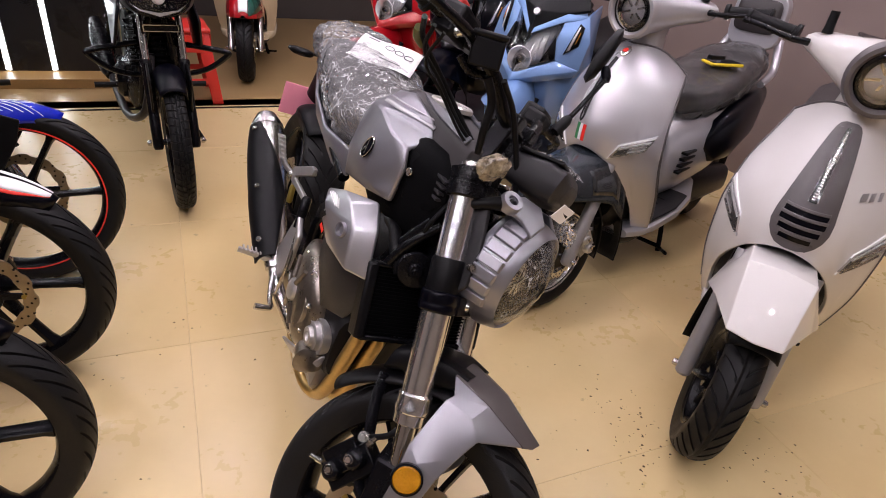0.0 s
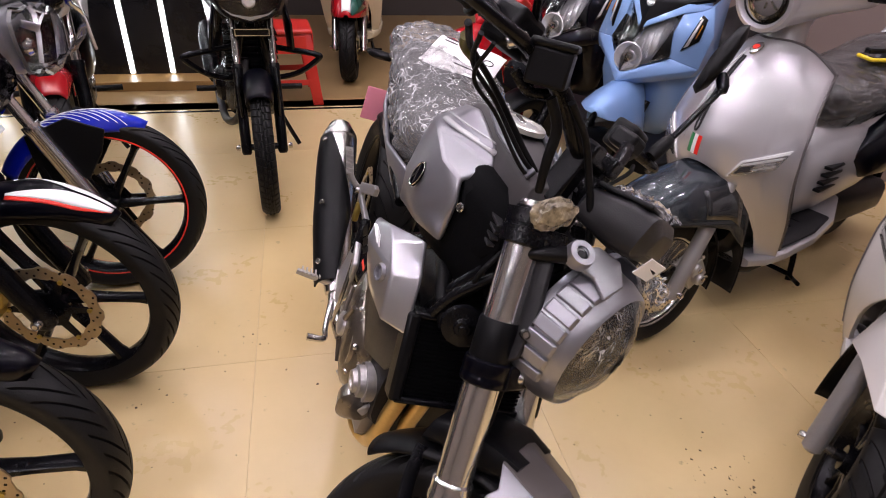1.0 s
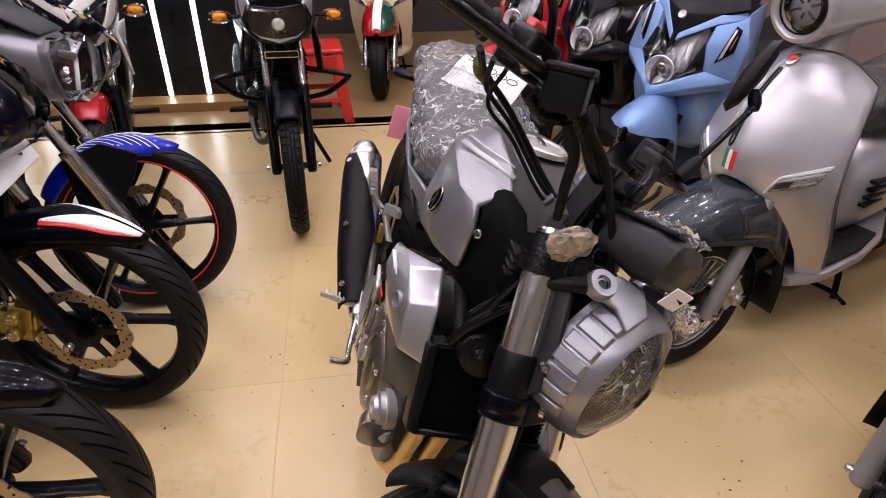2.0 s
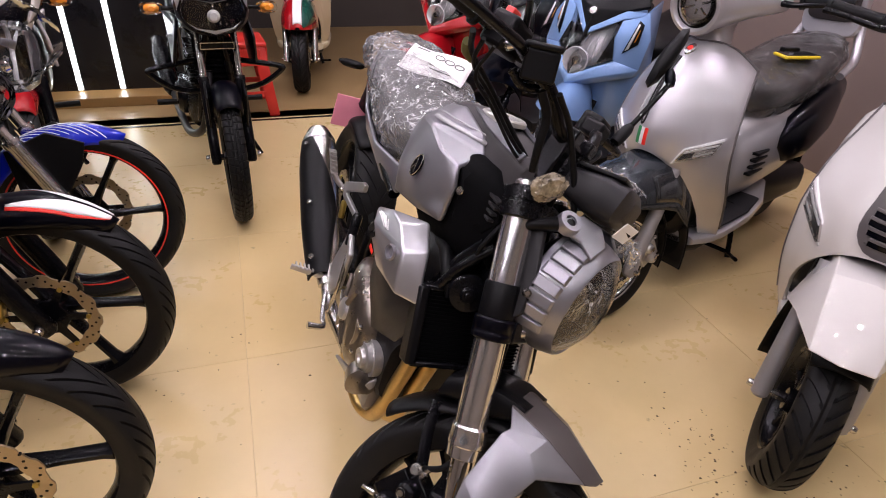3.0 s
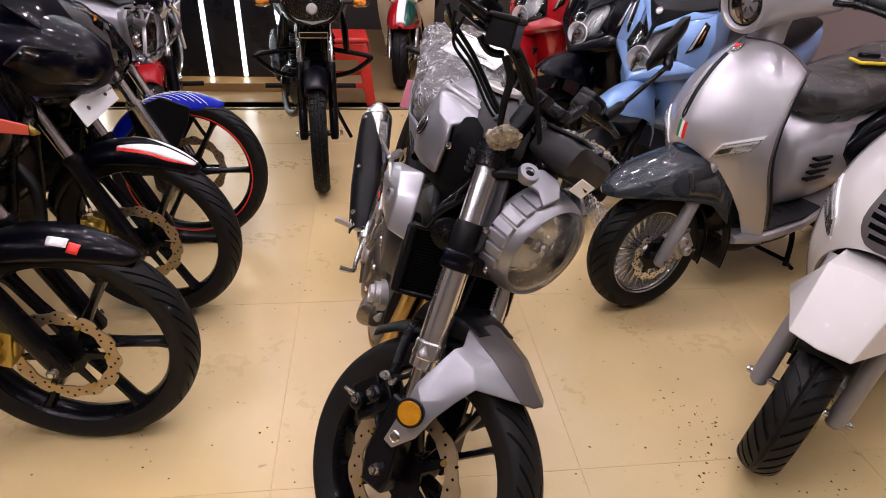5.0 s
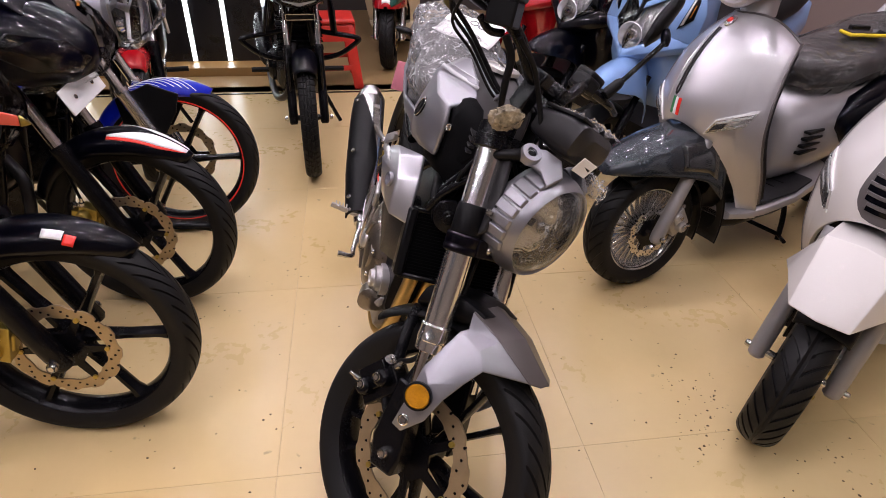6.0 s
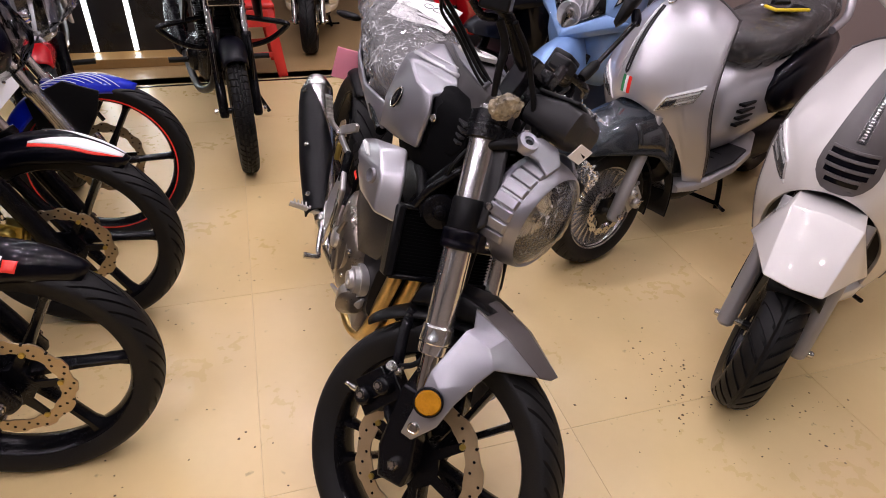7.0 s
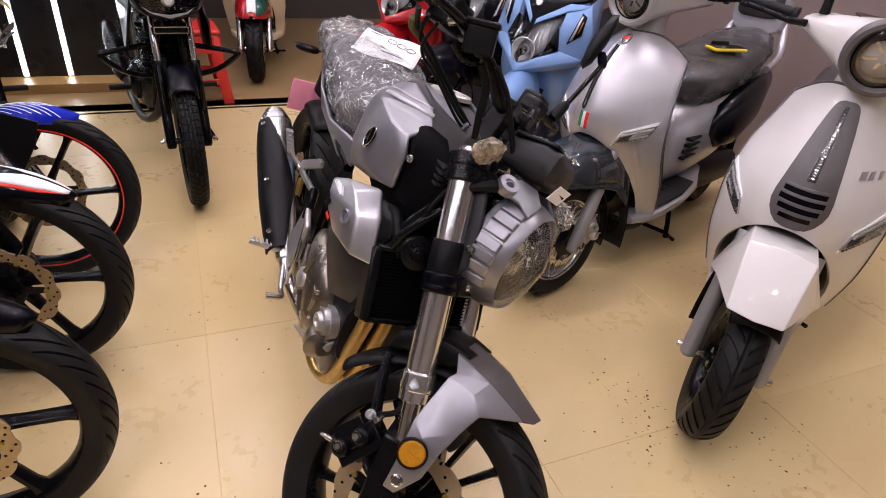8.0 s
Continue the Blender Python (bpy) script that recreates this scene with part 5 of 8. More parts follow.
    part("damper_reservoir", stepped((-0.942, -0.143, 0.515), (-0.928, -0.145, 0.465), ((0, 0.006), (0.05, 0.009), (0.9, 0.009), (1, 0.007)), 16), GOLD, bike, "small golden fluid reservoir", 40)
    # clutch side of the engine: cover with ribs, boss, water pump, hoses
    cl_ = part("clutch_cover", hull([(-0.640, -0.10, 0.43, 0.02, 0.06, 0.06), (-0.625, -0.12, 0.43, 0.030, 0.095, 0.095), (-0.55, -0.135, 0.425, 0.035, 0.115, 0.11), (-0.47, -0.135, 0.415, 0.033, 0.10, 0.10), (-0.425, -0.12, 0.40, 0.024, 0.06, 0.06), (-0.415, -0.11, 0.40, 0.012, 0.03, 0.03)], 26, 2.6), CASE_METAL, bike, "bronze-grey engine side cover under clear film", 40)
    for k in range(5):
        a = radians(60 + 60 * k)
        part("cover_rib", tube([(-0.54 + 0.03 * math.cos(a), -0.172, 0.425 + 0.03 * math.sin(a)), (-0.54 + 0.075 * math.cos(a), -0.166, 0.425 + 0.085 * math.sin(a))], [0.007, 0.005], 10, curve=False), CASE_METAL, cl_, "", 50)
    part("cover_boss", lathe([(0, 0.012), (0.02, 0.012), (0.026, 0.008), (0.028, 0.0)], 26), ALLOY, cl_, "", 35, facing((-0.54, -0.168, 0.425), (0, -1, 0.1)))
    for k in range(8):
        a = 2 * math.pi * k / 8 + 0.3
        part("cover_bolt", bolt(0.007, 0.008), STEEL, cl_, "", 35, facing((-0.535 + 0.098 * math.cos(a), -0.150, 0.42 + 0.098 * math.sin(a)), (0, -1, 0)))
    part("water_pump", hull([(-0.44, -0.10, 0.335, 0.02, 0.02, 0.02), (-0.425, -0.12, 0.335, 0.04, 0.038, 0.038), (-0.39, -0.125, 0.335, 0.04, 0.036, 0.036), (-0.375, -0.12, 0.335, 0.02, 0.02, 0.02)], 20, 2.4), CASE_METAL, bike, "cast water pump housing", 40)
    part("brake_rod", tube([(-0.70, -0.165, 0.30), (-0.66, -0.168, 0.40), (-0.69, -0.16, 0.50)], 0.005, 8), STEEL, bike, "", 60)
    part("brake_cylinder", stepped((-0.71, -0.158, 0.50), (-0.735, -0.15, 0.58), ((0, 0.011), (0.5, 0.013), (0.9, 0.013), (1, 0.009)), 14), BLACK_METAL, bike, "", 40)
    part("spring", stepped((-0.73, -0.155, 0.42), (-0.75, -0.15, 0.52), [(k / 20, 0.006 + 0.004 * (k % 2)) for k in range(21)], 12), STEEL, bike, "", 40)
    part("side_stand", tube([(-0.66, 0.12, 0.26), (-0.63, 0.19, 0.14), (-0.60, 0.27, 0.075)], [0.014, 0.012, 0.012], 10), BLACK_METAL, bike, "black side stand", 60)
    # rear wheel, swingarm, hugger
    rear = Matrix.Translation((-1.385, 0, 0.305))
    wheel(bike, rear, 0.305, 0.15, 0.222, name="rear_wheel", spokes=5, style="double", disc=0.12, seg=160, tyre_label="wide black rear tyre")
    for sgn in (-1, 1):
        part("swingarm", tube([(-0.72, sgn * 0.09, 0.40), (-0.95, sgn * 0.105, 0.37), (-1.40, sgn * 0.105, 0.305)], [0.032, 0.03, 0.022], 12, flat=0.7), BLACK_METAL, bike, "black swingarm", 60)
    part("hugger", arc_fender(0.325, 62, 130, 0.085, 0.04, 14, 0.8, 0.7), BLACK_PLASTIC, bike, "black rear tyre hugger", 40, rear, solid=0.004)
    part("plate_hanger", tube([(-1.32, 0, 0.84), (-1.48, 0, 0.74), (-1.60, 0, 0.60)], [0.03, 0.022, 0.018], 10, flat=2.2), BLACK_PLASTIC, bike, "black plate hanger", 60)
    part("pink_plate", box(-1.62, -0.03, 0.57, 0.004, 0.17, 0.12, None), PINK, bike, "pink card in place of a plate", 0, bevel=0.002)
    for sgn in (-1, 1):
        ind = part("indicator", join(tube([(-1.42, sgn * 0.02, 0.80), (-1.42, sgn * 0.09, 0.795)], 0.007, 8, curve=False), hull([(-1.45, sgn * 0.13, 0.79, 0.012, 0.006, 0.006), (-1.43, sgn * 0.13, 0.79, 0.045, 0.012, 0.012), (-1.41, sgn * 0.13, 0.79, 0.04, 0.012, 0.012), (-1.40, sgn * 0.13, 0.79, 0.012, 0.004, 0.004)], 16)), BLACK_PLASTIC, bike, "slim black turn signal", 40)
    # seat and tail
    DROP = Matrix.Translation((0, 0, -0.03))
    seat = part("seat", hull([(-0.60, 0, 0.835, 0.05, 0.03, 0.03), (-0.66, 0, 0.835, 0.09, 0.045, 0.04), (-0.80, 0, 0.825, 0.12, 0.045, 0.05), (-0.95, 0, 0.84, 0.125, 0.05, 0.05), (-1.02, 0, 0.875, 0.11, 0.05, 0.05), (-1.15, 0, 0.888, 0.115, 0.042, 0.05), (-1.27, 0, 0.898, 0.085, 0.032, 0.04), (-1.31, 0, 0.898, 0.03, 0.012, 0.012)], 24, 3), SEAT_VINYL, bike, "dark seat under a crinkled clear bag", 50, DROP)
    for sgn in (-1, 1):
        v = [(-0.62, sgn * 0.125, 0.80), (-0.78, sgn * 0.155, 0.79), (-0.98, sgn * 0.152, 0.815), (-1.20, sgn * 0.12, 0.875), (-1.40, sgn * 0.06, 0.90), (-1.36, sgn * 0.07, 0.87), (-1.15, sgn * 0.125, 0.825), (-0.92, sgn * 0.145, 0.765), (-0.70, sgn * 0.13, 0.725), (-0.60, sgn * 0.12, 0.74)]
        part("tail_panel", mesh(v, [(0, 1, 8, 9), (1, 2, 7, 8), (2, 3, 6, 7), (3, 4, 5, 6)]), GREY_PAINT, bike, "silver-grey tail side panel", 25, DROP, solid=0.01, bevel=0.004)
    # bag round the seat
    st = [(-0.57, 0.05, 0.03, 0.84), (-0.63, 0.11, 0.065, 0.845), (-0.75, 0.155, 0.075, 0.845), (-0.90, 0.165, 0.08, 0.86), (-1.02, 0.155, 0.078, 0.885), (-1.15, 0.155, 0.070, 0.90), (-1.28, 0.145, 0.062, 0.908), (-1.35, 0.11, 0.045, 0.905)]
    rings = []
    xs = spread(0, len(st) - 1, 60)
    for q in xs:
        x, a, b, z = (float(np.interp(q, range(len(st)), [s[i] for s in st])) for i in range(4))
        ring = []
        for k, (yy, zz) in enumerate(oval(72, a * 0.86, b, b * 1.1, 2.3)):
            p = Vector((x, yy, z + zz))
            n1 = noise.noise(p * 14) * 0.016 + abs(noise.noise(p * 34)) * 0.02 + abs(noise.noise(p * 75)) * 0.008
            ring.append(tuple(p + Vector((0, yy, zz)).normalized() * (n1 + 0.004)))
        rings.append(ring)
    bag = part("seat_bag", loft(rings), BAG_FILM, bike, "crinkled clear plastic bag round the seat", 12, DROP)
    PM = Matrix.Translation((-0.990, 0.010, 0.940)) @ pose(0, 0, 0, 8, 16, 0) @ pose(0, 0, 0, 0, 0, 63)
    rows = [[(x, y, 0.006 * math.sin(x * 30) + 0.004 * math.sin(y * 40)) for x in spread(-0.09, 0.09, 10)] for y in spread(-0.075, 0.075, 8)]
    lab = part("paper_label", sheet(rows), PAPER, bag, "white printed paper sheet in the bag", 60, PM, solid=0.001)
    print_bars([(-0.07, 0.05, 0.05), (-0.07, 0.036, 0.035), (-0.01, -0.05, 0.06)], 0.004, GREY_PLASTIC, lab, PM @ pose(0, 0, 0.009, -90))
    for k in range(3):
        rg = lathe([(0.0115, 0), (0.014, 0), (0.014, 0.001), (0.0115, 0.001)], 20, closed=True)
        rg.transform(PM @ Matrix.Translation((0.0 + 0.03 * k, 0.02 - 0.006 * k, 0.010)) @ pose(0, 0, 0, 90))
        part("print", rg, GREY_PLASTIC, lab, "", 0)
    return bike


def crumple_patch(sx, sy, h, seed):
    rows = []
    for j in range(15):
        y = sy * (j / 14 - 0.5)
        rows.append([(sx * (i / 14 - 0.5), y, h * (noise.noise((i * 0.45 + seed, j * 0.45, seed)) + 0.6 * noise.noise((i * 1.1, j * 1.1 + seed, 3))) - 0.5 * h * ((i / 7 - 1) ** 2 + (j / 7 - 1) ** 2)) for i in range(15)])
    return sheet(rows)


main_motorcycle()

# ---- scooters ----
def interp(z, table):
    return float(np.interp(z, [a for a, _ in table], [b for _, b in table]))


RETRO_MARK_W = ((0.17, 0.16), (0.21, 0.195), (0.30, 0.222), (0.45, 0.236), (0.62, 0.24), (0.74, 0.232), (0.80, 0.222), (0.85, 0.206), (0.89, 0.186), (0.92, 0.165), (0.94, 0.14))
# the two aprons: half width, front face and side sweep by height, and the top's line
APRON_SILVER = {"W": ((0.17, 0.1656), (0.30, 0.1923), (0.45, 0.2103), (0.62, 0.2149), (0.74, 0.197), (0.80, 0.1821), (0.85, 0.1664), (0.89, 0.1403), (0.94, 0.1037)),
                "X": ((0.17, -0.3618), (0.22, -0.308), (0.30, -0.247), (0.40, -0.1795), (0.50, -0.1181), (0.60, -0.0773), (0.68, -0.0785), (0.78, -0.1176), (0.86, -0.1785), (0.91, -0.247), (0.94, -0.2977)),
                "S": ((0.2, 0.11), (0.4, 0.15), (0.6, 0.155), (0.8, 0.1856), (0.94, 0.2458)), "e": 1.69, "top": (0.93, 0.0795, 3.0)}
APRON_WHITE = {"W": ((0.17, 0.150), (0.30, 0.182), (0.45, 0.203), (0.62, 0.2127), (0.74, 0.1939), (0.80, 0.1691), (0.85, 0.149), (0.89, 0.1367), (0.94, 0.1145)),
               "X": ((0.17, -0.3622), (0.22, -0.3167), (0.30, -0.2592), (0.40, -0.1854), (0.50, -0.1128), (0.60, -0.0798), (0.68, -0.0789), (0.78, -0.1233), (0.86, -0.1899), (0.91, -0.2478), (0.94, -0.2848)),
               "S": ((0.2, 0.12), (0.4, 0.16), (0.6, 0.2332), (0.8, 0.2602), (0.94, 0.2439)), "e": 1.97, "top": (0.949, 0.0773, 3.05)}
RETRO = {"apron": APRON_SILVER}


def smooth_interp(z, table):
    """Interpolates a table by a soft average over 5 cm of height."""
    return sum(interp(z + d, table) * k for d, k in ((-0.03, 0.15), (-0.015, 0.22), (0, 0.26), (0.015, 0.22), (0.03, 0.15)))


def retro_shield(z, s):
    """The front apron's outer face: z up, s from -1 to 1 across."""
    ap = RETRO["apron"]
    return (smooth_interp(z, ap["X"]) - smooth_interp(z, ap["S"]) * abs(s) ** ap["e"], s * smooth_interp(z, ap["W"]), z)


def shield_top(s):
    t0, drop, power = RETRO["apron"]["top"]
    return t0 - drop * abs(s) ** power


def shield_point(z, s, out=0.0):
    p = Vector(retro_shield(z, s))
    du = Vector(retro_shield(z, s + 0.02)) - Vector(retro_shield(z, s - 0.02))
    dv = Vector(retro_shield(z + 0.01, s)) - Vector(retro_shield(z - 0.01, s))
    n = du.cross(dv).normalized()
    if n.x < 0:
        n = -n
    return p + n * out, n


def shield_patch(corners, out, thick, n=8):
    """A raised patch on the apron between (z, s) corners: a closed block that follows its curve."""
    rows_o, rows_i = [], []
    (z0, s0), (z1, s1), (z2, s2), (z3, s3) = corners
    for i in range(n + 1):
        f = i / n
        ro, ri = [], []
        for j in range(n + 1):
            g = j / n
            z = (z0 * (1 - f) + z3 * f) * (1 - g) + (z1 * (1 - f) + z2 * f) * g
            s = (s0 * (1 - f) + s3 * f) * (1 - g) + (s1 * (1 - f) + s2 * f) * g
            s = max(-0.985, min(0.985, s * interp(z, RETRO_MARK_W) / interp(z, RETRO["apron"]["W"])))
            ro.append(shield_point(z, s, out)[0])
            ri.append(shield_point(z, s, out - thick)[0])
        rows_o.append(ro)
        rows_i.append(ri)
    bm = sheet(rows_o)
    join(bm, sheet(rows_i))
    edge = rows_o[0] + [r[-1] for r in rows_o[1:]] + list(reversed(rows_o[-1][:-1])) + [r[0] for r in reversed(rows_o[1:-1])]
    edge_i = rows_i[0] + [r[-1] for r in rows_i[1:]] + list(reversed(rows_i[-1][:-1])) + [r[0] for r in reversed(rows_i[1:-1])]
    join(bm, loft([edge, edge_i], caps=False))
    bmesh.ops.remove_doubles(bm, verts=bm.verts, dist=1e-5)
    return bm


FENDER_HIGH = [(0.170, 0.015, 0.470, 0.455), (0.155, 0.05, 0.505, 0.450), (0.11, 0.085, 0.555, 0.445), (0.05, 0.105, 0.595, 0.440), (-0.02, 0.118, 0.622, 0.435), (-0.09, 0.125, 0.640, 0.425), (-0.16, 0.128, 0.650, 0.395), (-0.24, 0.125, 0.65, 0.34)]
FENDER_LOW = [(0.208, 0.012, 0.474, 0.466), (0.190, 0.045, 0.500, 0.468), (0.145, 0.080, 0.532, 0.470), (0.08, 0.102, 0.558, 0.466), (0.01, 0.116, 0.576, 0.456), (-0.07, 0.126, 0.590, 0.440), (-0.15, 0.130, 0.600, 0.415), (-0.24, 0.128, 0.605, 0.33)]


def retro_scooter(m, label, paint, fender_paint, steer=0.0, kind="silver", leg_mat=None, seat_bag=False, group="scooters in the row", full=True):
    sc = thing("scooter", m, label, "scooter", group)
    axle = Vector((0, 0, 0.225))
    S = steered(axle, steer, 0.02)
    wheel(sc, S @ Matrix.Translation(axle), 0.225, 0.105, 0.148 if kind != "white" else 0.135, spokes=26 if kind == "silver" else 10, style="blade" if kind == "silver" else "single", rim_mat=RIM_SILVER if kind == "silver" else BLACK_METAL, disc_mat=STEEL if kind == "silver" else None, tread="scooter", disc=0.095, disc_side=1, seg=208, tyre_label="black scooter tyre with curved grooves", waves=12)
    leg_mat = leg_mat or FORK_GREY

    def at(s, y, f=0.0):
        return axle + FORK * s + FWD * f + Vector((0, y, 0))
    for y in (-0.095, 0.095):
        leg = part("fork_leg", stepped(at(-0.025, y), at(0.36, y), ((0, 0.012), (0.02, 0.021), (0.08, 0.0235), (0.7, 0.0225), (0.72, 0.017), (1, 0.017)), 24), leg_mat, sc, "grey painted telescopic fork leg", 35, S)
        sgn = 1 if y > 0 else -1
        b = bolt(0.010, 0.014)
        b.transform(facing(at(0, y + sgn * 0.022), (0, sgn, 0)))
        part("axle_nut", b, STEEL, leg, "", 35, S)
    caliper(sc, S @ Matrix.Translation((-0.075, 0.075, 0.265)) @ pose(0, 0, 0, 0, 30, 0), ALLOY, "cast brake caliper", 1)
    part("wheel_spindle", rod(at(0, -0.095), at(0, 0.095), 0.011), STEEL, sc, "", 35, S)
    # mudguard
    rows = []
    if kind == "white":
        GS = steered(axle, steer - 5, 0.02)
        pts = dict(F=(0.158, 0.065, 0.487), N2=(0.032, 0.114, 0.490), N=(-0.050, 0.140, 0.470), SR=(-0.200, 0.105, 0.505), RT=(-0.200, 0.076, 0.580), FT=(0.008, 0.080, 0.603))
        guard = mesh([pts["F"], pts["N2"], pts["N"], pts["SR"], pts["RT"], pts["FT"], (0.165, 0, 0.484), (0.014, 0, 0.614), (-0.200, 0, 0.590)], [(6, 0, 5, 7), (7, 5, 4, 8), (0, 1, 5), (1, 2, 5), (2, 3, 5), (3, 4, 5)], mirror=True)
        fend = part("front_mudguard", guard, fender_paint, sc, "glossy white front mudguard with flat facets", 38, GS, solid=0.006, bevel=0.012)
    else:
        st = FENDER_LOW if kind == "silver" else FENDER_HIGH
        for q in spread(0, len(st) - 1, 30):
            x, w, zt, zb = (float(np.interp(q, range(len(st)), [a[i] for a in st])) for i in range(4))
            rows.append([(x, w * math.copysign(abs(math.sin(s * math.pi / 2)) ** 0.9, s), zt - (zt - zb) * (1 - abs(math.cos(s * math.pi / 2)) ** 0.8)) for s in spread(-1, 1, 25)])
        fend = part("front_mudguard", sheet(rows), fender_paint, sc, "glossy charcoal front mudguard", 50, S, solid=0.006, bevel=0.002)
    part("inner_mudguard", arc_fender(0.255, 60, 200, 0.07, 0.03, 20, 0.9, 0.9), BLACK_PLASTIC, fend, "black inner mudguard", 50, S @ Matrix.Translation(axle), solid=0.005)
    if kind == "silver":
        for sgn in (-1, 1):
            rows = []
            for q in spread(4.6, 6.5, 8):
                x, w, zt, zb = (float(np.interp(q, range(len(FENDER_LOW)), [a[i] for a in FENDER_LOW])) for i in range(4))
                rows.append([(x, sgn * (w * math.sin(t * math.pi / 2) ** 0.9 + 0.001), zt - (zt - zb) * (1 - math.cos(t * math.pi / 2) ** 0.8) + 0.0008) for t in spread(0.52, 0.93, 7)])
            part("carbon_patch", sheet(rows), CARBON, fend, "carbon-look patch", 50, S, solid=0.0006)
    part("wheel_liner", arc_fender(0.30, 105, 199, 0.105, 0.02, 18, 1.0, 1.0), BLACK_PLASTIC, fend, "black wheel-arch liner", 50, S @ Matrix.Translation(axle + Vector((-0.02, 0, 0))), solid=0.005)
    # front apron with the wheel cut-out
    rows = []
    n, k = 34, 40
    for i in range(n + 1):
        v = i / n
        row = []
        for j in range(k + 1):
            s = -1 + 2 * j / k
            top = shield_top(s)
            low = 0.195 + 0.03 * abs(s) ** 2
            wide = 0.86 if kind == "white" else 0.74
            if abs(s) < wide:
                low = 0.208 + (0.415 if kind == "white" else 0.40) * math.sqrt(max(0.0, 1 - (s / wide) ** 2)) ** 0.8
            z = top + (low - top) * v
            row.append(retro_shield(z, s))
        rows.append(row)
    sh = part("front_apron", sheet(rows), paint, sc, "smooth rounded front apron", 60, solid=0.012, bevel=0.003)
    # inner face and wheel well
    rows = []
    for i in range(13):
        row = []
        for s in spread(-1, 1, 15):
            p = retro_shield(0.30 + (shield_top(s) - 0.33) * i / 12, s)
            row.append((p[0] - 0.045 - 0.09 * (1 - s * s), p[1] * 0.95, p[2]))
        rows.append(row)
    part("inner_panel", sheet(rows), GREY_PLASTIC, sh, "dark grey inner leg panel", 50, solid=0.01)
    part("wheel_well", hull([(-0.36, 0, 0.42, 0.115, 0.16, 0.20), (-0.24, 0, 0.46, 0.12, 0.16, 0.20), (-0.20, 0, 0.48, 0.115, 0.15, 0.17)], 18, 3), BLACK_PLASTIC, sh, "", 40)
    # rolled edge
    edge = [retro_shield(shield_top(s), s) for s in spread(1, -1, 25)]
    side_r = [retro_shield(z, 1) for z in spread(0.30, shield_top(1), 12)]
    side_l = [retro_shield(z, -1) for z in spread(shield_top(1), 0.30, 12)]
    part("edge_trim", tube([(p[0] - 0.006, p[1], p[2]) for p in side_r + edge + side_l], 0.0046, 8, 3), MID_PLASTIC if kind != "cream" else paint, sh, "grey edge moulding", 60)
    if kind == "silver":
        loop = [shield_point(z, -0.185 + 0.10 * (z - 0.70), 0.001)[0] for z in spread(0.885, 0.70, 8)] + [shield_point(0.688, -0.155, 0.001)[0]] + [shield_point(z, -0.125 + 0.14 * (z - 0.70), 0.001)[0] for z in spread(0.70, 0.885, 8)]
        part("crease_trim", tube(loop, 0.0032, 8, 4), GREY_PLASTIC, sh, "dark looped groove below the badge", 60)
        part("crease_trim", tube([shield_point(z, -0.145 + 0.12 * (z - 0.70), 0.001)[0] for z in spread(0.715, 0.885, 8)], 0.0022, 8), GREY_PLASTIC, sh, "", 60)
        part("crease_trim", tube([shield_point(z, -0.33 + 0.30 * (z - 0.65), 0.0005)[0] for z in spread(0.655, 0.90, 10)], 0.0035, 8), paint, sh, "", 60)
        p, nn = shield_point(0.905, -0.02, 0.002)
        bd = lathe([(0, 0.006), (0.012, 0.006), (0.018, 0.004), (0.019, 0), (0, 0)], 20)
        bd.transform(facing(p, nn) @ Matrix.Diagonal((0.8, 1, 1.25, 1)))
        badge = part("badge", bd, STEEL, sh, "small oval badge in red and black", 35)
        bd = lathe([(0, 0.008), (0.009, 0.008), (0.010, 0.006), (0, 0.006)], 14)
        bd.transform(facing(p, nn))
        part("badge_centre", bd, RED_STRIPE, badge, "", 35)
        for q, stick in enumerate((GREEN_STICKER, WHITE_STICKER, RED_STRIPE)):
            s0 = -0.16 + 0.055 * q
            part("flag_sticker", shield_patch(((0.625, s0), (0.625, s0 + 0.05), (0.68, s0 + 0.05), (0.68, s0)), 0.0018, 0.0015, 3), stick, sh, "stripe of a three-colour sticker", 0)
    for sgn in (-1, 1):
        if kind == "white":
            c = ((0.585, sgn * 0.52), (0.632, sgn * 0.58), (0.674, sgn * 0.84), (0.622, sgn * 0.80))
        else:
            c = ((0.590, sgn * 0.36), (0.632, sgn * 0.46), (0.662, sgn * 0.78), (0.622, sgn * 0.72))
        part("lamp_frame", shield_patch([((z - 0.625) * 1.28 + 0.625, (s - sgn * 0.57) * 1.10 + sgn * 0.57) for z, s in c], 0.004, 0.006), BOWL, sh, "thin bright frame of the corner lamp", 40)
        lm = part("corner_lamp", shield_patch(c, 0.007, 0.006), STEEL, sh, "clear corner lamp", 40)
        part("lamp_lens", shield_patch(c, 0.012, 0.004), LENS_FLUTED, lm, "fluted clear lens", 40)
        (za, sa), (zb, sb), (zc, sc_), (zd, sd) = c
        for g0, g1, f0, f1, mat in ((0.70, 0.86, 0.05, 0.95, BOWL), (0.16, 0.60, 0.08, 0.42, GREY_PLASTIC), (0.16, 0.28, 0.48, 0.95, BOWL)):
            quad = []
            for g, f in ((g0, f0), (g1, f0), (g1, f1), (g0, f1)):
                quad.append(((za + (zb - za) * g) * (1 - f) + (zd + (zc - zd) * g) * f, (sa + (sb - sa) * g) * (1 - f) + (sd + (sc_ - sd) * g) * f))
            part("lamp_facet", shield_patch(quad, 0.0095, 0.002, 3), mat, lm, "", 0)
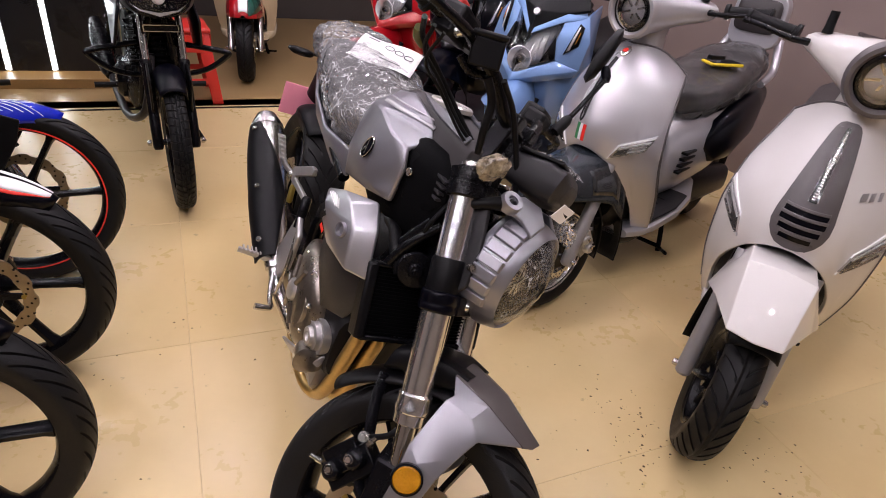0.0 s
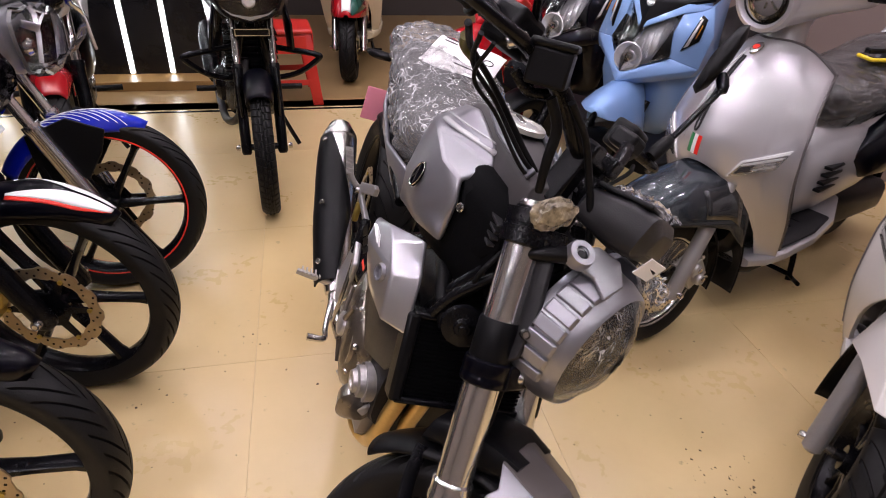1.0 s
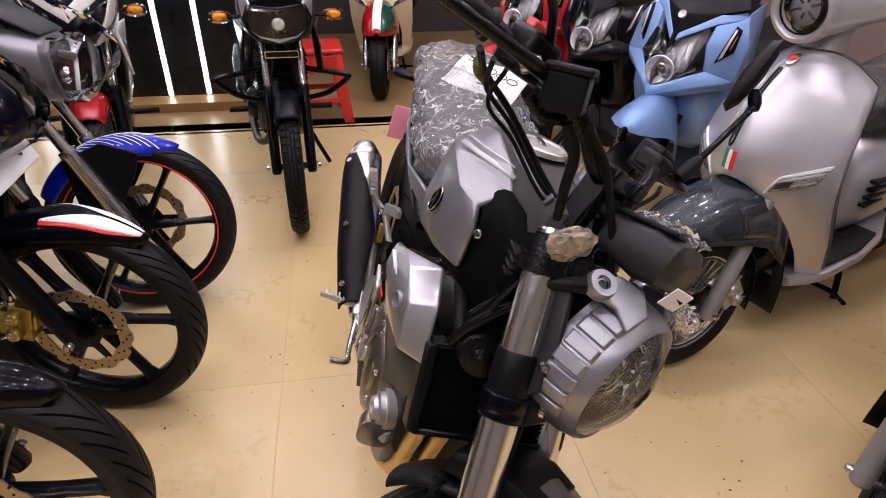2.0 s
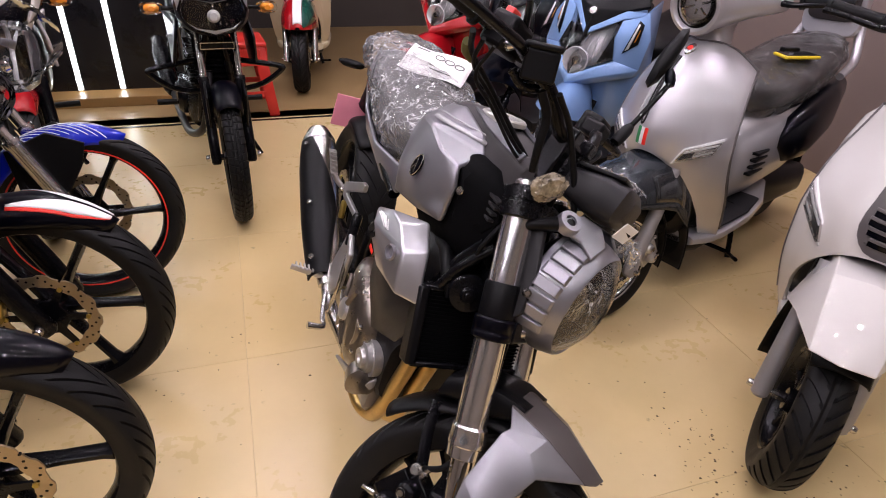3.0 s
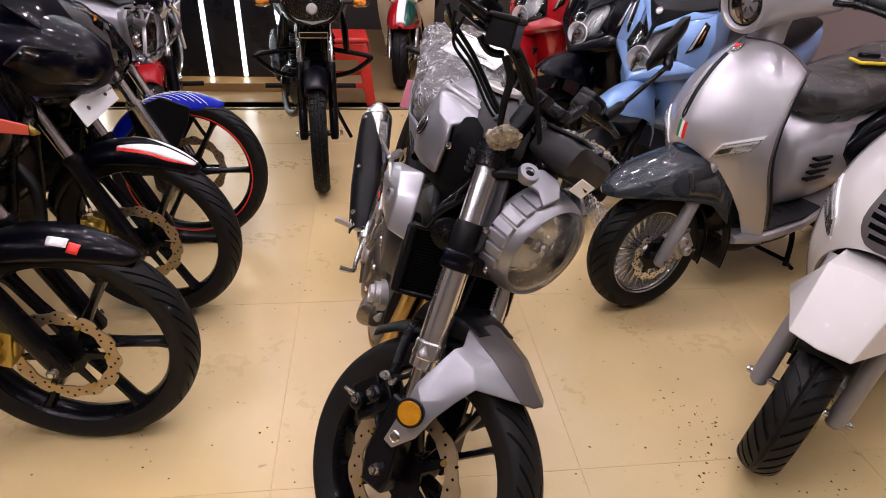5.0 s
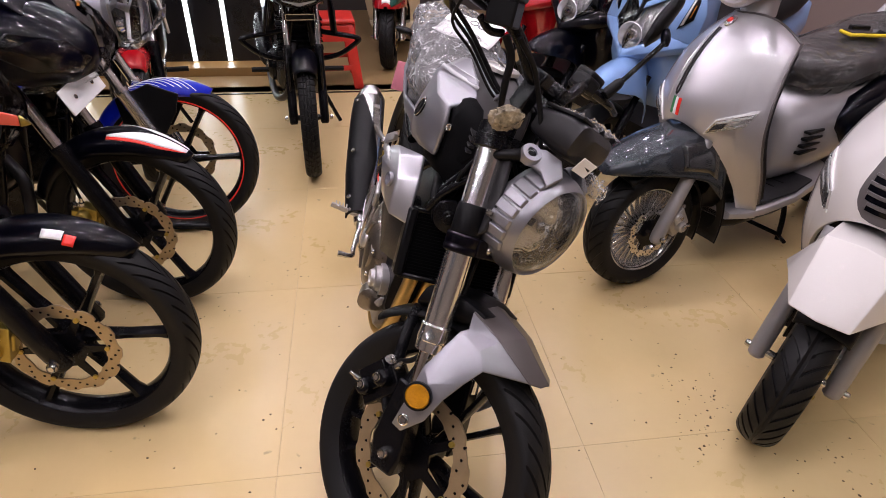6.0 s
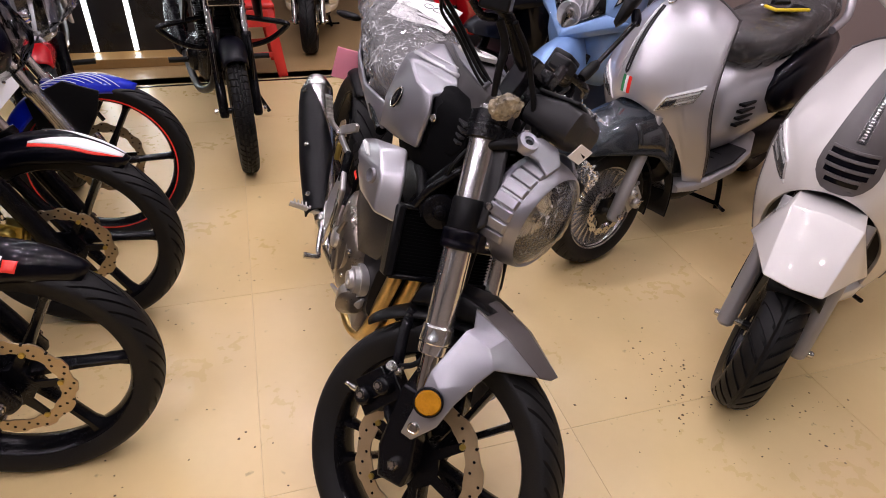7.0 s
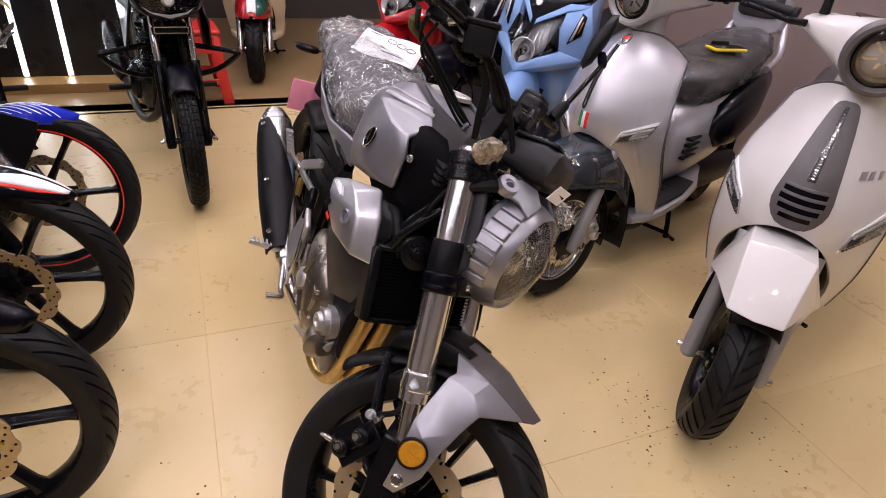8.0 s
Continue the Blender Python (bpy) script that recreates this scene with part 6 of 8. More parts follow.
    if kind == "white":
        outline = ((0.632, 0.06), (0.636, 0.14), (0.648, 0.20), (0.664, 0.245), (0.684, 0.27), (0.710, 0.268), (0.80, 0.215), (0.885, 0.165), (0.903, 0.145), (0.913, 0.115), (0.918, 0.06))
        block = None
        for (z0, s0), (z1, s1) in zip(outline, outline[1:]):
            piece = shield_patch(((z0, -s0), (z0, s0), (z1, s1), (z1, -s1)), 0.008, 0.010, 8)
            block = join(block, piece) if block else piece
        bmesh.ops.remove_doubles(block, verts=block.verts, dist=1e-4)
        gr = part("grille_panel", block, MID_PLASTIC, sh, "tapered grey-brown centre panel", 40)
        face = None
        for (z0, s0), (z1, s1) in zip(outline, outline[1:]):
            mid = lambda z: 0.775 + (z - 0.775) * 0.93
            piece = shield_patch(((mid(z0), -s0 * 0.80), (mid(z0), s0 * 0.80), (mid(z1), s1 * 0.80), (mid(z1), -s1 * 0.80)), 0.012, 0.006, 8)
            face = join(face, piece) if face else piece
        bmesh.ops.remove_doubles(face, verts=face.verts, dist=1e-4)
        part("panel_face", face, MID_PLASTIC, gr, "", 40)
        for q in range(4):
            z, hi = 0.656 + 0.0195 * q, (0.135, 0.175, 0.195, 0.185)[q]
            part("slot", shield_patch(((z, -hi), (z, hi), (z + 0.0115, hi), (z + 0.0115, -hi)), 0.0145, 0.004, 6), BLACK_GLOSS, gr, "dark horizontal slot", 40)
            part("slat", shield_patch(((z + 0.0115, -hi), (z + 0.0115, hi), (z + 0.0185, hi), (z + 0.0185, -hi)), 0.0185, 0.008, 6), MID_PLASTIC, gr, "", 40, bevel=0.002)
        part("light_bar_back", shield_patch(((0.748, -0.036), (0.748, 0.036), (0.902, 0.019), (0.902, -0.019)), 0.0145, 0.004, 6), BLACK_GLOSS, gr, "", 40)
        for q in range(24):
            z = 0.754 + 0.006 * q
            hw = 0.014 - 0.007 * q / 23
            part("light_facet", shield_patch(((z, -hw), (z, hw), (z + 0.0026, hw), (z + 0.0026, -hw)), 0.0165, 0.002, 2), STEEL, gr, "", 0)
        part("light_bar", shield_patch(((0.749, -0.040), (0.749, 0.040), (0.900, 0.020), (0.900, -0.020)), 0.021, 0.003, 6), LENS_FLUTED, gr, "clear upright light bar", 40)
        for q, ln in enumerate((0.055, 0.04, 0.03)):
            s0 = 0.40 + 0.085 * q
            part("lettering", shield_patch(((0.765 - 0.002 * q, s0), (0.765 - 0.002 * q, s0 + ln), (0.783 - 0.002 * q, s0 + ln), (0.783 - 0.002 * q, s0)), 0.003, 0.002, 3), FORK_GREY, sh, "grey raised lettering", 0)
    # floor, side rails, tunnel
    slim = 0.74 if kind == "white" else 0.88
    fl = part("floorboard", hull([(x, 0, z, w * slim, up, dn * (0.55 if kind == "silver" else 1)) for x, z, w, up, dn in ((-0.30, 0.250, 0.17, 0.022, 0.04), (-0.36, 0.252, 0.205, 0.022, 0.05), (-0.44, 0.257, 0.226, 0.024, 0.055), (-0.62, 0.265, 0.236, 0.024, 0.06), (-0.78, 0.275, 0.215, 0.03, 0.06), (-0.92, 0.30, 0.15, 0.03, 0.05))], 24, 3.5), paint, sc, "", 35)
    part("belly_pan", hull([(x, 0, 0.235, w * slim, 0.02, 0.075) for x, w in ((-0.30, 0.12), (-0.38, 0.17), (-0.60, 0.19), (-0.82, 0.16), (-0.92, 0.10))], 20, 3), BLACK_PLASTIC, fl, "black belly pan", 40)
    part("floor_mat", hull([(-0.33, 0, 0.285, 0.11 * slim, 0.008, 0.006), (-0.43, 0, 0.287, 0.208 * slim, 0.008, 0.006), (-0.62, 0, 0.289, 0.222 * slim, 0.008, 0.006), (-0.76, 0, 0.296, 0.20 * slim, 0.008, 0.006)], 20, 6), GREY_PLASTIC, fl, "dark grey ribbed floor mat", 35)
    for q in range(6):
        part("mat_rib", box(-0.40 - 0.06 * q, 0, 0.297, 0.008, 0.26, 0.004), BLACK_PLASTIC, fl, "", 0, bevel=0.001)
    # rear body, pods, seat
    body = part("rear_body", hull([(-0.56, 0, 0.44, 0.09, 0.15, 0.15), (-0.60, 0, 0.45, 0.125, 0.18, 0.17), (-0.72, 0, 0.46, 0.152, 0.20, 0.18), (-0.90, 0, 0.49, 0.185, 0.18, 0.17), (-1.15, 0, 0.54, 0.19, 0.15, 0.16), (-1.40, 0, 0.60, 0.15, 0.10, 0.12), (-1.55, 0, 0.64, 0.08, 0.05, 0.06)], 26, 2.6), paint, sc, "rounded rear body", 60)
    for sgn in (-1, 1):
        pod = hull([(-0.80, sgn * 0.16, 0.52, 0.01, 0.02, 0.02), (-0.86, sgn * 0.17, 0.525, 0.045, 0.09, 0.09), (-1.0, sgn * 0.175, 0.54, 0.055, 0.115, 0.12), (-1.2, sgn * 0.165, 0.58, 0.055, 0.10, 0.115), (-1.38, sgn * 0.14, 0.63, 0.04, 0.06, 0.07), (-1.44, sgn * 0.12, 0.65, 0.01, 0.01, 0.01)], 22, 2.4)
        part("side_pod", pod, BLACK_GLOSS if kind != "white" else paint, body, "glossy dark side pod" if kind != "white" else "", 60)
        for q in range(4):
            part("body_slot", box(-0.70, sgn * (0.140 + 0.002 * q), 0.425 + 0.026 * q, 0.13 - 0.012 * q, 0.03, 0.011), BLACK_PLASTIC, body, "", 35, pose(0, 0, 0, 0, 0, 0), bevel=0.003)
    seat_ob = part("seat", hull([(-0.64, 0, 0.70, 0.05, 0.03, 0.04), (-0.69, 0, 0.70, 0.12, 0.06, 0.07), (-0.85, 0, 0.705, 0.155, 0.07, 0.08), (-1.05, 0, 0.72, 0.16, 0.075, 0.07), (-1.30, 0, 0.765, 0.145, 0.065, 0.06), (-1.46, 0, 0.79, 0.09, 0.04, 0.04), (-1.50, 0, 0.79, 0.03, 0.01, 0.01)], 26, 2.7), SEAT_VINYL, sc, "dark brown seat", 60)
    if seat_bag:
        rings = []
        st = [(-0.62, 0.05, 0.03, 0.05, 0.70), (-0.68, 0.13, 0.067, 0.10, 0.70), (-0.85, 0.165, 0.077, 0.10, 0.705), (-1.05, 0.17, 0.082, 0.095, 0.72), (-1.30, 0.155, 0.072, 0.08, 0.765), (-1.47, 0.095, 0.045, 0.05, 0.79), (-1.53, 0.04, 0.02, 0.02, 0.79)]
        for q in spread(0, len(st) - 1, 80):
            x, a, b, c, z = (float(np.interp(q, range(len(st)), [s[i] for s in st])) for i in range(5))
            ring = []
            for yy, zz in oval(60, a, b, c, 2.5):
                p = Vector((x, yy, z + zz))
                low = 1.0 if zz < 0.02 else 0.35
                nn = (noise.noise(Vector((p.x * 48, p.y * 7, p.z * 7))) * 0.012 + abs(noise.noise(p * 45)) * 0.009) * low + 0.003
                ring.append(tuple(p + Vector((0, yy, zz)).normalized() * nn))
            rings.append(ring)
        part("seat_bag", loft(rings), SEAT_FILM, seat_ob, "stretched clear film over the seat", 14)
    if kind == "silver":
        br = part("backrest", hull([(-1.56, 0, 0.94, 0.11, 0.11, 0.11), (-1.52, 0, 0.94, 0.125, 0.13, 0.13), (-1.48, 0, 0.94, 0.12, 0.12, 0.12)], 24, 4), SCOOTER_SILVER, sc, "silver passenger backrest with a dark pad", 40, pose(-0.0, 0, 0.0), bevel=0.004)
        part("backrest_pad", hull([(-1.485, 0, 0.96, 0.095, 0.07, 0.07), (-1.47, 0, 0.96, 0.10, 0.075, 0.075), (-1.462, 0, 0.96, 0.09, 0.065, 0.065)], 20, 5), SEAT_VINYL, br, "dark padded cushion", 40)
        for sgn in (-1, 1):
            part("grab_rail", tube([(-1.30, sgn * 0.16, 0.70), (-1.46, sgn * 0.15, 0.74), (-1.55, sgn * 0.11, 0.86)], [0.016, 0.018, 0.02], 12), SCOOTER_SILVER, br, "silver grab rail", 60)
    part("rear_mudguard", arc_fender(0.27, 95, 190, 0.08, 0.04, 14, 0.9, 0.9), BLACK_PLASTIC, sc, "", 40, Matrix.Translation((-1.27, 0, 0.225)), solid=0.005)
    wheel(sc, Matrix.Translation((-1.27, 0, 0.225)), 0.225, 0.11, 0.14, name="rear_wheel", spokes=6, tread="scooter", seg=120)
    part("engine", join(hull([(-0.85, 0.02, 0.26, 0.07, 0.08, 0.07), (-1.0, 0.06, 0.26, 0.09, 0.09, 0.09), (-1.30, 0.11, 0.235, 0.05, 0.07, 0.07)], 18, 3)), DARK_METAL, sc, "dark engine casing", 40)
    for sgn in (-1, 1):
        st_ = part("centre_stand", tube([(-0.80, sgn * 0.06, 0.22), (-0.79, sgn * 0.10, 0.11), (-0.75, sgn * 0.13, 0.008)], 0.011, 10), BLACK_METAL, sc, "black tubular centre stand leg", 60)
    part("stand_foot", tube([(-0.755, -0.13, 0.03), (-0.755, 0.13, 0.03)], 0.009, 10, curve=False), BLACK_METAL, sc, "", 60)
    part("stand_foot", tube([(-0.755, 0.12, 0.03), (-0.70, 0.17, 0.045), (-0.68, 0.19, 0.05)], 0.008, 10), BLACK_METAL, sc, "", 60)
    # headset
    S = S @ Matrix.Translation((-0.105, 0, 0.015))
    head = part("headset", hull([(-0.40, 0, 1.02, 0.06, 0.03, 0.05), (-0.34, 0, 1.03, 0.19, 0.045, 0.05), (-0.27, 0, 1.03, 0.16, 0.055, 0.06), (-0.20, 0, 1.025, 0.105, 0.075, 0.08), (-0.15, 0, 1.02, 0.09, 0.082, 0.082)], 28, 2.3), paint, sc, "rounded handlebar cover", 60, S)
    HLM = S @ Matrix.Translation((-0.14, 0, 1.02)) @ pose(0, 0, 0, 0, 6, 0) @ pose(0, 0, 0, 0, 0, -90)
    hl = part("headlamp_rim", lathe([(0.066, -0.02), (0.090, -0.02), (0.092, 0.0), (0.086, 0.014), (0.076, 0.016), (0.068, 0.006)], 40, closed=True), paint if kind == "silver" else MID_PLASTIC, head, "round headlamp rim", 40, HLM)
    part("headlamp", lathe([(0, -0.018), (0.02, -0.02), (0.045, -0.012), (0.066, 0.004), (0.070, 0.002), (0.066, -0.02)], 36), BLACK_GLOSS, head, "dark round headlamp bowl", 40, HLM)
    ring2 = lathe([(0.046, 0.0), (0.056, 0.002), (0.058, -0.002), (0.048, -0.006)], 36, closed=True)
    for q in range(6):
        arm = box(0.03, -0.010, 0, 0.034, 0.006, 0.007)
        arm.transform(pose(0, 0, 0, 0, 60 * q + 15, 0))
        join(ring2, arm)
    part("lamp_ring", ring2, STEEL, head, "bright ring inside the lamp", 40, HLM)
    part("headlamp_lens", lathe([(0, 0.020), (0.03, 0.018), (0.055, 0.010), (0.068, 0.004), (0.066, 0.001), (0, 0.016)], 36), CLEAR, head, "clear dome lens", 60, HLM)
    part("steering_stem", hull([(-0.26, 0, 0.90, 0.06, 0.05, 0.05), (-0.27, 0, 0.94, 0.055, 0.05, 0.05), (-0.28, 0, 1.0, 0.07, 0.05, 0.05)], 18, 2.2, "z"), paint, head, "", 60, S)
    part("front_badge_bar", box(-0.30, 0, 1.078, 0.09, 0.16, 0.008), BLACK_GLOSS, head, "dark gloss instrument panel", 35, S, bevel=0.003)
    for sgn in (-1, 1):
        part("grip", stepped((-0.355, sgn * 0.205, 1.035), (-0.385, sgn * 0.345, 1.04), ((0, 0.024), (0.08, 0.024), (0.1, 0.0175), (0.3, 0.0165), (0.5, 0.018), (0.7, 0.0165), (0.93, 0.018), (0.94, 0.021), (1, 0.019))), GRIP_RUBBER, head, "black rubber grip", 40, S)
        part("lever", tube([(-0.30, sgn * 0.18, 1.03), (-0.285, sgn * 0.23, 1.03), (-0.31, sgn * 0.30, 1.035), (-0.33, sgn * 0.35, 1.035)], [0.010, 0.008, 0.007, 0.008], 10), BLACK_METAL, head, "black brake lever", 60, S)
        part("mirror_mount", stepped((-0.31, sgn * 0.15, 1.06), (-0.315, sgn * 0.155, 1.115), ((0, 0.014), (0.3, 0.012), (1, 0.011)), 12), GRIP_RUBBER, head, "black rubber mirror mount", 40, S)
    return sc


def sport_scooter(m, label, paint, dark=None, lamp_film=False, steer=0.0, group="scooters in the row"):
    """An angular scooter with lamps in its pointed front apron."""
    dark = dark or BLACK_PLASTIC
    sc = thing("scooter", m, label, "scooter", group)
    axle = Vector((0, 0, 0.22))
    S = steered(axle, steer, 0.02)
    wheel(sc, S @ Matrix.Translation(axle), 0.22, 0.095, 0.155, spokes=5, rim_mat=BLACK_METAL, tread="scooter", disc=0.095, seg=160, waves=8)
    for y in (-0.08, 0.08):
        part("fork_leg", stepped(axle + Vector((0, y, 0)), axle + FORK * 0.4 + Vector((0, y, 0)), ((0, 0.02), (0.6, 0.021), (0.62, 0.015), (1, 0.015))), BLACK_METAL, sc, "", 40, S)
    caliper(sc, S @ Matrix.Translation((-0.06, -0.075, 0.27)), RED_PAINT, "red brake caliper")
    rows = []
    st = [(0.130, 0.014, 0.590, 0.575), (0.115, 0.048, 0.604, 0.572), (0.06, 0.088, 0.630, 0.562), (-0.02, 0.112, 0.648, 0.545), (-0.09, 0.126, 0.658, 0.51), (-0.16, 0.13, 0.662, 0.44), (-0.20, 0.125, 0.660, 0.36)]
    for q in spread(0, len(st) - 1, 26):
        x, w, zt, zb = (float(np.interp(q, range(len(st)), [a[i] for a in st])) for i in range(4))
        rows.append([(x, w * s, zt - (zt - zb) * (abs(s) ** 2.0 if abs(s) < 0.7 else 0.49 + 1.7 * (abs(s) - 0.7))) for s in spread(-1, 1, 21)])
    part("front_mudguard", sheet(rows), paint, sc, "pointed painted mudguard", 30, S, solid=0.005, bevel=0.003)
    part("inner_mudguard", arc_fender(0.245, 50, 190, 0.062, 0.03, 16, 0.9, 0.9), BLACK_PLASTIC, sc, "black inner mudguard", 50, S @ Matrix.Translation(axle), solid=0.004)
    ap = part("front_apron", hull([(-0.36, 0, 0.40, 0.10, 0.05, 0.03), (-0.30, 0, 0.48, 0.17, 0.07, 0.06), (-0.28, 0, 0.60, 0.20, 0.09, 0.05), (-0.28, 0, 0.70, 0.205, 0.115, 0.05), (-0.31, 0, 0.80, 0.185, 0.105, 0.05), (-0.355, 0, 0.90, 0.14, 0.08, 0.05), (-0.39, 0, 0.98, 0.08, 0.06, 0.05), (-0.42, 0, 1.03, 0.04, 0.03, 0.03)], 28, 2.0, "z"), paint, sc, "angular painted front apron", 32)
    part("nose_panel", mesh([(-0.094, 0.0, 0.792), (-0.128, 0.014, 0.856), (-0.205, 0.106, 0.943), (-0.254, 0.178, 0.972), (-0.34, 0.10, 1.05), (-0.34, 0.0, 1.06), (-0.150, 0.0, 0.930)], [(0, 1, 6), (1, 2, 6), (2, 3, 4, 5, 6)], mirror=True), dark, ap, "black nose panel with a round badge", 30, solid=0.014, bevel=0.003)
    part("chin", mesh([(-0.048, 0.0, 0.648), (-0.205, 0.224, 0.743), (-0.160, 0.132, 0.762), (-0.064, 0.02, 0.690), (-0.060, 0.0, 0.686), (-0.10, 0.0, 0.620), (-0.195, 0.205, 0.708)], [(0, 1, 2, 3, 4), (0, 5, 6, 1)], mirror=True), paint, ap, "painted chin under the lamps", 30, solid=0.012, bevel=0.004)
    b = lathe([(0, 0.006), (0.014, 0.006), (0.016, 0.003), (0.016, 0), (0, 0)], 20)
    b.transform(facing((-0.140, 0, 0.925), (1, 0, 0.6)))
    part("badge", b, STEEL, ap, "small round metal badge", 40)
    bowl = lathe([(0.0, -0.026), (0.016, -0.026), (0.018, -0.010), (0.022, -0.012), (0.036, -0.004), (0.050, 0.012), (0.053, 0.010)], 32)
    bowl.transform(facing((-0.090, 0.004, 0.738), (1, 0.25, 0.1)))
    lamp = part("headlamp", bowl, LAMP_MIRROR, ap, "bright faceted headlamp bowl", 40)
    part("bulb_cap", lathe([(0, 0.016), (0.014, 0.013), (0.018, 0.004), (0.018, -0.012)], 20), CHROME, lamp, "", 40, facing((-0.092, 0.004, 0.738), (1, 0.25, 0.1)))
    for sgn in (-1, 1):
        lens = [(-0.062, 0.0, 0.686), (-0.092, 0.0, 0.790), (-0.120, sgn * 0.010, 0.846), (-0.198, sgn * 0.108, 0.915), (-0.165, sgn * 0.098, 0.825), (-0.150, sgn * 0.126, 0.765)]
        fc = [(0, 1, 5), (1, 4, 5), (1, 2, 4), (2, 3, 4)]
        part("lamp_back", mesh([(x - 0.030, y, z) for x, y, z in lens], fc), LAMP_MIRROR, lamp, "faceted bright lamp back", 15, solid=0.006)
        for k in range(4):
            f = 0.25 + 0.18 * k
            q0, q1 = Vector(lens[1]).lerp(Vector(lens[3]), f), Vector(lens[0]).lerp(Vector(lens[5]), f)
            part("lamp_facet", tube([q0 + Vector((-0.022, 0, 0)), q0.lerp(q1, 0.45) + Vector((-0.014, 0, 0)), q0.lerp(q1, 0.8) + Vector((-0.022, 0, 0))], [0.004, 0.006, 0.004], 6, flat=0.5), LAMP_MIRROR, lamp, "", 15)
        part("lamp_lens", mesh([(x + 0.002, y, z) for x, y, z in lens], fc), CLEAR, lamp, "clear lens", 20, solid=0.003)
        part("lamp_divider", mesh([(-0.128, sgn * 0.078, 0.742), (-0.158, sgn * 0.128, 0.768), (-0.172, sgn * 0.102, 0.856)], [(0, 1, 2)]), BLACK_PLASTIC, ap, "", 25, Matrix.Translation((0.006, 0, 0)), solid=0.010, bevel=0.002)
        part("brow", mesh([(-0.116, sgn * 0.010, 0.842), (-0.128, sgn * 0.012, 0.866), (-0.206, sgn * 0.109, 0.944), (-0.256, sgn * 0.180, 0.950), (-0.228, sgn * 0.164, 0.932), (-0.192, sgn * 0.108, 0.910)], [(0, 1, 2, 5), (2, 3, 4, 5)]), paint, ap, "painted brow over the lamp", 25, solid=0.010, bevel=0.003)
        part("lamp_cheek", mesh([(-0.190, sgn * 0.110, 0.908), (-0.228, sgn * 0.164, 0.932), (-0.256, sgn * 0.180, 0.950), (-0.238, sgn * 0.222, 0.860), (-0.207, sgn * 0.225, 0.745), (-0.158, sgn * 0.128, 0.760), (-0.170, sgn * 0.104, 0.840)], [(0, 1, 2, 3), (0, 3, 4, 5, 6)]), paint, ap, "", 25, solid=0.010, bevel=0.003)
        part("side_skin", mesh([(-0.258, sgn * 0.180, 0.950), (-0.240, sgn * 0.222, 0.860), (-0.209, sgn * 0.225, 0.745), (-0.20, sgn * 0.205, 0.708), (-0.42, sgn * 0.185, 0.68), (-0.45, sgn * 0.14, 0.97)], [(0, 1, 4, 5), (1, 2, 3, 4)]), paint, ap, "", 25, solid=0.010, bevel=0.003)
        part("side_slot", mesh([(-0.182, sgn * 0.146, 0.793), (-0.228, sgn * 0.163, 0.920), (-0.236, sgn * 0.183, 0.908), (-0.217, sgn * 0.187, 0.836)], [(0, 1, 2, 3)]), dark, ap, "dark slot with a white and an amber strip", 25, Matrix.Translation((0.010, sgn * 0.004, 0)), solid=0.006)
        part("white_strip", mesh([(-0.187, sgn * 0.153, 0.808), (-0.224, sgn * 0.165, 0.910), (-0.227, sgn * 0.170, 0.908), (-0.196, sgn * 0.162, 0.816)], [(0, 1, 2, 3)]), WHITE_STICKER, ap, "", 25, Matrix.Translation((0.015, sgn * 0.006, 0)), solid=0.003)
        part("amber_strip", mesh([(-0.207, sgn * 0.173, 0.842), (-0.226, sgn * 0.175, 0.890), (-0.227, sgn * 0.177, 0.888), (-0.210, sgn * 0.1765, 0.846)], [(0, 1, 2, 3)]), AMBER_LENS, ap, "", 25, Matrix.Translation((0.015, sgn * 0.006, 0)), solid=0.003)
    if lamp_film:
        rows = []
        for i in range(16):
            z = 0.64 + 0.30 * i / 15
            rows.append([(-0.055 - 0.55 * (y + 0.05) ** 2 * 6 - 2.2 * max(0, z - 0.74) ** 2 - 1.0 * (z - 0.74) ** 2 + 0.014 * noise.noise((y * 25, z * 25, 1)), y, z) for y in spread(-0.22, 0.05, 16)])
        part("film", sheet(rows), FILM_THIN, ap, "loose clear film over the lamp", 20)
    part("floorboard", hull([(-0.34, 0, 0.25, 0.12, 0.03, 0.05), (-0.5, 0, 0.26, 0.2, 0.03, 0.05), (-0.75, 0, 0.27, 0.19, 0.03, 0.05)], 18, 4), dark, sc, "", 40)
    part("rear_body", hull([(-0.66, 0, 0.48, 0.11, 0.19, 0.17), (-0.85, 0, 0.52, 0.17, 0.17, 0.17), (-1.15, 0, 0.58, 0.17, 0.13, 0.13), (-1.45, 0, 0.66, 0.12, 0.08, 0.09), (-1.6, 0, 0.72, 0.05, 0.03, 0.03)], 22, 2.5), paint, sc, "tapered rear body", 40)
    part("seat", hull([(-0.64, 0, 0.70, 0.05, 0.03, 0.04), (-0.70, 0, 0.70, 0.12, 0.055, 0.06), (-0.95, 0, 0.71, 0.15, 0.06, 0.06), (-1.25, 0, 0.77, 0.14, 0.06, 0.05), (-1.45, 0, 0.79, 0.09, 0.03, 0.03)], 22, 2.7), BLACK_PLASTIC, sc, "black seat", 50)
    wheel(sc, Matrix.Translation((-1.25, 0, 0.22)), 0.22, 0.1, 0.145, name="rear_wheel", spokes=5, tread="scooter", seg=100)
    part("engine", hull([(-0.85, 0.02, 0.26, 0.07, 0.08, 0.07), (-1.0, 0.06, 0.26, 0.09, 0.09, 0.09), (-1.30, 0.11, 0.235, 0.05, 0.07, 0.07)], 18, 3), DARK_METAL, sc, "", 40)
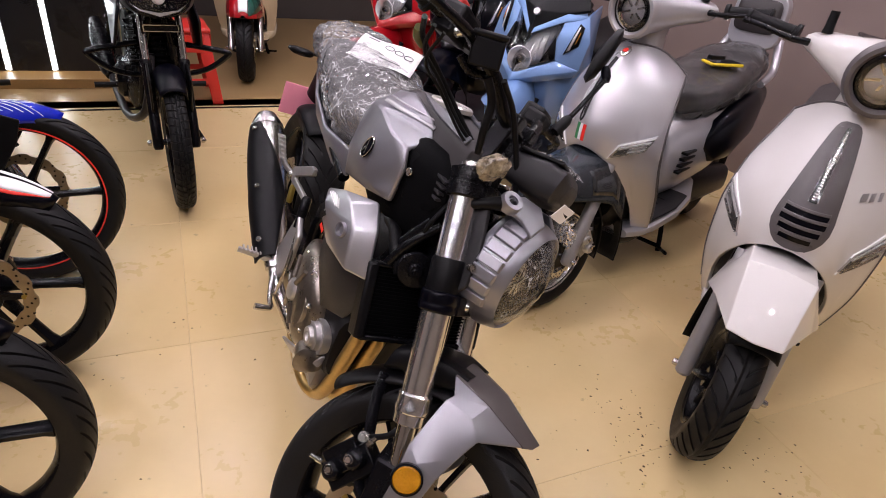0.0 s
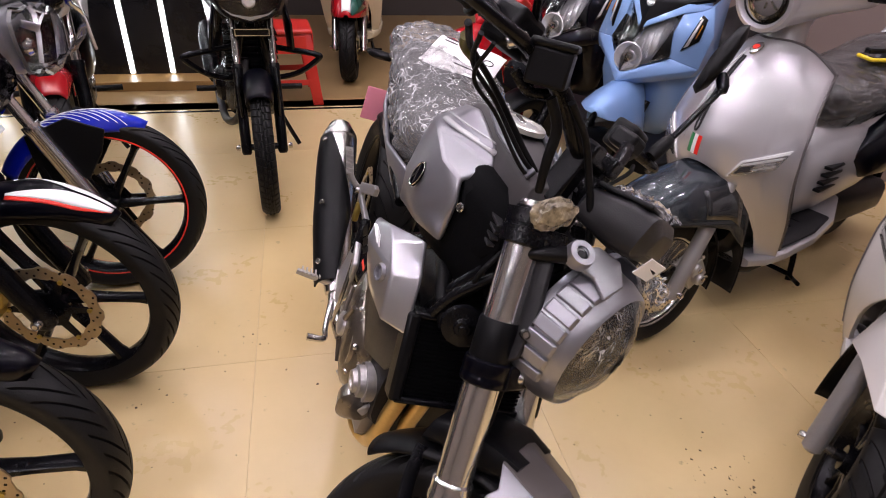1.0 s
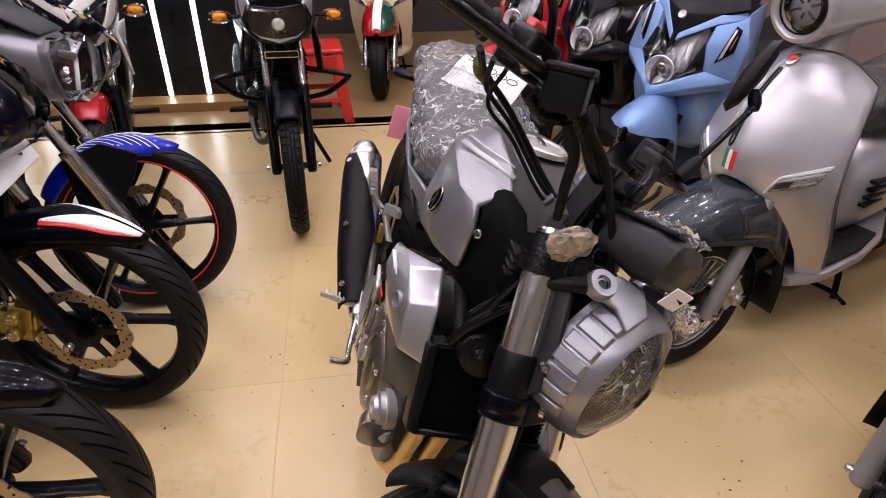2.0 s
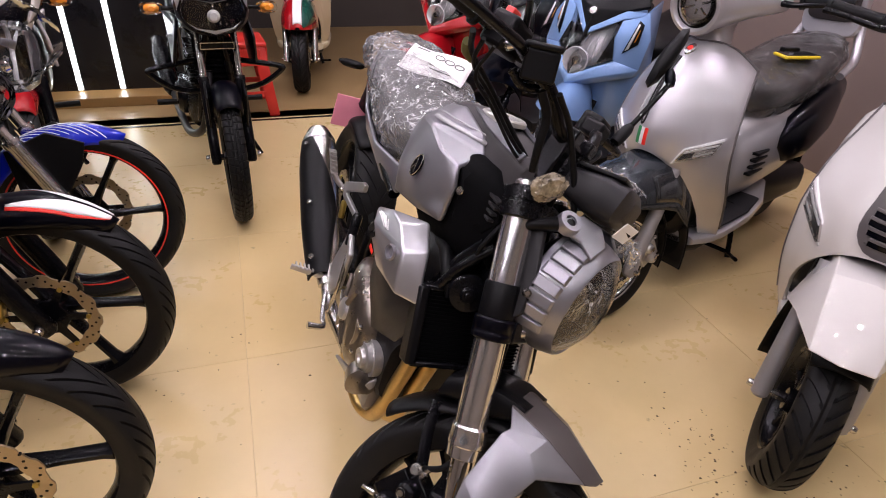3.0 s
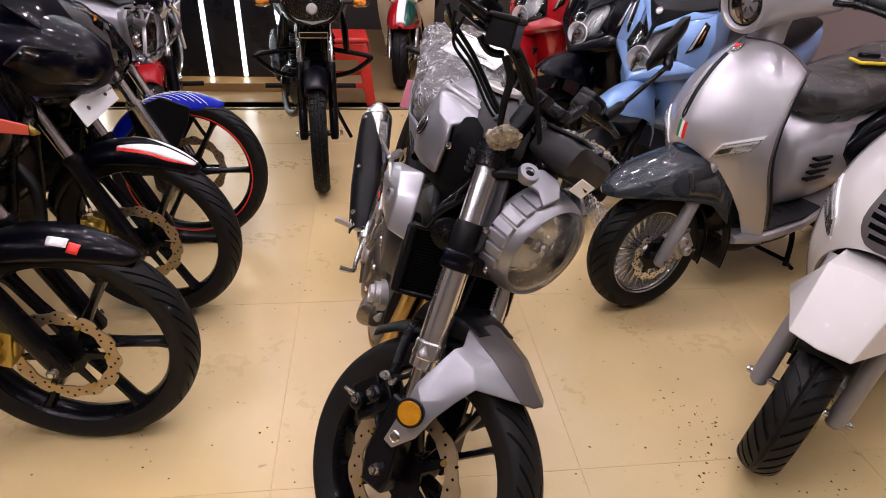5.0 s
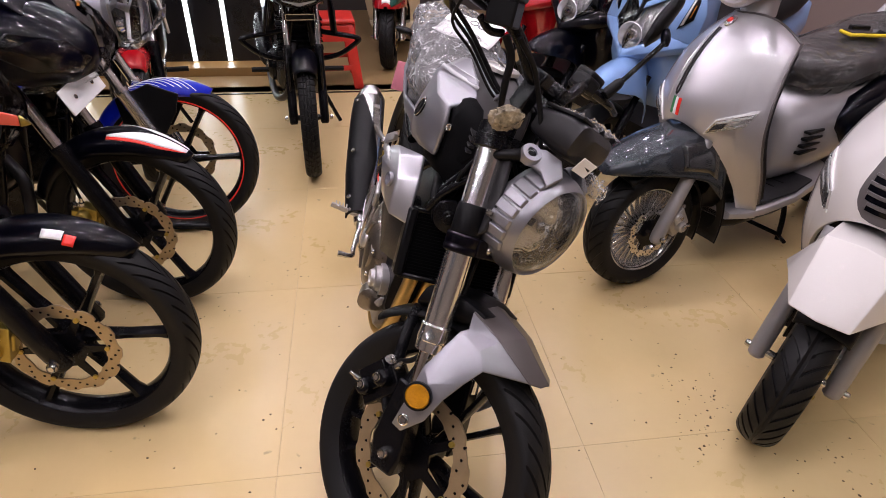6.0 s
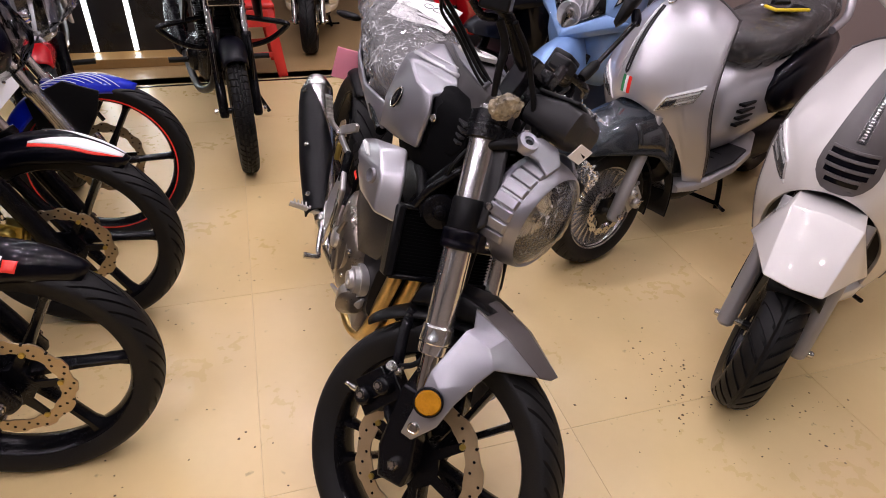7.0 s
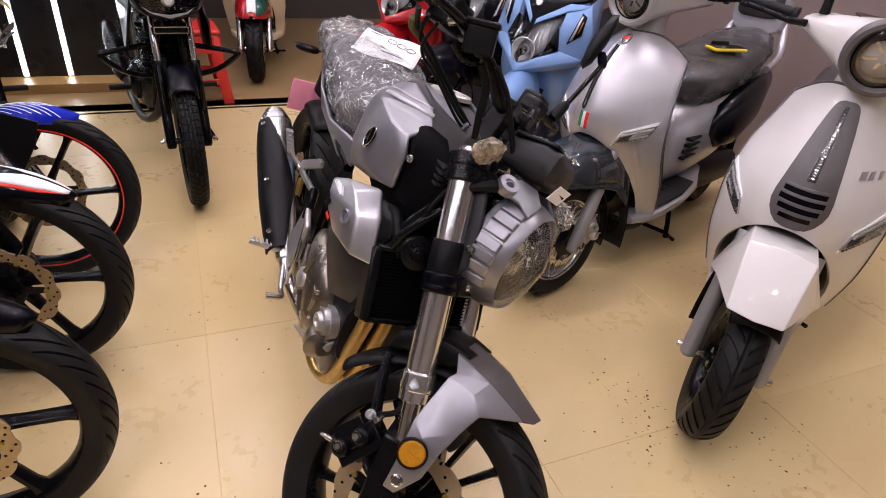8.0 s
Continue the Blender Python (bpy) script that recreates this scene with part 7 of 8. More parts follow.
    part("side_stand", tube([(-0.78, 0.06, 0.22), (-0.77, 0.13, 0.1), (-0.75, 0.19, 0.02)], 0.010, 10), BLACK_METAL, sc, "", 60)
    hd = part("headset", hull([(-0.46, 0, 1.04, 0.10, 0.03, 0.04), (-0.41, 0, 1.05, 0.17, 0.04, 0.05), (-0.34, 0, 1.05, 0.13, 0.035, 0.045), (-0.29, 0, 1.04, 0.06, 0.02, 0.03)], 24, 2.2), dark, sc, "dark handlebar cover", 40, S)
    for sgn in (-1, 1):
        part("grip", stepped((-0.42, sgn * 0.17, 1.05), (-0.46, sgn * 0.34, 1.055), ((0, 0.022), (0.08, 0.022), (0.1, 0.017), (0.93, 0.0175), (0.94, 0.021), (1, 0.019))), GRIP_RUBBER, hd, "", 40, S)
        part("lever", tube([(-0.37, sgn * 0.15, 1.045), (-0.355, sgn * 0.22, 1.045), (-0.40, sgn * 0.34, 1.05)], 0.007, 8), BLACK_METAL, hd, "", 60, S)
        mr = part("mirror_stalk", tube([(-0.40, sgn * 0.15, 1.08), (-0.38, sgn * 0.20, 1.15), (-0.39, sgn * 0.27, 1.2)], 0.006, 8), BLACK_METAL, hd, "", 60, S)
        h = hull([(-0.41, sgn * 0.30, 1.23, 0.02, 0.01, 0.01), (-0.395, sgn * 0.30, 1.23, 0.065, 0.04, 0.04), (-0.375, sgn * 0.30, 1.23, 0.05, 0.03, 0.03), (-0.365, sgn * 0.30, 1.23, 0.01, 0.01, 0.01)], 20, 2.4)
        part("mirror_head", h, BLACK_PLASTIC, mr, "black mirror", 50, S)
    return sc


def standing(x, y, z, heading, lean, axle_h):
    """The frame of a vehicle whose front axle is at (x, y, z)."""
    return Matrix.Translation((x, y, z)) @ pose(0, 0, 0, 0, 0, heading) @ pose(0, 0, 0, -lean) @ Matrix.Translation((0, 0, -axle_h))


retro_scooter(standing(0.295, 1.953, 0.226, -126.6, -0.8, 0.225), "warm silver retro scooter on its stand, seat under clear film", SCOOTER_SILVER, CHARCOAL_PAINT, -7.4, "silver", seat_bag=True)
RETRO["apron"] = APRON_WHITE
retro_scooter(standing(0.748, 1.358, 0.2265, -118.6, 2.6, 0.225), "pearl white retro scooter with a grey-brown centre panel", WHITE_PAINT, WHITE_PAINT, 9.5, "white")
RETRO["apron"] = APRON_SILVER
sport_scooter(standing(-0.001, 2.578, 0.22, -121, 6, 0.22), "pale blue angular scooter with clear film over its headlamp", BLUE_PAINT, BLACK_PLASTIC, True, 12)
sport_scooter(standing(-0.34, 2.97, 0.22, -121, 6, 0.22), "black gloss angular scooter parked beside the blue one", BLACK_GLOSS, GREY_PLASTIC)
sport_scooter(standing(-0.72, 3.27, 0.22, -121, 6, 0.22), "red gloss angular scooter at the far end of the row", RED_PAINT, BLACK_PLASTIC)

# ---- street motorcycles along the aisle ----
def street_bike(m, label, paint, fender_paint=None, steer=0.0, R=0.297, w=0.095, spokes=6, style="single", disc=0.13, stripe=None, gold=True, film=True, plate=False, guard=False, tyre="road", nose="fairing", tank_paint=None, slider=None, upper=None, seg=200, group="motorcycles in the row", fender=(50, 158), fender_deco=None, fender_front=0.30, fender_half=0.74, fender_gap=0.028, nose_deco=None, disc_side=-1, leg_y=0.092, leg_slim=1.0):
    bk = thing("motorcycle", m, label, "motorcycle", group)
    fender_paint = fender_paint or paint
    tank_paint = tank_paint or paint
    axle = Vector((0, 0, R))
    S = steered(axle, steer)

    def at(s, y, f=0.0):
        return axle + FORK * s + FWD * f + Vector((0, y, 0))
    bead = R - 0.062
    wheel(bk, S @ Matrix.Translation(axle), R, w, bead, spokes=spokes, style=style, disc=disc, disc_side=disc_side, stripe=stripe, tread=tyre, seg=seg, waves=12, tyre_label="black tyre with curved tread grooves")
    for y in (-leg_y, leg_y):
        leg = part("fork_leg", stepped(at(-0.03, y), at(0.33, y), [(q, r * leg_slim) for q, r in ((0, 0.018), (0.03, 0.025), (0.3, 0.0265), (0.93, 0.025), (0.95, 0.028), (1, 0.027))], 22), slider or BLACK_METAL, bk, "black fork lower leg", 35, S)
        part("stanchion", rod(at(0.32, y), at(0.74, y), 0.0175 * leg_slim, seg=20), upper or CHROME, leg, "bright fork tube", 35, S)
        sgn = 1 if y > 0 else -1
        b = bolt(0.013, 0.016)
        b.transform(facing(at(0, y + sgn * 0.024), (0, sgn, 0)))
        part("axle_nut", b, STEEL, leg, "bright axle nut", 35, S)
    for s in (0.52, 0.70):
        part("triple_clamp", prism([(-0.03, -0.115), (0.03, -0.115), (0.04, 0), (0.03, 0.115), (-0.03, 0.115), (-0.06, 0)], s, s + 0.03, "xy"), BLACK_METAL, bk, "", 35, S @ Matrix.Translation(axle) @ pose(0, 0, 0, 0, -RAKE, 0), bevel=0.005)
    if disc:
        caliper(bk, S @ Matrix.Translation((-0.115, disc_side * 0.082, R + 0.055)) @ pose(0, 0, 0, 0, 15, 0), GOLD if gold else BLACK_METAL, "gold brake caliper" if gold else "", disc_side)
    # mudguard
    FMx = S @ Matrix.Translation(axle)
    fd = part("front_mudguard", arc_fender(R + fender_gap, fender[0], fender[1], w * fender_half, 0.06, 26, fender_front, 0.85, e=1.7), fender_paint, bk, "glossy curved front mudguard", 50, FMx, solid=0.005)
    for sgn in (-1, 1) if fender_paint == ROYAL_BLUE or guard else ():
        part("mudguard_stay", prism([(-0.15, 0.10), (-0.02, 0.12), (0.03, 0.20), (0.05, 0.27), (-0.05, 0.31), (-0.17, 0.26)], sgn * 0.070, sgn * 0.078), BLACK_PLASTIC, fd, "black mudguard bracket", 35, FMx, bevel=0.003)
    if fender_deco:
        fender_deco(fd, FMx, R + fender_gap, w * 0.74)
    if nose == "fairing":
        part("side_fairing", hull([(-0.335, 0, 0.62, 0.06, 0.08, 0.16), (-0.40, 0, 0.61, 0.13, 0.15, 0.22), (-0.55, 0, 0.59, 0.165, 0.17, 0.22), (-0.78, 0, 0.58, 0.13, 0.12, 0.16)], 22, 3), DEEP_BLUE if tank_paint == ROYAL_BLUE else BLACK_GLOSS, bk, "dark gloss lower fairing", 40)
    # nose
    if nose == "fairing":
        ns = part("headlamp_fairing", hull([(-0.36, 0, 0.90, 0.15, 0.10, 0.10), (-0.28, 0, 0.90, 0.17, 0.12, 0.14), (-0.18, 0, 0.885, 0.15, 0.10, 0.14), (-0.08, 0, 0.86, 0.105, 0.075, 0.10), (-0.03, 0, 0.845, 0.06, 0.05, 0.06), (-0.01, 0, 0.84, 0.02, 0.02, 0.02)], 26, 2.2), BLACK_GLOSS if paint == WHITE_PAINT else paint, bk, "pointed headlamp fairing", 35, S)
        part("fly_screen", mesh([(-0.12, 0.07, 0.94), (-0.12, -0.07, 0.94), (-0.22, -0.12, 1.04), (-0.30, -0.10, 1.12), (-0.30, 0.10, 1.12), (-0.22, 0.12, 1.04)], [(0, 1, 2, 5), (5, 2, 3, 4)]), BLACK_GLOSS, ns, "dark fly screen", 30, S, solid=0.006, bevel=0.002)
        for sgn in (-1, 1):
            v = [(-0.02, sgn * 0.02, 0.835), (-0.05, sgn * 0.06, 0.885), (-0.15, sgn * 0.13, 0.915), (-0.20, sgn * 0.155, 0.87), (-0.12, sgn * 0.12, 0.815), (-0.045, sgn * 0.05, 0.80)]
            lm = part("headlamp", mesh(v, [(0, 1, 4, 5), (1, 2, 3, 4)]), DARK_METAL if gold else REFLECTOR, ns, "slanted headlamp", 25, S, solid=0.01, bevel=0.003)
            part("lens", mesh([(x + 0.012, y * 1.06, z) for x, y, z in v], [(0, 1, 4, 5), (1, 2, 3, 4)]), CLEAR, lm, "clear lens", 25, S, solid=0.004)
    elif nose == "lamp":
        ns = part("headlamp_cowl", hull([(-0.36, 0, 0.90, 0.10, 0.06, 0.08), (-0.30, 0, 0.89, 0.135, 0.085, 0.12), (-0.20, 0, 0.865, 0.135, 0.085, 0.13), (-0.13, 0, 0.85, 0.125, 0.075, 0.12), (-0.12, 0, 0.85, 0.11, 0.065, 0.11)], 26, 3.0), paint, bk, "angular grey headlamp cowl", 35, S)
        part("cowl_peak", mesh([(-0.12, 0.10, 0.925), (-0.12, -0.10, 0.925), (-0.24, -0.13, 1.0), (-0.36, -0.08, 1.07), (-0.36, 0.08, 1.07), (-0.24, 0.13, 1.0)], [(0, 1, 2, 5), (5, 2, 3, 4)]), GREY_PLASTIC, ns, "dark grey cowl peak", 30, S, solid=0.008, bevel=0.003)

        def lens_ring(x, k):
            return [(x, y * k, 0.825 + (z - 0.825) * k) for y, z in ((0.0, 0.905), (0.085, 0.915), (0.122, 0.885), (0.115, 0.82), (0.07, 0.735), (0.0, 0.715), (-0.07, 0.735), (-0.115, 0.82), (-0.122, 0.885), (-0.085, 0.915))]
        lm = part("headlamp", loft([lens_ring(-0.15, 0.35), lens_ring(-0.135, 0.7), lens_ring(-0.105, 0.93)], caps=False), LAMP_MIRROR, ns, "bright faceted headlamp reflector", 15, S)
        part("lamp_core", join(lathe([(0, 0.03), (0.018, 0.03), (0.03, 0.012), (0.042, -0.01)], 20)), CHROME, lm, "", 30, S @ Matrix.Translation((-0.13, 0, 0.80)) @ pose(0, 0, 0, 0, 0, -90))
        part("lamp_mask", mesh([(-0.085, 0.10, 0.885), (-0.075, 0.0, 0.865), (-0.085, -0.10, 0.885), (-0.095, -0.085, 0.865), (-0.085, 0.0, 0.842), (-0.095, 0.085, 0.865)], [(0, 1, 4, 5), (1, 2, 3, 4)]), GREY_PAINT, lm, "", 30, S, solid=0.006)
        part("lens", loft([lens_ring(-0.112, 1.0), lens_ring(-0.07, 0.97), lens_ring(-0.04, 0.78), lens_ring(-0.025, 0.45)], caps=True), CLEAR, lm, "large clear faceted lens", 25, S)
    else:
        ns = part("headlamp_fairing", hull([(-0.31, 0, 0.86, 0.10, 0.08, 0.07), (-0.24, 0, 0.86, 0.145, 0.13, 0.10), (-0.17, 0, 0.85, 0.14, 0.12, 0.105), (-0.125, 0, 0.84, 0.115, 0.085, 0.09)], 26, 2.6), paint, bk, "rounded headlamp cowl", 40, S)
        part("fly_screen", mesh([(-0.135, 0.08, 0.90), (-0.135, -0.08, 0.90), (-0.19, -0.12, 0.97), (-0.26, -0.08, 1.07), (-0.26, 0.08, 1.07), (-0.19, 0.12, 0.97)], [(0, 1, 2, 5), (5, 2, 3, 4)]), BLACK_GLOSS, ns, "dark fly screen", 30, S, solid=0.006, bevel=0.002)
        def cowl_ring(x, k, flat=1.0):
            return [(x - 0.02 * abs(y) / 0.125 * flat, y * k, 0.825 + (z - 0.825) * k) for y, z in ((0.0, 0.884), (0.06, 0.892), (0.105, 0.897), (0.125, 0.85), (0.105, 0.80), (0.075, 0.775), (0.0, 0.755), (-0.075, 0.775), (-0.105, 0.80), (-0.125, 0.85), (-0.105, 0.897), (-0.06, 0.892))]
        lm = part("headlamp", loft([cowl_ring(-0.155, 0.25, 0), cowl_ring(-0.145, 0.62, 0.4), cowl_ring(-0.108, 0.95)], caps=False), LAMP_MIRROR, ns, "wide clear headlamp with a faceted mirror", 12, S)
        for k in range(7):
            y = -0.084 + 0.028 * k
            part("mirror_rib", tube([(-0.122 - 0.06 * abs(y), y, 0.872), (-0.136 - 0.06 * abs(y), y * 0.9, 0.835), (-0.122 - 0.06 * abs(y), y * 0.8, 0.79)], 0.0035, 6), CHROME, lm, "", 30, S)
        part("bulb_shroud", lathe([(0, 0.026), (0.016, 0.024), (0.024, 0.010), (0.030, -0.012)], 20), BOWL, lm, "pale bulb shroud", 30, S @ Matrix.Translation((-0.132, 0, 0.825)) @ pose(0, 0, 0, 0, 0, -90))
        part("lens", loft([cowl_ring(-0.108, 0.99), cowl_ring(-0.088, 0.97), cowl_ring(-0.076, 0.75, 0.6), cowl_ring(-0.072, 0.35, 0.3)]), CLEAR, lm, "clear bulging lens", 30, S)
        part("lamp_rim", tube([Vector(q) + Vector((0.002, 0, 0)) for q in cowl_ring(-0.106, 1.02)] + [Vector(cowl_ring(-0.106, 1.02)[0]) + Vector((0.002, 0, 0))], 0.005, 8, curve=False), BLACK_METAL, lm, "", 40, S)
        for sgn in (-1, 1):
            part("lamp_brow", mesh([(-0.11, sgn * 0.10, 0.905), (-0.13, sgn * 0.132, 0.85), (-0.15, sgn * 0.14, 0.90), (-0.17, sgn * 0.13, 0.965)], [(0, 1, 2, 3)]), SILVER_PAINT, ns, "silver brow beside the lamp", 30, S, solid=0.01, bevel=0.003)
    if nose_deco:
        nose_deco(ns, S)
    SI = S @ Matrix.Translation((0, 0, -0.025 if guard else 0))
    for sgn in (-1, 1):
        ind = part("indicator_stem", tube([(-0.26, sgn * 0.12, 0.86), (-0.255, sgn * 0.19, 0.86)], 0.008, 8, curve=False), BLACK_PLASTIC, bk, "", 40, SI)
        h = hull([(-0.285, sgn * 0.225, 0.86, 0.02, 0.015, 0.015), (-0.265, sgn * 0.225, 0.86, 0.045, 0.026, 0.026), (-0.24, sgn * 0.225, 0.86, 0.04, 0.023, 0.023), (-0.225, sgn * 0.225, 0.86, 0.015, 0.01, 0.01)], 18, 2.3)
        part("indicator", h, CLEAR, ind, "clear turn signal with an amber bulb", 40, SI)
        h = hull([(-0.28, sgn * 0.225, 0.86, 0.012, 0.009, 0.009), (-0.262, sgn * 0.225, 0.86, 0.03, 0.017, 0.017), (-0.24, sgn * 0.225, 0.86, 0.012, 0.009, 0.009)], 14, 2.2)
        part("bulb", h, AMBER_LENS, ind, "", 40, SI)
    if film:
        rows = []
        for i in range(22):
            q = i / 21
            x = -0.36 + 0.40 * q
            a = 0.185 * math.sqrt(max(0.05, 1 - q ** 2.4))
            ring = []
            for yy, zz in oval(36, a, a * 0.85, a * 0.95, 2.0):
                p = Vector((x, yy, 0.865 + 0.05 * (1 - q) + zz))
                ring.append(tuple(p + Vector((0, yy, zz)).normalized() * (0.012 * noise.noise(p * 22) + 0.008 * abs(noise.noise(p * 45)))))
            rows.append(ring)
        part("film", loft(rows, caps=False), FILM_THIN, ns, "crumpled clear film round the headlamp", 16, S)
    if plate:
        pl = part("plate_blank", box(0, 0, 0, 0.006, 0.20, 0.075), WHITE_STICKER, bk, "blank white plate", 30, S @ Matrix.Translation((-0.075, 0.0, 0.735)) @ pose(0, 0, 0, 8, -20, 0), bevel=0.006)
        for y in (-0.05, 0.05):
            b = bolt(0.007, 0.004)
            b.transform(facing((0.003, y, 0), (1, 0, 0)))
            part("plate_screw", b, STEEL, pl, "", 30, S @ Matrix.Translation((-0.075, 0.0, 0.735)) @ pose(0, 0, 0, 8, -20, 0))
    # handlebar
    hb = part("handlebar", tube([(-0.44, -0.36, 1.05), (-0.37, -0.20, 1.06), (-0.34, -0.06, 1.02), (-0.34, 0.06, 1.02), (-0.37, 0.20, 1.06), (-0.44, 0.36, 1.05)], 0.011, 12), BLACK_METAL, bk, "", 60, S)
    for sgn in (-1, 1):
        part("grip", stepped((-0.39, sgn * 0.245, 1.057), (-0.45, sgn * 0.38, 1.05), ((0, 0.021), (0.06, 0.021), (0.08, 0.016), (0.5, 0.0165), (0.93, 0.016), (0.94, 0.019), (1, 0.017))), GRIP_RUBBER, hb, "black rubber grip", 40, S)
        part("lever", tube([(-0.34, sgn * 0.18, 1.05), (-0.315, sgn * 0.24, 1.045), (-0.38, sgn * 0.37, 1.04)], 0.0075, 8), BLACK_METAL, hb, "", 60, S)
        part("switch_block", box(-0.37, sgn * 0.20, 1.06, 0.05, 0.06, 0.05), BLACK_PLASTIC, hb, "", 35, S, bevel=0.008)
        mr = part("mirror_stalk", tube([(-0.35, sgn * 0.18, 1.08), (-0.32, sgn * 0.25, 1.16), (-0.33, sgn * 0.30, 1.21)], 0.006, 8), BLACK_METAL, hb, "", 60, S)
        h = hull([(-0.355, sgn * 0.33, 1.235, 0.02, 0.01, 0.01), (-0.34, sgn * 0.33, 1.235, 0.062, 0.036, 0.036), (-0.32, sgn * 0.33, 1.235, 0.05, 0.028, 0.028), (-0.31, sgn * 0.33, 1.235, 0.01, 0.01, 0.01)], 18, 2.4)
        part("mirror_head", h, BLACK_PLASTIC, mr, "black mirror", 50, S)
        part("cable", tube([(-0.35, sgn * 0.16, 1.04), (-0.25, sgn * 0.12, 1.02), (-0.20, sgn * 0.08, 0.92), (-0.26, sgn * 0.06, 0.78), (-0.38, sgn * 0.05, 0.70)], 0.0045, 8), GRIP_RUBBER, hb, "", 60, S)
    part("brake_hose", tube([(-0.12, -0.085, R + 0.1), (-0.15, -0.07, R + 0.2), (-0.17, -0.06, R + 0.35), (-0.26, -0.08, R + 0.55), (-0.36, -0.15, 1.05)], 0.0045, 8), GRIP_RUBBER, bk, "", 60, S)
    # tank, shrouds, engine, frame, seat, tail, rear wheel
    tk = part("fuel_tank", hull([(-0.30, 0, 0.80, 0.06, 0.05, 0.06), (-0.36, 0, 0.82, 0.13, 0.10, 0.12), (-0.48, 0, 0.84, 0.165, 0.13, 0.14), (-0.62, 0, 0.83, 0.15, 0.12, 0.12), (-0.76, 0, 0.79, 0.10, 0.07, 0.07), (-0.82, 0, 0.77, 0.05, 0.03, 0.03)], 26, 2.4), tank_paint, bk, "glossy rounded fuel tank", 50)
    part("filler_cap", lathe([(0, 0.01), (0.03, 0.01), (0.036, 0.006), (0.036, -0.01), (0, -0.01)], 24), STEEL, tk, "", 35, Matrix.Translation((-0.50, 0, 0.97)) @ pose(0, 0, 0, 90))
    for sgn in (-1, 1):
        v = [(-0.26, sgn * 0.13, 0.80), (-0.22, sgn * 0.15, 0.72), (-0.28, sgn * 0.165, 0.60), (-0.42, sgn * 0.16, 0.58), (-0.52, sgn * 0.155, 0.68), (-0.44, sgn * 0.17, 0.80)]
        part("tank_shroud", mesh(v, [(0, 1, 2, 3), (0, 3, 4, 5)]), paint, tk, "angular tank shroud", 25, solid=0.012, bevel=0.004)
        part("frame_tube", tube([(-0.30, sgn * 0.03, 0.72), (-0.34, sgn * 0.06, 0.55), (-0.42, sgn * 0.08, 0.32), (-0.70, sgn * 0.10, 0.27)], 0.016, 10), BLACK_METAL, bk, "", 60)
        part("frame_tube", tube([(-0.32, sgn * 0.04, 0.78), (-0.60, sgn * 0.10, 0.70), (-0.90, sgn * 0.12, 0.70), (-1.25, sgn * 0.10, 0.78)], 0.014, 10), BLACK_METAL, bk, "", 60)
        part("footrest", tube([(-0.66, sgn * 0.11, 0.33), (-0.66, sgn * 0.25, 0.33)], 0.014, 10, curve=False), GRIP_RUBBER, bk, "", 50)
        part("shock_absorber", stepped((-1.02, sgn * 0.115, 0.66), (-1.18, sgn * 0.125, 0.35), ((0, 0.015), (0.1, 0.03), (0.2, 0.022), (0.3, 0.03), (0.4, 0.022), (0.5, 0.03), (0.6, 0.022), (0.7, 0.03), (0.8, 0.02), (1, 0.015)), 14), RED_PAINT if gold else BLACK_METAL, bk, "", 50)
        part("swingarm", tube([(-0.74, sgn * 0.08, 0.36), (-1.28, sgn * 0.09, 0.30)], [0.025, 0.02], 10, curve=False), BLACK_METAL, bk, "", 50)
        part("side_panel", mesh([(-0.78, sgn * 0.13, 0.72), (-0.98, sgn * 0.14, 0.74), (-1.02, sgn * 0.13, 0.62), (-0.86, sgn * 0.135, 0.55)], [(0, 1, 2, 3)]), paint, bk, "", 25, solid=0.012, bevel=0.004)
    part("engine", join(hull([(-0.38, 0, 0.40, 0.08, 0.10, 0.10), (-0.45, 0, 0.38, 0.12, 0.13, 0.13), (-0.62, 0, 0.38, 0.14, 0.12, 0.13), (-0.74, 0, 0.38, 0.10, 0.09, 0.1)], 18, 3.5), box(-0.44, 0, 0.58, 0.15, 0.17, 0.22, pose(0, 0, 0, 0, 0, 0))), BLACK_METAL, bk, "dark finned engine", 35, bevel=0.006)
    for k in range(7):
        part("cooling_fin", box(-0.44, 0, 0.50 + 0.026 * k, 0.20, 0.22, 0.006), BLACK_METAL, bk, "", 35)
    part("engine_cover", lathe([(0, 0.035), (0.06, 0.03), (0.08, 0.012), (0.084, -0.02)], 30), BLACK_METAL, bk, "dark cast engine cover", 35, facing((-0.58, -0.13, 0.38), (0, -1, 0)))
    part("exhaust_pipe", tube([(-0.36, -0.03, 0.55), (-0.30, -0.05, 0.45), (-0.33, -0.08, 0.30), (-0.50, -0.13, 0.23), (-0.80, -0.15, 0.26), (-1.0, -0.155, 0.32)], 0.018, 12), DARK_METAL, bk, "", 60)
    part("muffler", tube([(-0.92, -0.16, 0.30), (-1.0, -0.165, 0.33), (-1.25, -0.175, 0.42), (-1.38, -0.178, 0.47)], [0.025, 0.045, 0.048, 0.032], 18), BLACK_METAL, bk, "black muffler", 60)
    part("seat", hull([(-0.74, 0, 0.79, 0.07, 0.03, 0.03), (-0.82, 0, 0.79, 0.12, 0.045, 0.04), (-1.05, 0, 0.80, 0.14, 0.05, 0.04), (-1.30, 0, 0.85, 0.11, 0.04, 0.04), (-1.42, 0, 0.86, 0.05, 0.02, 0.02)], 20, 2.8), BLACK_PLASTIC, bk, "black seat", 50)
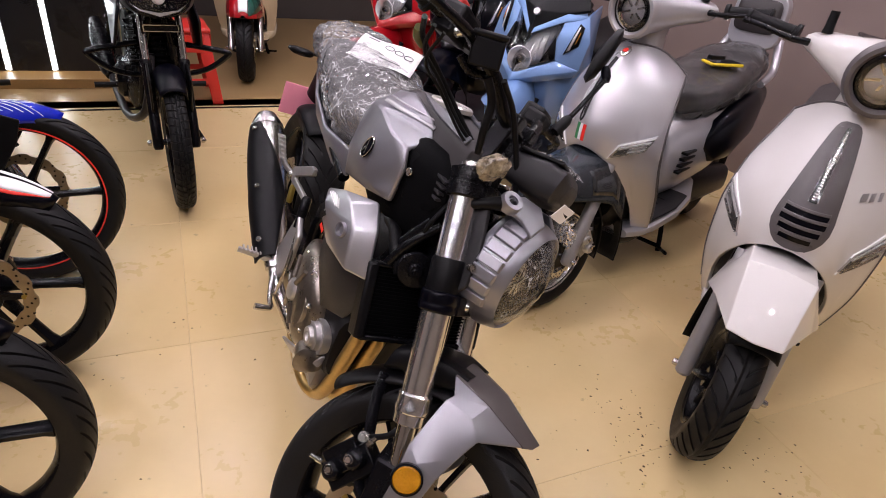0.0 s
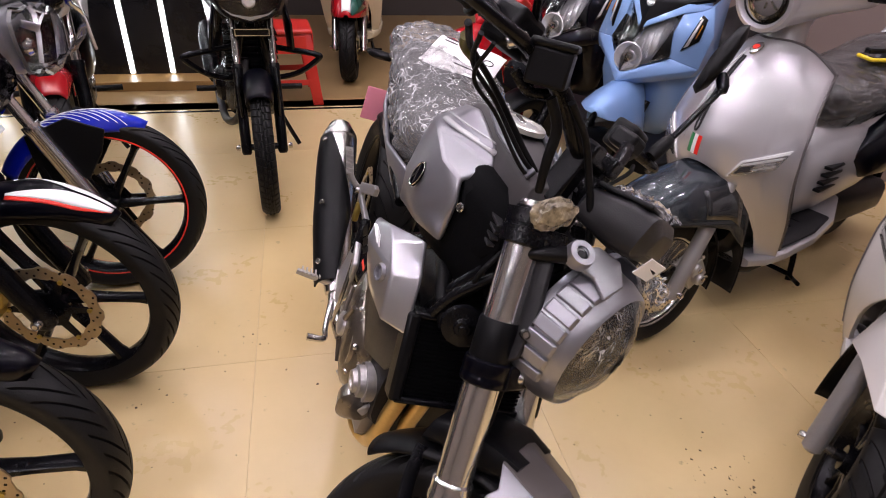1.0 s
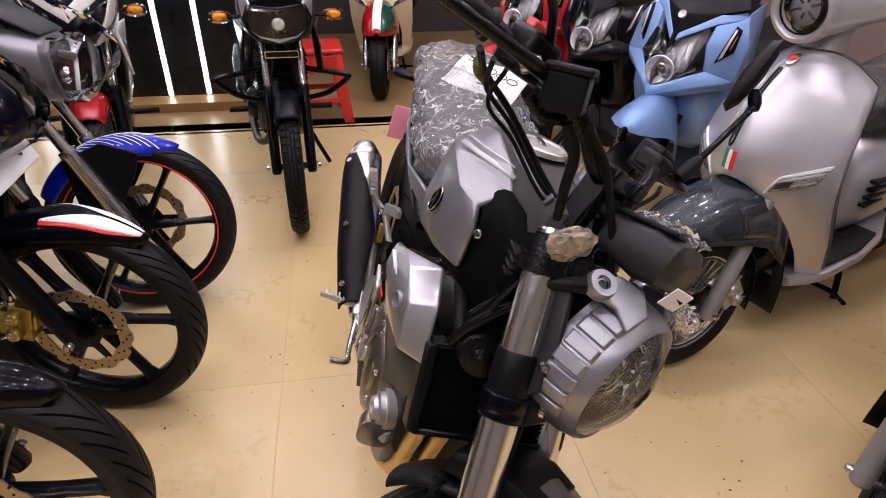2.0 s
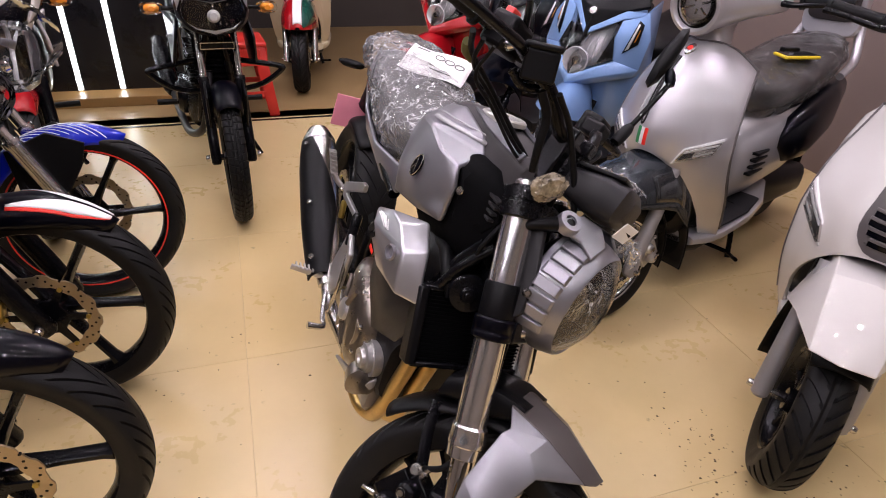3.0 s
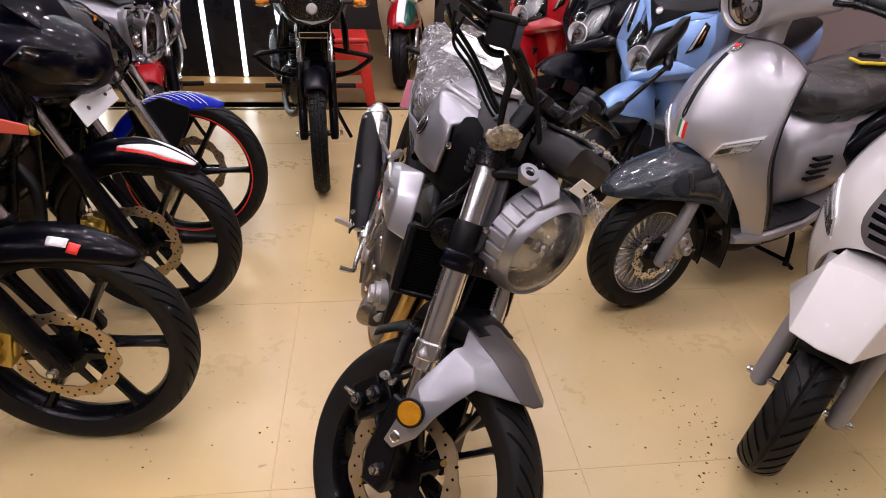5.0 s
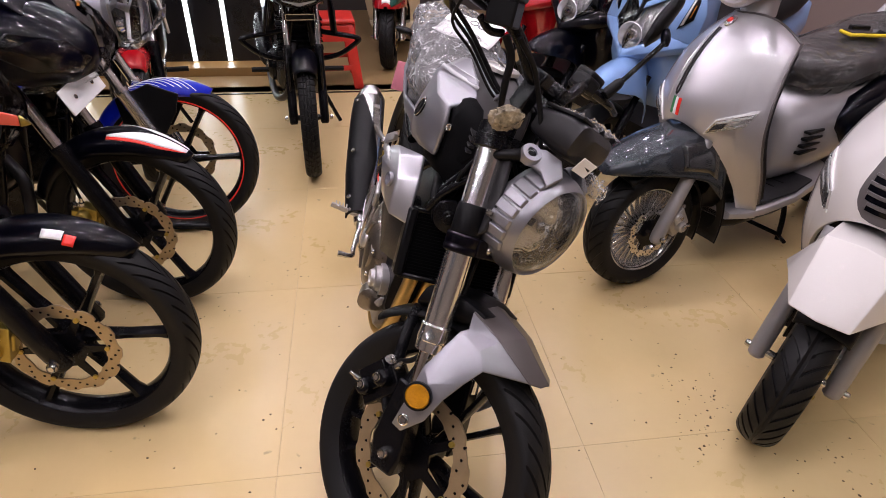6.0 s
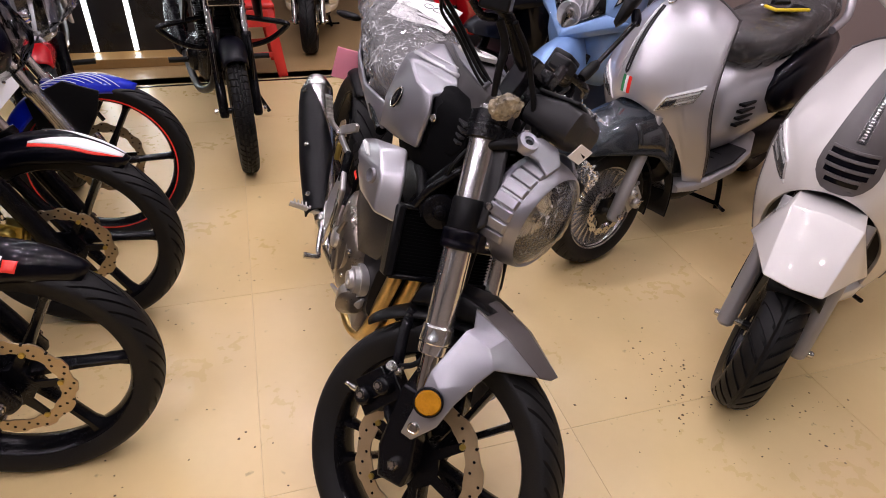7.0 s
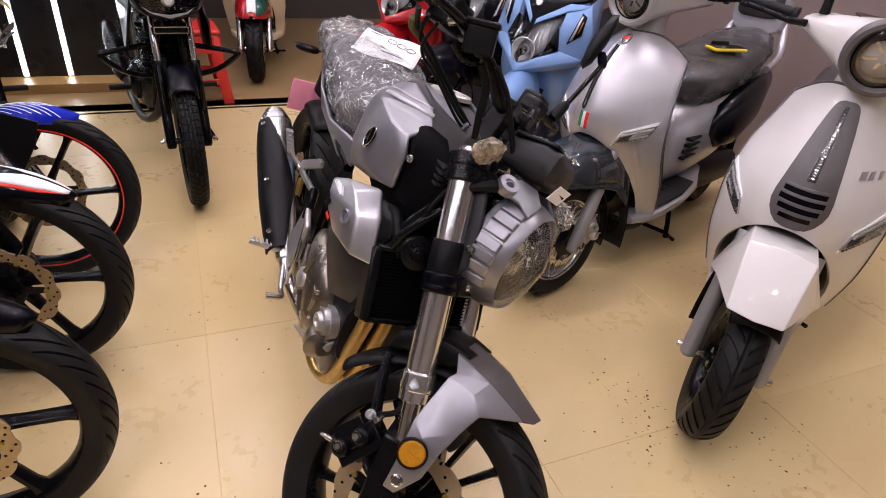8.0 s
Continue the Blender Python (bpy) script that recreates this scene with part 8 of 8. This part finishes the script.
    part("tail", hull([(-1.05, 0, 0.74, 0.13, 0.04, 0.05), (-1.30, 0, 0.79, 0.11, 0.04, 0.05), (-1.50, 0, 0.84, 0.06, 0.03, 0.03), (-1.55, 0, 0.85, 0.02, 0.01, 0.01)], 18, 2.5), paint, bk, "", 40)
    wheel(bk, Matrix.Translation((-1.29, 0, R)), R, w + 0.015, bead, name="rear_wheel", spokes=spokes, style=style, tread=tyre, seg=110)
    part("rear_mudguard", arc_fender(R + 0.05, 60, 170, w * 0.7, 0.04, 16, 0.9, 0.7), BLACK_PLASTIC, bk, "", 40, Matrix.Translation((-1.29, 0, R)), solid=0.005)
    part("side_stand", tube([(-0.66, 0.10, 0.28), (-0.64, 0.16, 0.15), (-0.62, 0.22, 0.035)], 0.011, 10), BLACK_METAL, bk, "black side stand", 60)
    if guard:
        part("crash_guard", tube([(-0.36, -0.05, 0.605), (-0.28, -0.19, 0.60), (-0.25, -0.262, 0.592), (-0.25, -0.272, 0.575), (-0.29, -0.19, 0.505), (-0.35, -0.09, 0.465), (-0.39, 0, 0.455), (-0.35, 0.09, 0.465), (-0.29, 0.19, 0.505), (-0.25, 0.272, 0.575), (-0.25, 0.262, 0.592), (-0.28, 0.19, 0.60), (-0.36, 0.05, 0.605)], 0.012, 12), BLACK_METAL, bk, "black tubular crash guard", 60)
        part("lamp_bar", box(-0.16, 0, 0.705, 0.012, 0.15, 0.03), BLACK_METAL, bk, "", 35, S, bevel=0.004)
        part("lamp_bar_frame", join(box(-0.151, 0, 0.718, 0.006, 0.13, 0.004), box(-0.151, 0, 0.694, 0.006, 0.13, 0.004), box(-0.151, -0.065, 0.706, 0.006, 0.004, 0.026), box(-0.151, 0.065, 0.706, 0.006, 0.004, 0.026)), STEEL, bk, "bright empty plate frame", 35, S)
    return bk


def on_fender(R, a, s, half, out=0.003):
    r = R - 0.06 * (1 - math.cos(s * math.pi / 2)) ** (2 / 1.7) + out
    return (r * math.cos(radians(a)), half * math.sin(s * math.pi / 2), r * math.sin(radians(a)))


def red_white_flash(fd, m, R, half):
    """White flash, rounded in front, with a red lower edge on both sides of the mudguard."""
    for sgn in (-1, 1):
        white, red = [], []
        for f in spread(0, 1, 18):
            a = 53 + 40 * f
            half_here = half * (0.35 + 0.65 * min(1, ((a - 50) / 108) * 3) ** 0.7)
            low = 0.28 + 0.26 * min(1, f * 3.0) ** 0.6 - 0.08 * f
            high = 0.06 + 0.34 * max(0, f - 0.45) / 0.55
            edge = 0.025 + 0.075 * min(1, f * 4)
            white.append([on_fender(R, a, sgn * (high + (max(low, high + 0.02) - high) * g), half_here) for g in spread(0, 1, 6)])
            red.append([on_fender(R, a, sgn * (low + 0.004 + edge * g), half_here) for g in spread(0, 1, 4)])
        part("sticker", sheet(white), WHITE_STICKER, fd, "white flash", 60, m, solid=0.001)
        part("sticker", sheet(red), RED_STRIPE, fd, "red edge stripe", 60, m, solid=0.001)


def white_mask(ns, m):
    """White blades that frame the dark pointed nose."""
    for sgn in (-1, 1):
        part("nose_blade", mesh([(0.015, 0, 0.865), (0.000, 0, 0.905), (-0.09, sgn * 0.085, 0.975), (-0.17, sgn * 0.150, 1.01), (-0.13, sgn * 0.145, 0.955), (-0.05, sgn * 0.07, 0.905)], [(0, 1, 2, 5), (2, 3, 4, 5)]), WHITE_PAINT, ns, "white upper blade of the nose", 25, m, solid=0.012, bevel=0.004)
        part("cheek_blade", mesh([(-0.17, sgn * 0.185, 0.985), (-0.13, sgn * 0.165, 0.965), (-0.07, sgn * 0.125, 0.86), (-0.08, sgn * 0.075, 0.765), (-0.12, sgn * 0.105, 0.775), (-0.13, sgn * 0.155, 0.87)], [(0, 1, 2, 5), (2, 3, 4, 5)]), WHITE_PAINT, ns, "white side blade of the nose", 25, m, solid=0.012, bevel=0.004)


def red_brow(ns, m):
    """Red tapered blade along one side of the nose, with a pale tip."""
    part("nose_blade", mesh([(-0.16, -0.146, 0.955), (-0.04, -0.112, 0.925), (0.070, -0.050, 0.868), (0.066, -0.046, 0.846), (-0.04, -0.116, 0.880), (-0.16, -0.156, 0.905)], [(0, 1, 4, 5), (1, 2, 3, 4)]), CORAL, ns, "coral red blade beside the lamp", 25, m, solid=0.008, bevel=0.003)
    part("blade_tip", mesh([(0.071, -0.050, 0.868), (0.084, -0.042, 0.848), (0.067, -0.046, 0.845)], [(0, 1, 2)]), GOLD, ns, "", 25, m, solid=0.007)


def small_mark(fd, m, R, half):
    """A white and a red block where the maker's mark sits."""
    for sgn in (-1,):
        for a0, a1, s0, s1, mat in ((76, 84, 0.38, 0.60, WHITE_STICKER), (71, 75.5, 0.45, 0.70, RED_STRIPE)):
            rows = [[on_fender(R, a, sgn * s, half) for s in spread(s0, s1, 5)] for a in spread(a0, a1, 5)]
            part("sticker", sheet(rows), mat, fd, "small two-colour mark", 60, m, solid=0.001)


def ray_lines(fd, m, R, half):
    """Pale rays fanned over the blue mudguard."""
    for k in range(9):
        a0 = 84 + 5 * k
        for sgn in (-1, 1):
            pts = [on_fender(R, a0 - 16 * f, sgn * (0.08 + 0.5 * f), half, 0.002) for f in spread(0, 1, 5)]
            part("ray_decal", tube(pts, 0.0012, 6, 3), WHITE_STICKER, fd, "", 60, m)


street_bike(standing(-0.951, 0.692, 0.297, 28, 3, 0.297), "black gloss street motorcycle with its fairing under clear film", BLACK_GLOSS, BLACK_GLOSS, -2, stripe=None, plate=False, fender_deco=small_mark, nose_deco=red_brow)
street_bike(standing(-1.204, 1.182, 0.297, 24, 3, 0.297), "deep blue-black street motorcycle with a white and red mudguard flash", DEEP_BLUE, BLACK_GLOSS, -5, plate=True, fender_deco=red_white_flash)
street_bike(standing(-1.452, 1.632, 0.296, 33, 6, 0.297), "royal blue street motorcycle with red rim stripes and a wrapped lamp", GREY_PAINT, ROYAL_BLUE, 0, nose="lamp", stripe=RED_STRIPE, gold=False, slider=FORK_TUBE, upper=FORK_TUBE, tank_paint=ROYAL_BLUE, fender_deco=ray_lines, disc_side=1, fender=(59, 152), fender_gap=0.016)
street_bike(standing(-1.265, 2.275, 0.284, -53, 2, 0.284), "black commuter motorcycle with a wide clear headlamp and crash guard", BLACK_GLOSS, BLACK_GLOSS, -4, R=0.284, w=0.075, tyre="block", nose="cowl", film=False, guard=True, gold=False, disc=None, seg=176, fender=(58, 158), fender_front=0.85, fender_half=0.78, leg_y=0.072, leg_slim=0.8)
street_bike(standing(-1.92, 1.93, 0.297, -44, 2, 0.297), "white and black street motorcycle with a red mudguard", WHITE_PAINT, RED_PAINT, 0, gold=False, film=False, fender=(58, 150), fender_gap=0.02, fender_front=0.6, nose_deco=white_mask)

# ---- smaller things ----
def plastic_stool():
    st = thing("plastic_stool", ROOM @ pose(0.09, 4.10, 0, 0, 0, 4), "red moulded plastic stool beside the commuter motorcycle", "stool")
    h, t, b = 0.45, 0.14, 0.19
    seat = part("seat", loft([[(x * (t + 0.012), y * (t + 0.012), h - 0.03) for x, y in ((-1, -1), (1, -1), (1, 1), (-1, 1))], [(x * (t + 0.012), y * (t + 0.012), h - 0.006) for x, y in ((-1, -1), (1, -1), (1, 1), (-1, 1))], [(x * t, y * t, h) for x, y in ((-1, -1), (1, -1), (1, 1), (-1, 1))]]), RED_PLASTIC, st, "", 35, bevel=0.008)
    for k in range(4):
        a = 90 * k
        leg = mesh([(-t, -t, h - 0.03), (-t + 0.075, -t, h - 0.03), (-b + 0.062, -b, 0), (-b, -b, 0), (-t, -t + 0.075, h - 0.03), (-b, -b + 0.062, 0)], [(0, 1, 2, 3), (0, 3, 5, 4)])
        part("leg", leg, RED_PLASTIC, st, "", 35, pose(0, 0, 0, 0, 0, a), solid=0.006, bevel=0.003)
        rail = box(0, -t - 0.012, h - 0.09, 2 * t - 0.06, 0.008, 0.10)
        part("apron", rail, RED_PLASTIC, st, "", 35, pose(0, 0, 0, 0, 0, a), bevel=0.003)
        rail = box(0, -b + 0.022, 0.14, 2 * b - 0.12, 0.008, 0.035)
        part("stretcher", rail, RED_PLASTIC, st, "", 35, pose(0, 0, 0, 0, 0, a), bevel=0.003)


def cream_scooter():
    m = standing(-1.73, 4.10, 0.226, -70, 0, 0.225)
    sc = retro_scooter(m, "cream retro scooter with a red, white and green striped mudguard", CREAM_PAINT, RED_PAINT, 0, "cream", leg_mat=STEEL)
    S = Matrix.Identity(4)
    for lo, hi, mat in ((-0.028, 0.030, WHITE_STICKER), (0.032, 0.125, GREEN_DARK)):
        st = [(0.170, 0.015, 0.470, 0.455), (0.155, 0.05, 0.505, 0.450), (0.11, 0.085, 0.555, 0.445), (0.05, 0.105, 0.595, 0.440), (-0.02, 0.118, 0.622, 0.435), (-0.09, 0.125, 0.640, 0.425)]
        rows = []
        for q in spread(0.6, len(st) - 1, 16):
            x, w, zt, zb = (float(np.interp(q, range(len(st)), [a[i] for a in st])) for i in range(4))
            row = []
            for y in spread(lo, min(hi, w * 0.985), 8):
                t = math.asin(min(1, (abs(y) / w) ** (1 / 0.9))) if w > abs(y) else math.pi / 2
                row.append((x + 0.003, y, zt - (zt - zb) * (1 - abs(math.cos(t)) ** 0.8) + 0.004))
            rows.append(row)
        part("stripe", sheet(rows), mat, sc, "broad painted stripe", 50, solid=0.002)


def phone():
    ph = thing("phone", Matrix.Translation((0.93, 2.70, 0.806)) @ pose(0, 0, 0, 0, 0, 22), "phone in a yellow bumper case lying on the scooter seat", "phone")
    part("bumper", box(0, 0, 0.006, 0.155, 0.078, 0.013), YELLOW, ph, "yellow bumper case", 35, bevel=0.005)
    part("screen", box(0, 0, 0.0135, 0.142, 0.066, 0.002), SCREEN, ph, "dark glass screen", 35, bevel=0.001)
    ad = thing("small_black_box", Matrix.Translation((0.92, 2.765, 0.808)) @ pose(0, 0, 0, 0, 0, 20), "small black plastic box beside the phone", "box")
    part("body", box(0, 0, 0.01, 0.07, 0.03, 0.018), BLACK_PLASTIC, ad, "", 35, bevel=0.003)
    part("lid", box(0, 0, 0.0205, 0.066, 0.026, 0.003), GREY_PLASTIC, ad, "", 35, bevel=0.001)


def leafy_plant():
    pl = thing("potted_plant", Matrix.Translation((1.98, 3.60, 0)), "small leafy green plant in a dark pot", "plant")
    part("pot", lathe([(0, 0), (0.10, 0), (0.13, 0.26), (0.14, 0.27), (0.12, 0.27), (0.11, 0.22), (0, 0.22)], 28), DARK_METAL, pl, "dark round pot", 40, pose(0, 0, 0, 90))
    rng = random.Random(5)
    bm = tube([(0, 0, 0.2), (0.01, 0, 0.4), (0, 0.01, 0.6)], 0.008, 8)
    part("stem", bm, LEAF, pl, "", 50)
    bm = bmesh.new()
    for k in range(320):
        c = Vector((rng.gauss(0, 0.07), rng.gauss(0, 0.07), rng.uniform(0.25, 0.72)))
        d = Vector((rng.gauss(0, 1), rng.gauss(0, 1), rng.gauss(0.4, 0.6))).normalized()
        s = d.orthogonal().normalized() * 0.010
        e = d * rng.uniform(0.03, 0.05)
        up = d.cross(s).normalized() * 0.004
        vs = [bm.verts.new(c + v) for v in (Vector((0, 0, 0)), e * 0.5 + s + up, e, e * 0.5 - s + up)]
        bm.faces.new(vs)
    tagged(part("foliage", bm, LEAF, pl, "small pale green leaves", 0), kind="stuff")


def floor_grit():
    """Crumbs of dried soil and scuffed grit near the scooter tyres."""
    rng = random.Random(11)
    bm = bmesh.new()
    for cx, cy, sx, sy, n in ((0.60, 1.36, 0.05, 0.09, 60), (0.50, 1.47, 0.05, 0.05, 14), (0.95, 1.30, 0.14, 0.08, 40), (-0.87, 1.46, 0.03, 0.03, 6), (-0.75, 1.15, 0.25, 0.25, 22), (0.35, 1.9, 0.2, 0.15, 20), (-0.6, 0.7, 0.3, 0.25, 24), (0.3, 1.25, 0.2, 0.2, 14)):
        for k in range(n):
            x, y = rng.gauss(cx, sx), rng.gauss(cy, sy)
            r = rng.uniform(0.0012, 0.0045)
            base = [bm.verts.new((x + r * rng.uniform(0.6, 1.3) * math.cos(a), y + r * rng.uniform(0.5, 1.2) * math.sin(a), 0.0003)) for a in (0, 1.3, 2.6, 3.9, 5.2)]
            top = bm.verts.new((x, y, r * 0.45))
            for i in range(5):
                bm.faces.new((base[i], base[(i + 1) % 5], top))
    ob = part("floor_grit", bm, GRIT, None, "", 0)
    tagged(ob, "scattered crumbs of brown soil on the floor", "grit", kind="stuff")


GREEN_DARK = material("dark green paint", (0.01, 0.07, 0.05), 0.25, 0.0, 0.08, 4, 0.0, 300, coat=0.9)
LEAF = material("pale green leaf", (0.16, 0.19, 0.05), 0.55, 0.0, 0.4, 30, 0.1, 100)
GRIT = material("brown soil crumbs", (0.10, 0.065, 0.03), 0.9, 0.0, 0.4, 60, 0.2, 300)
plastic_stool()
cream_scooter()
phone()
leafy_plant()
floor_grit()
floor_tiles()
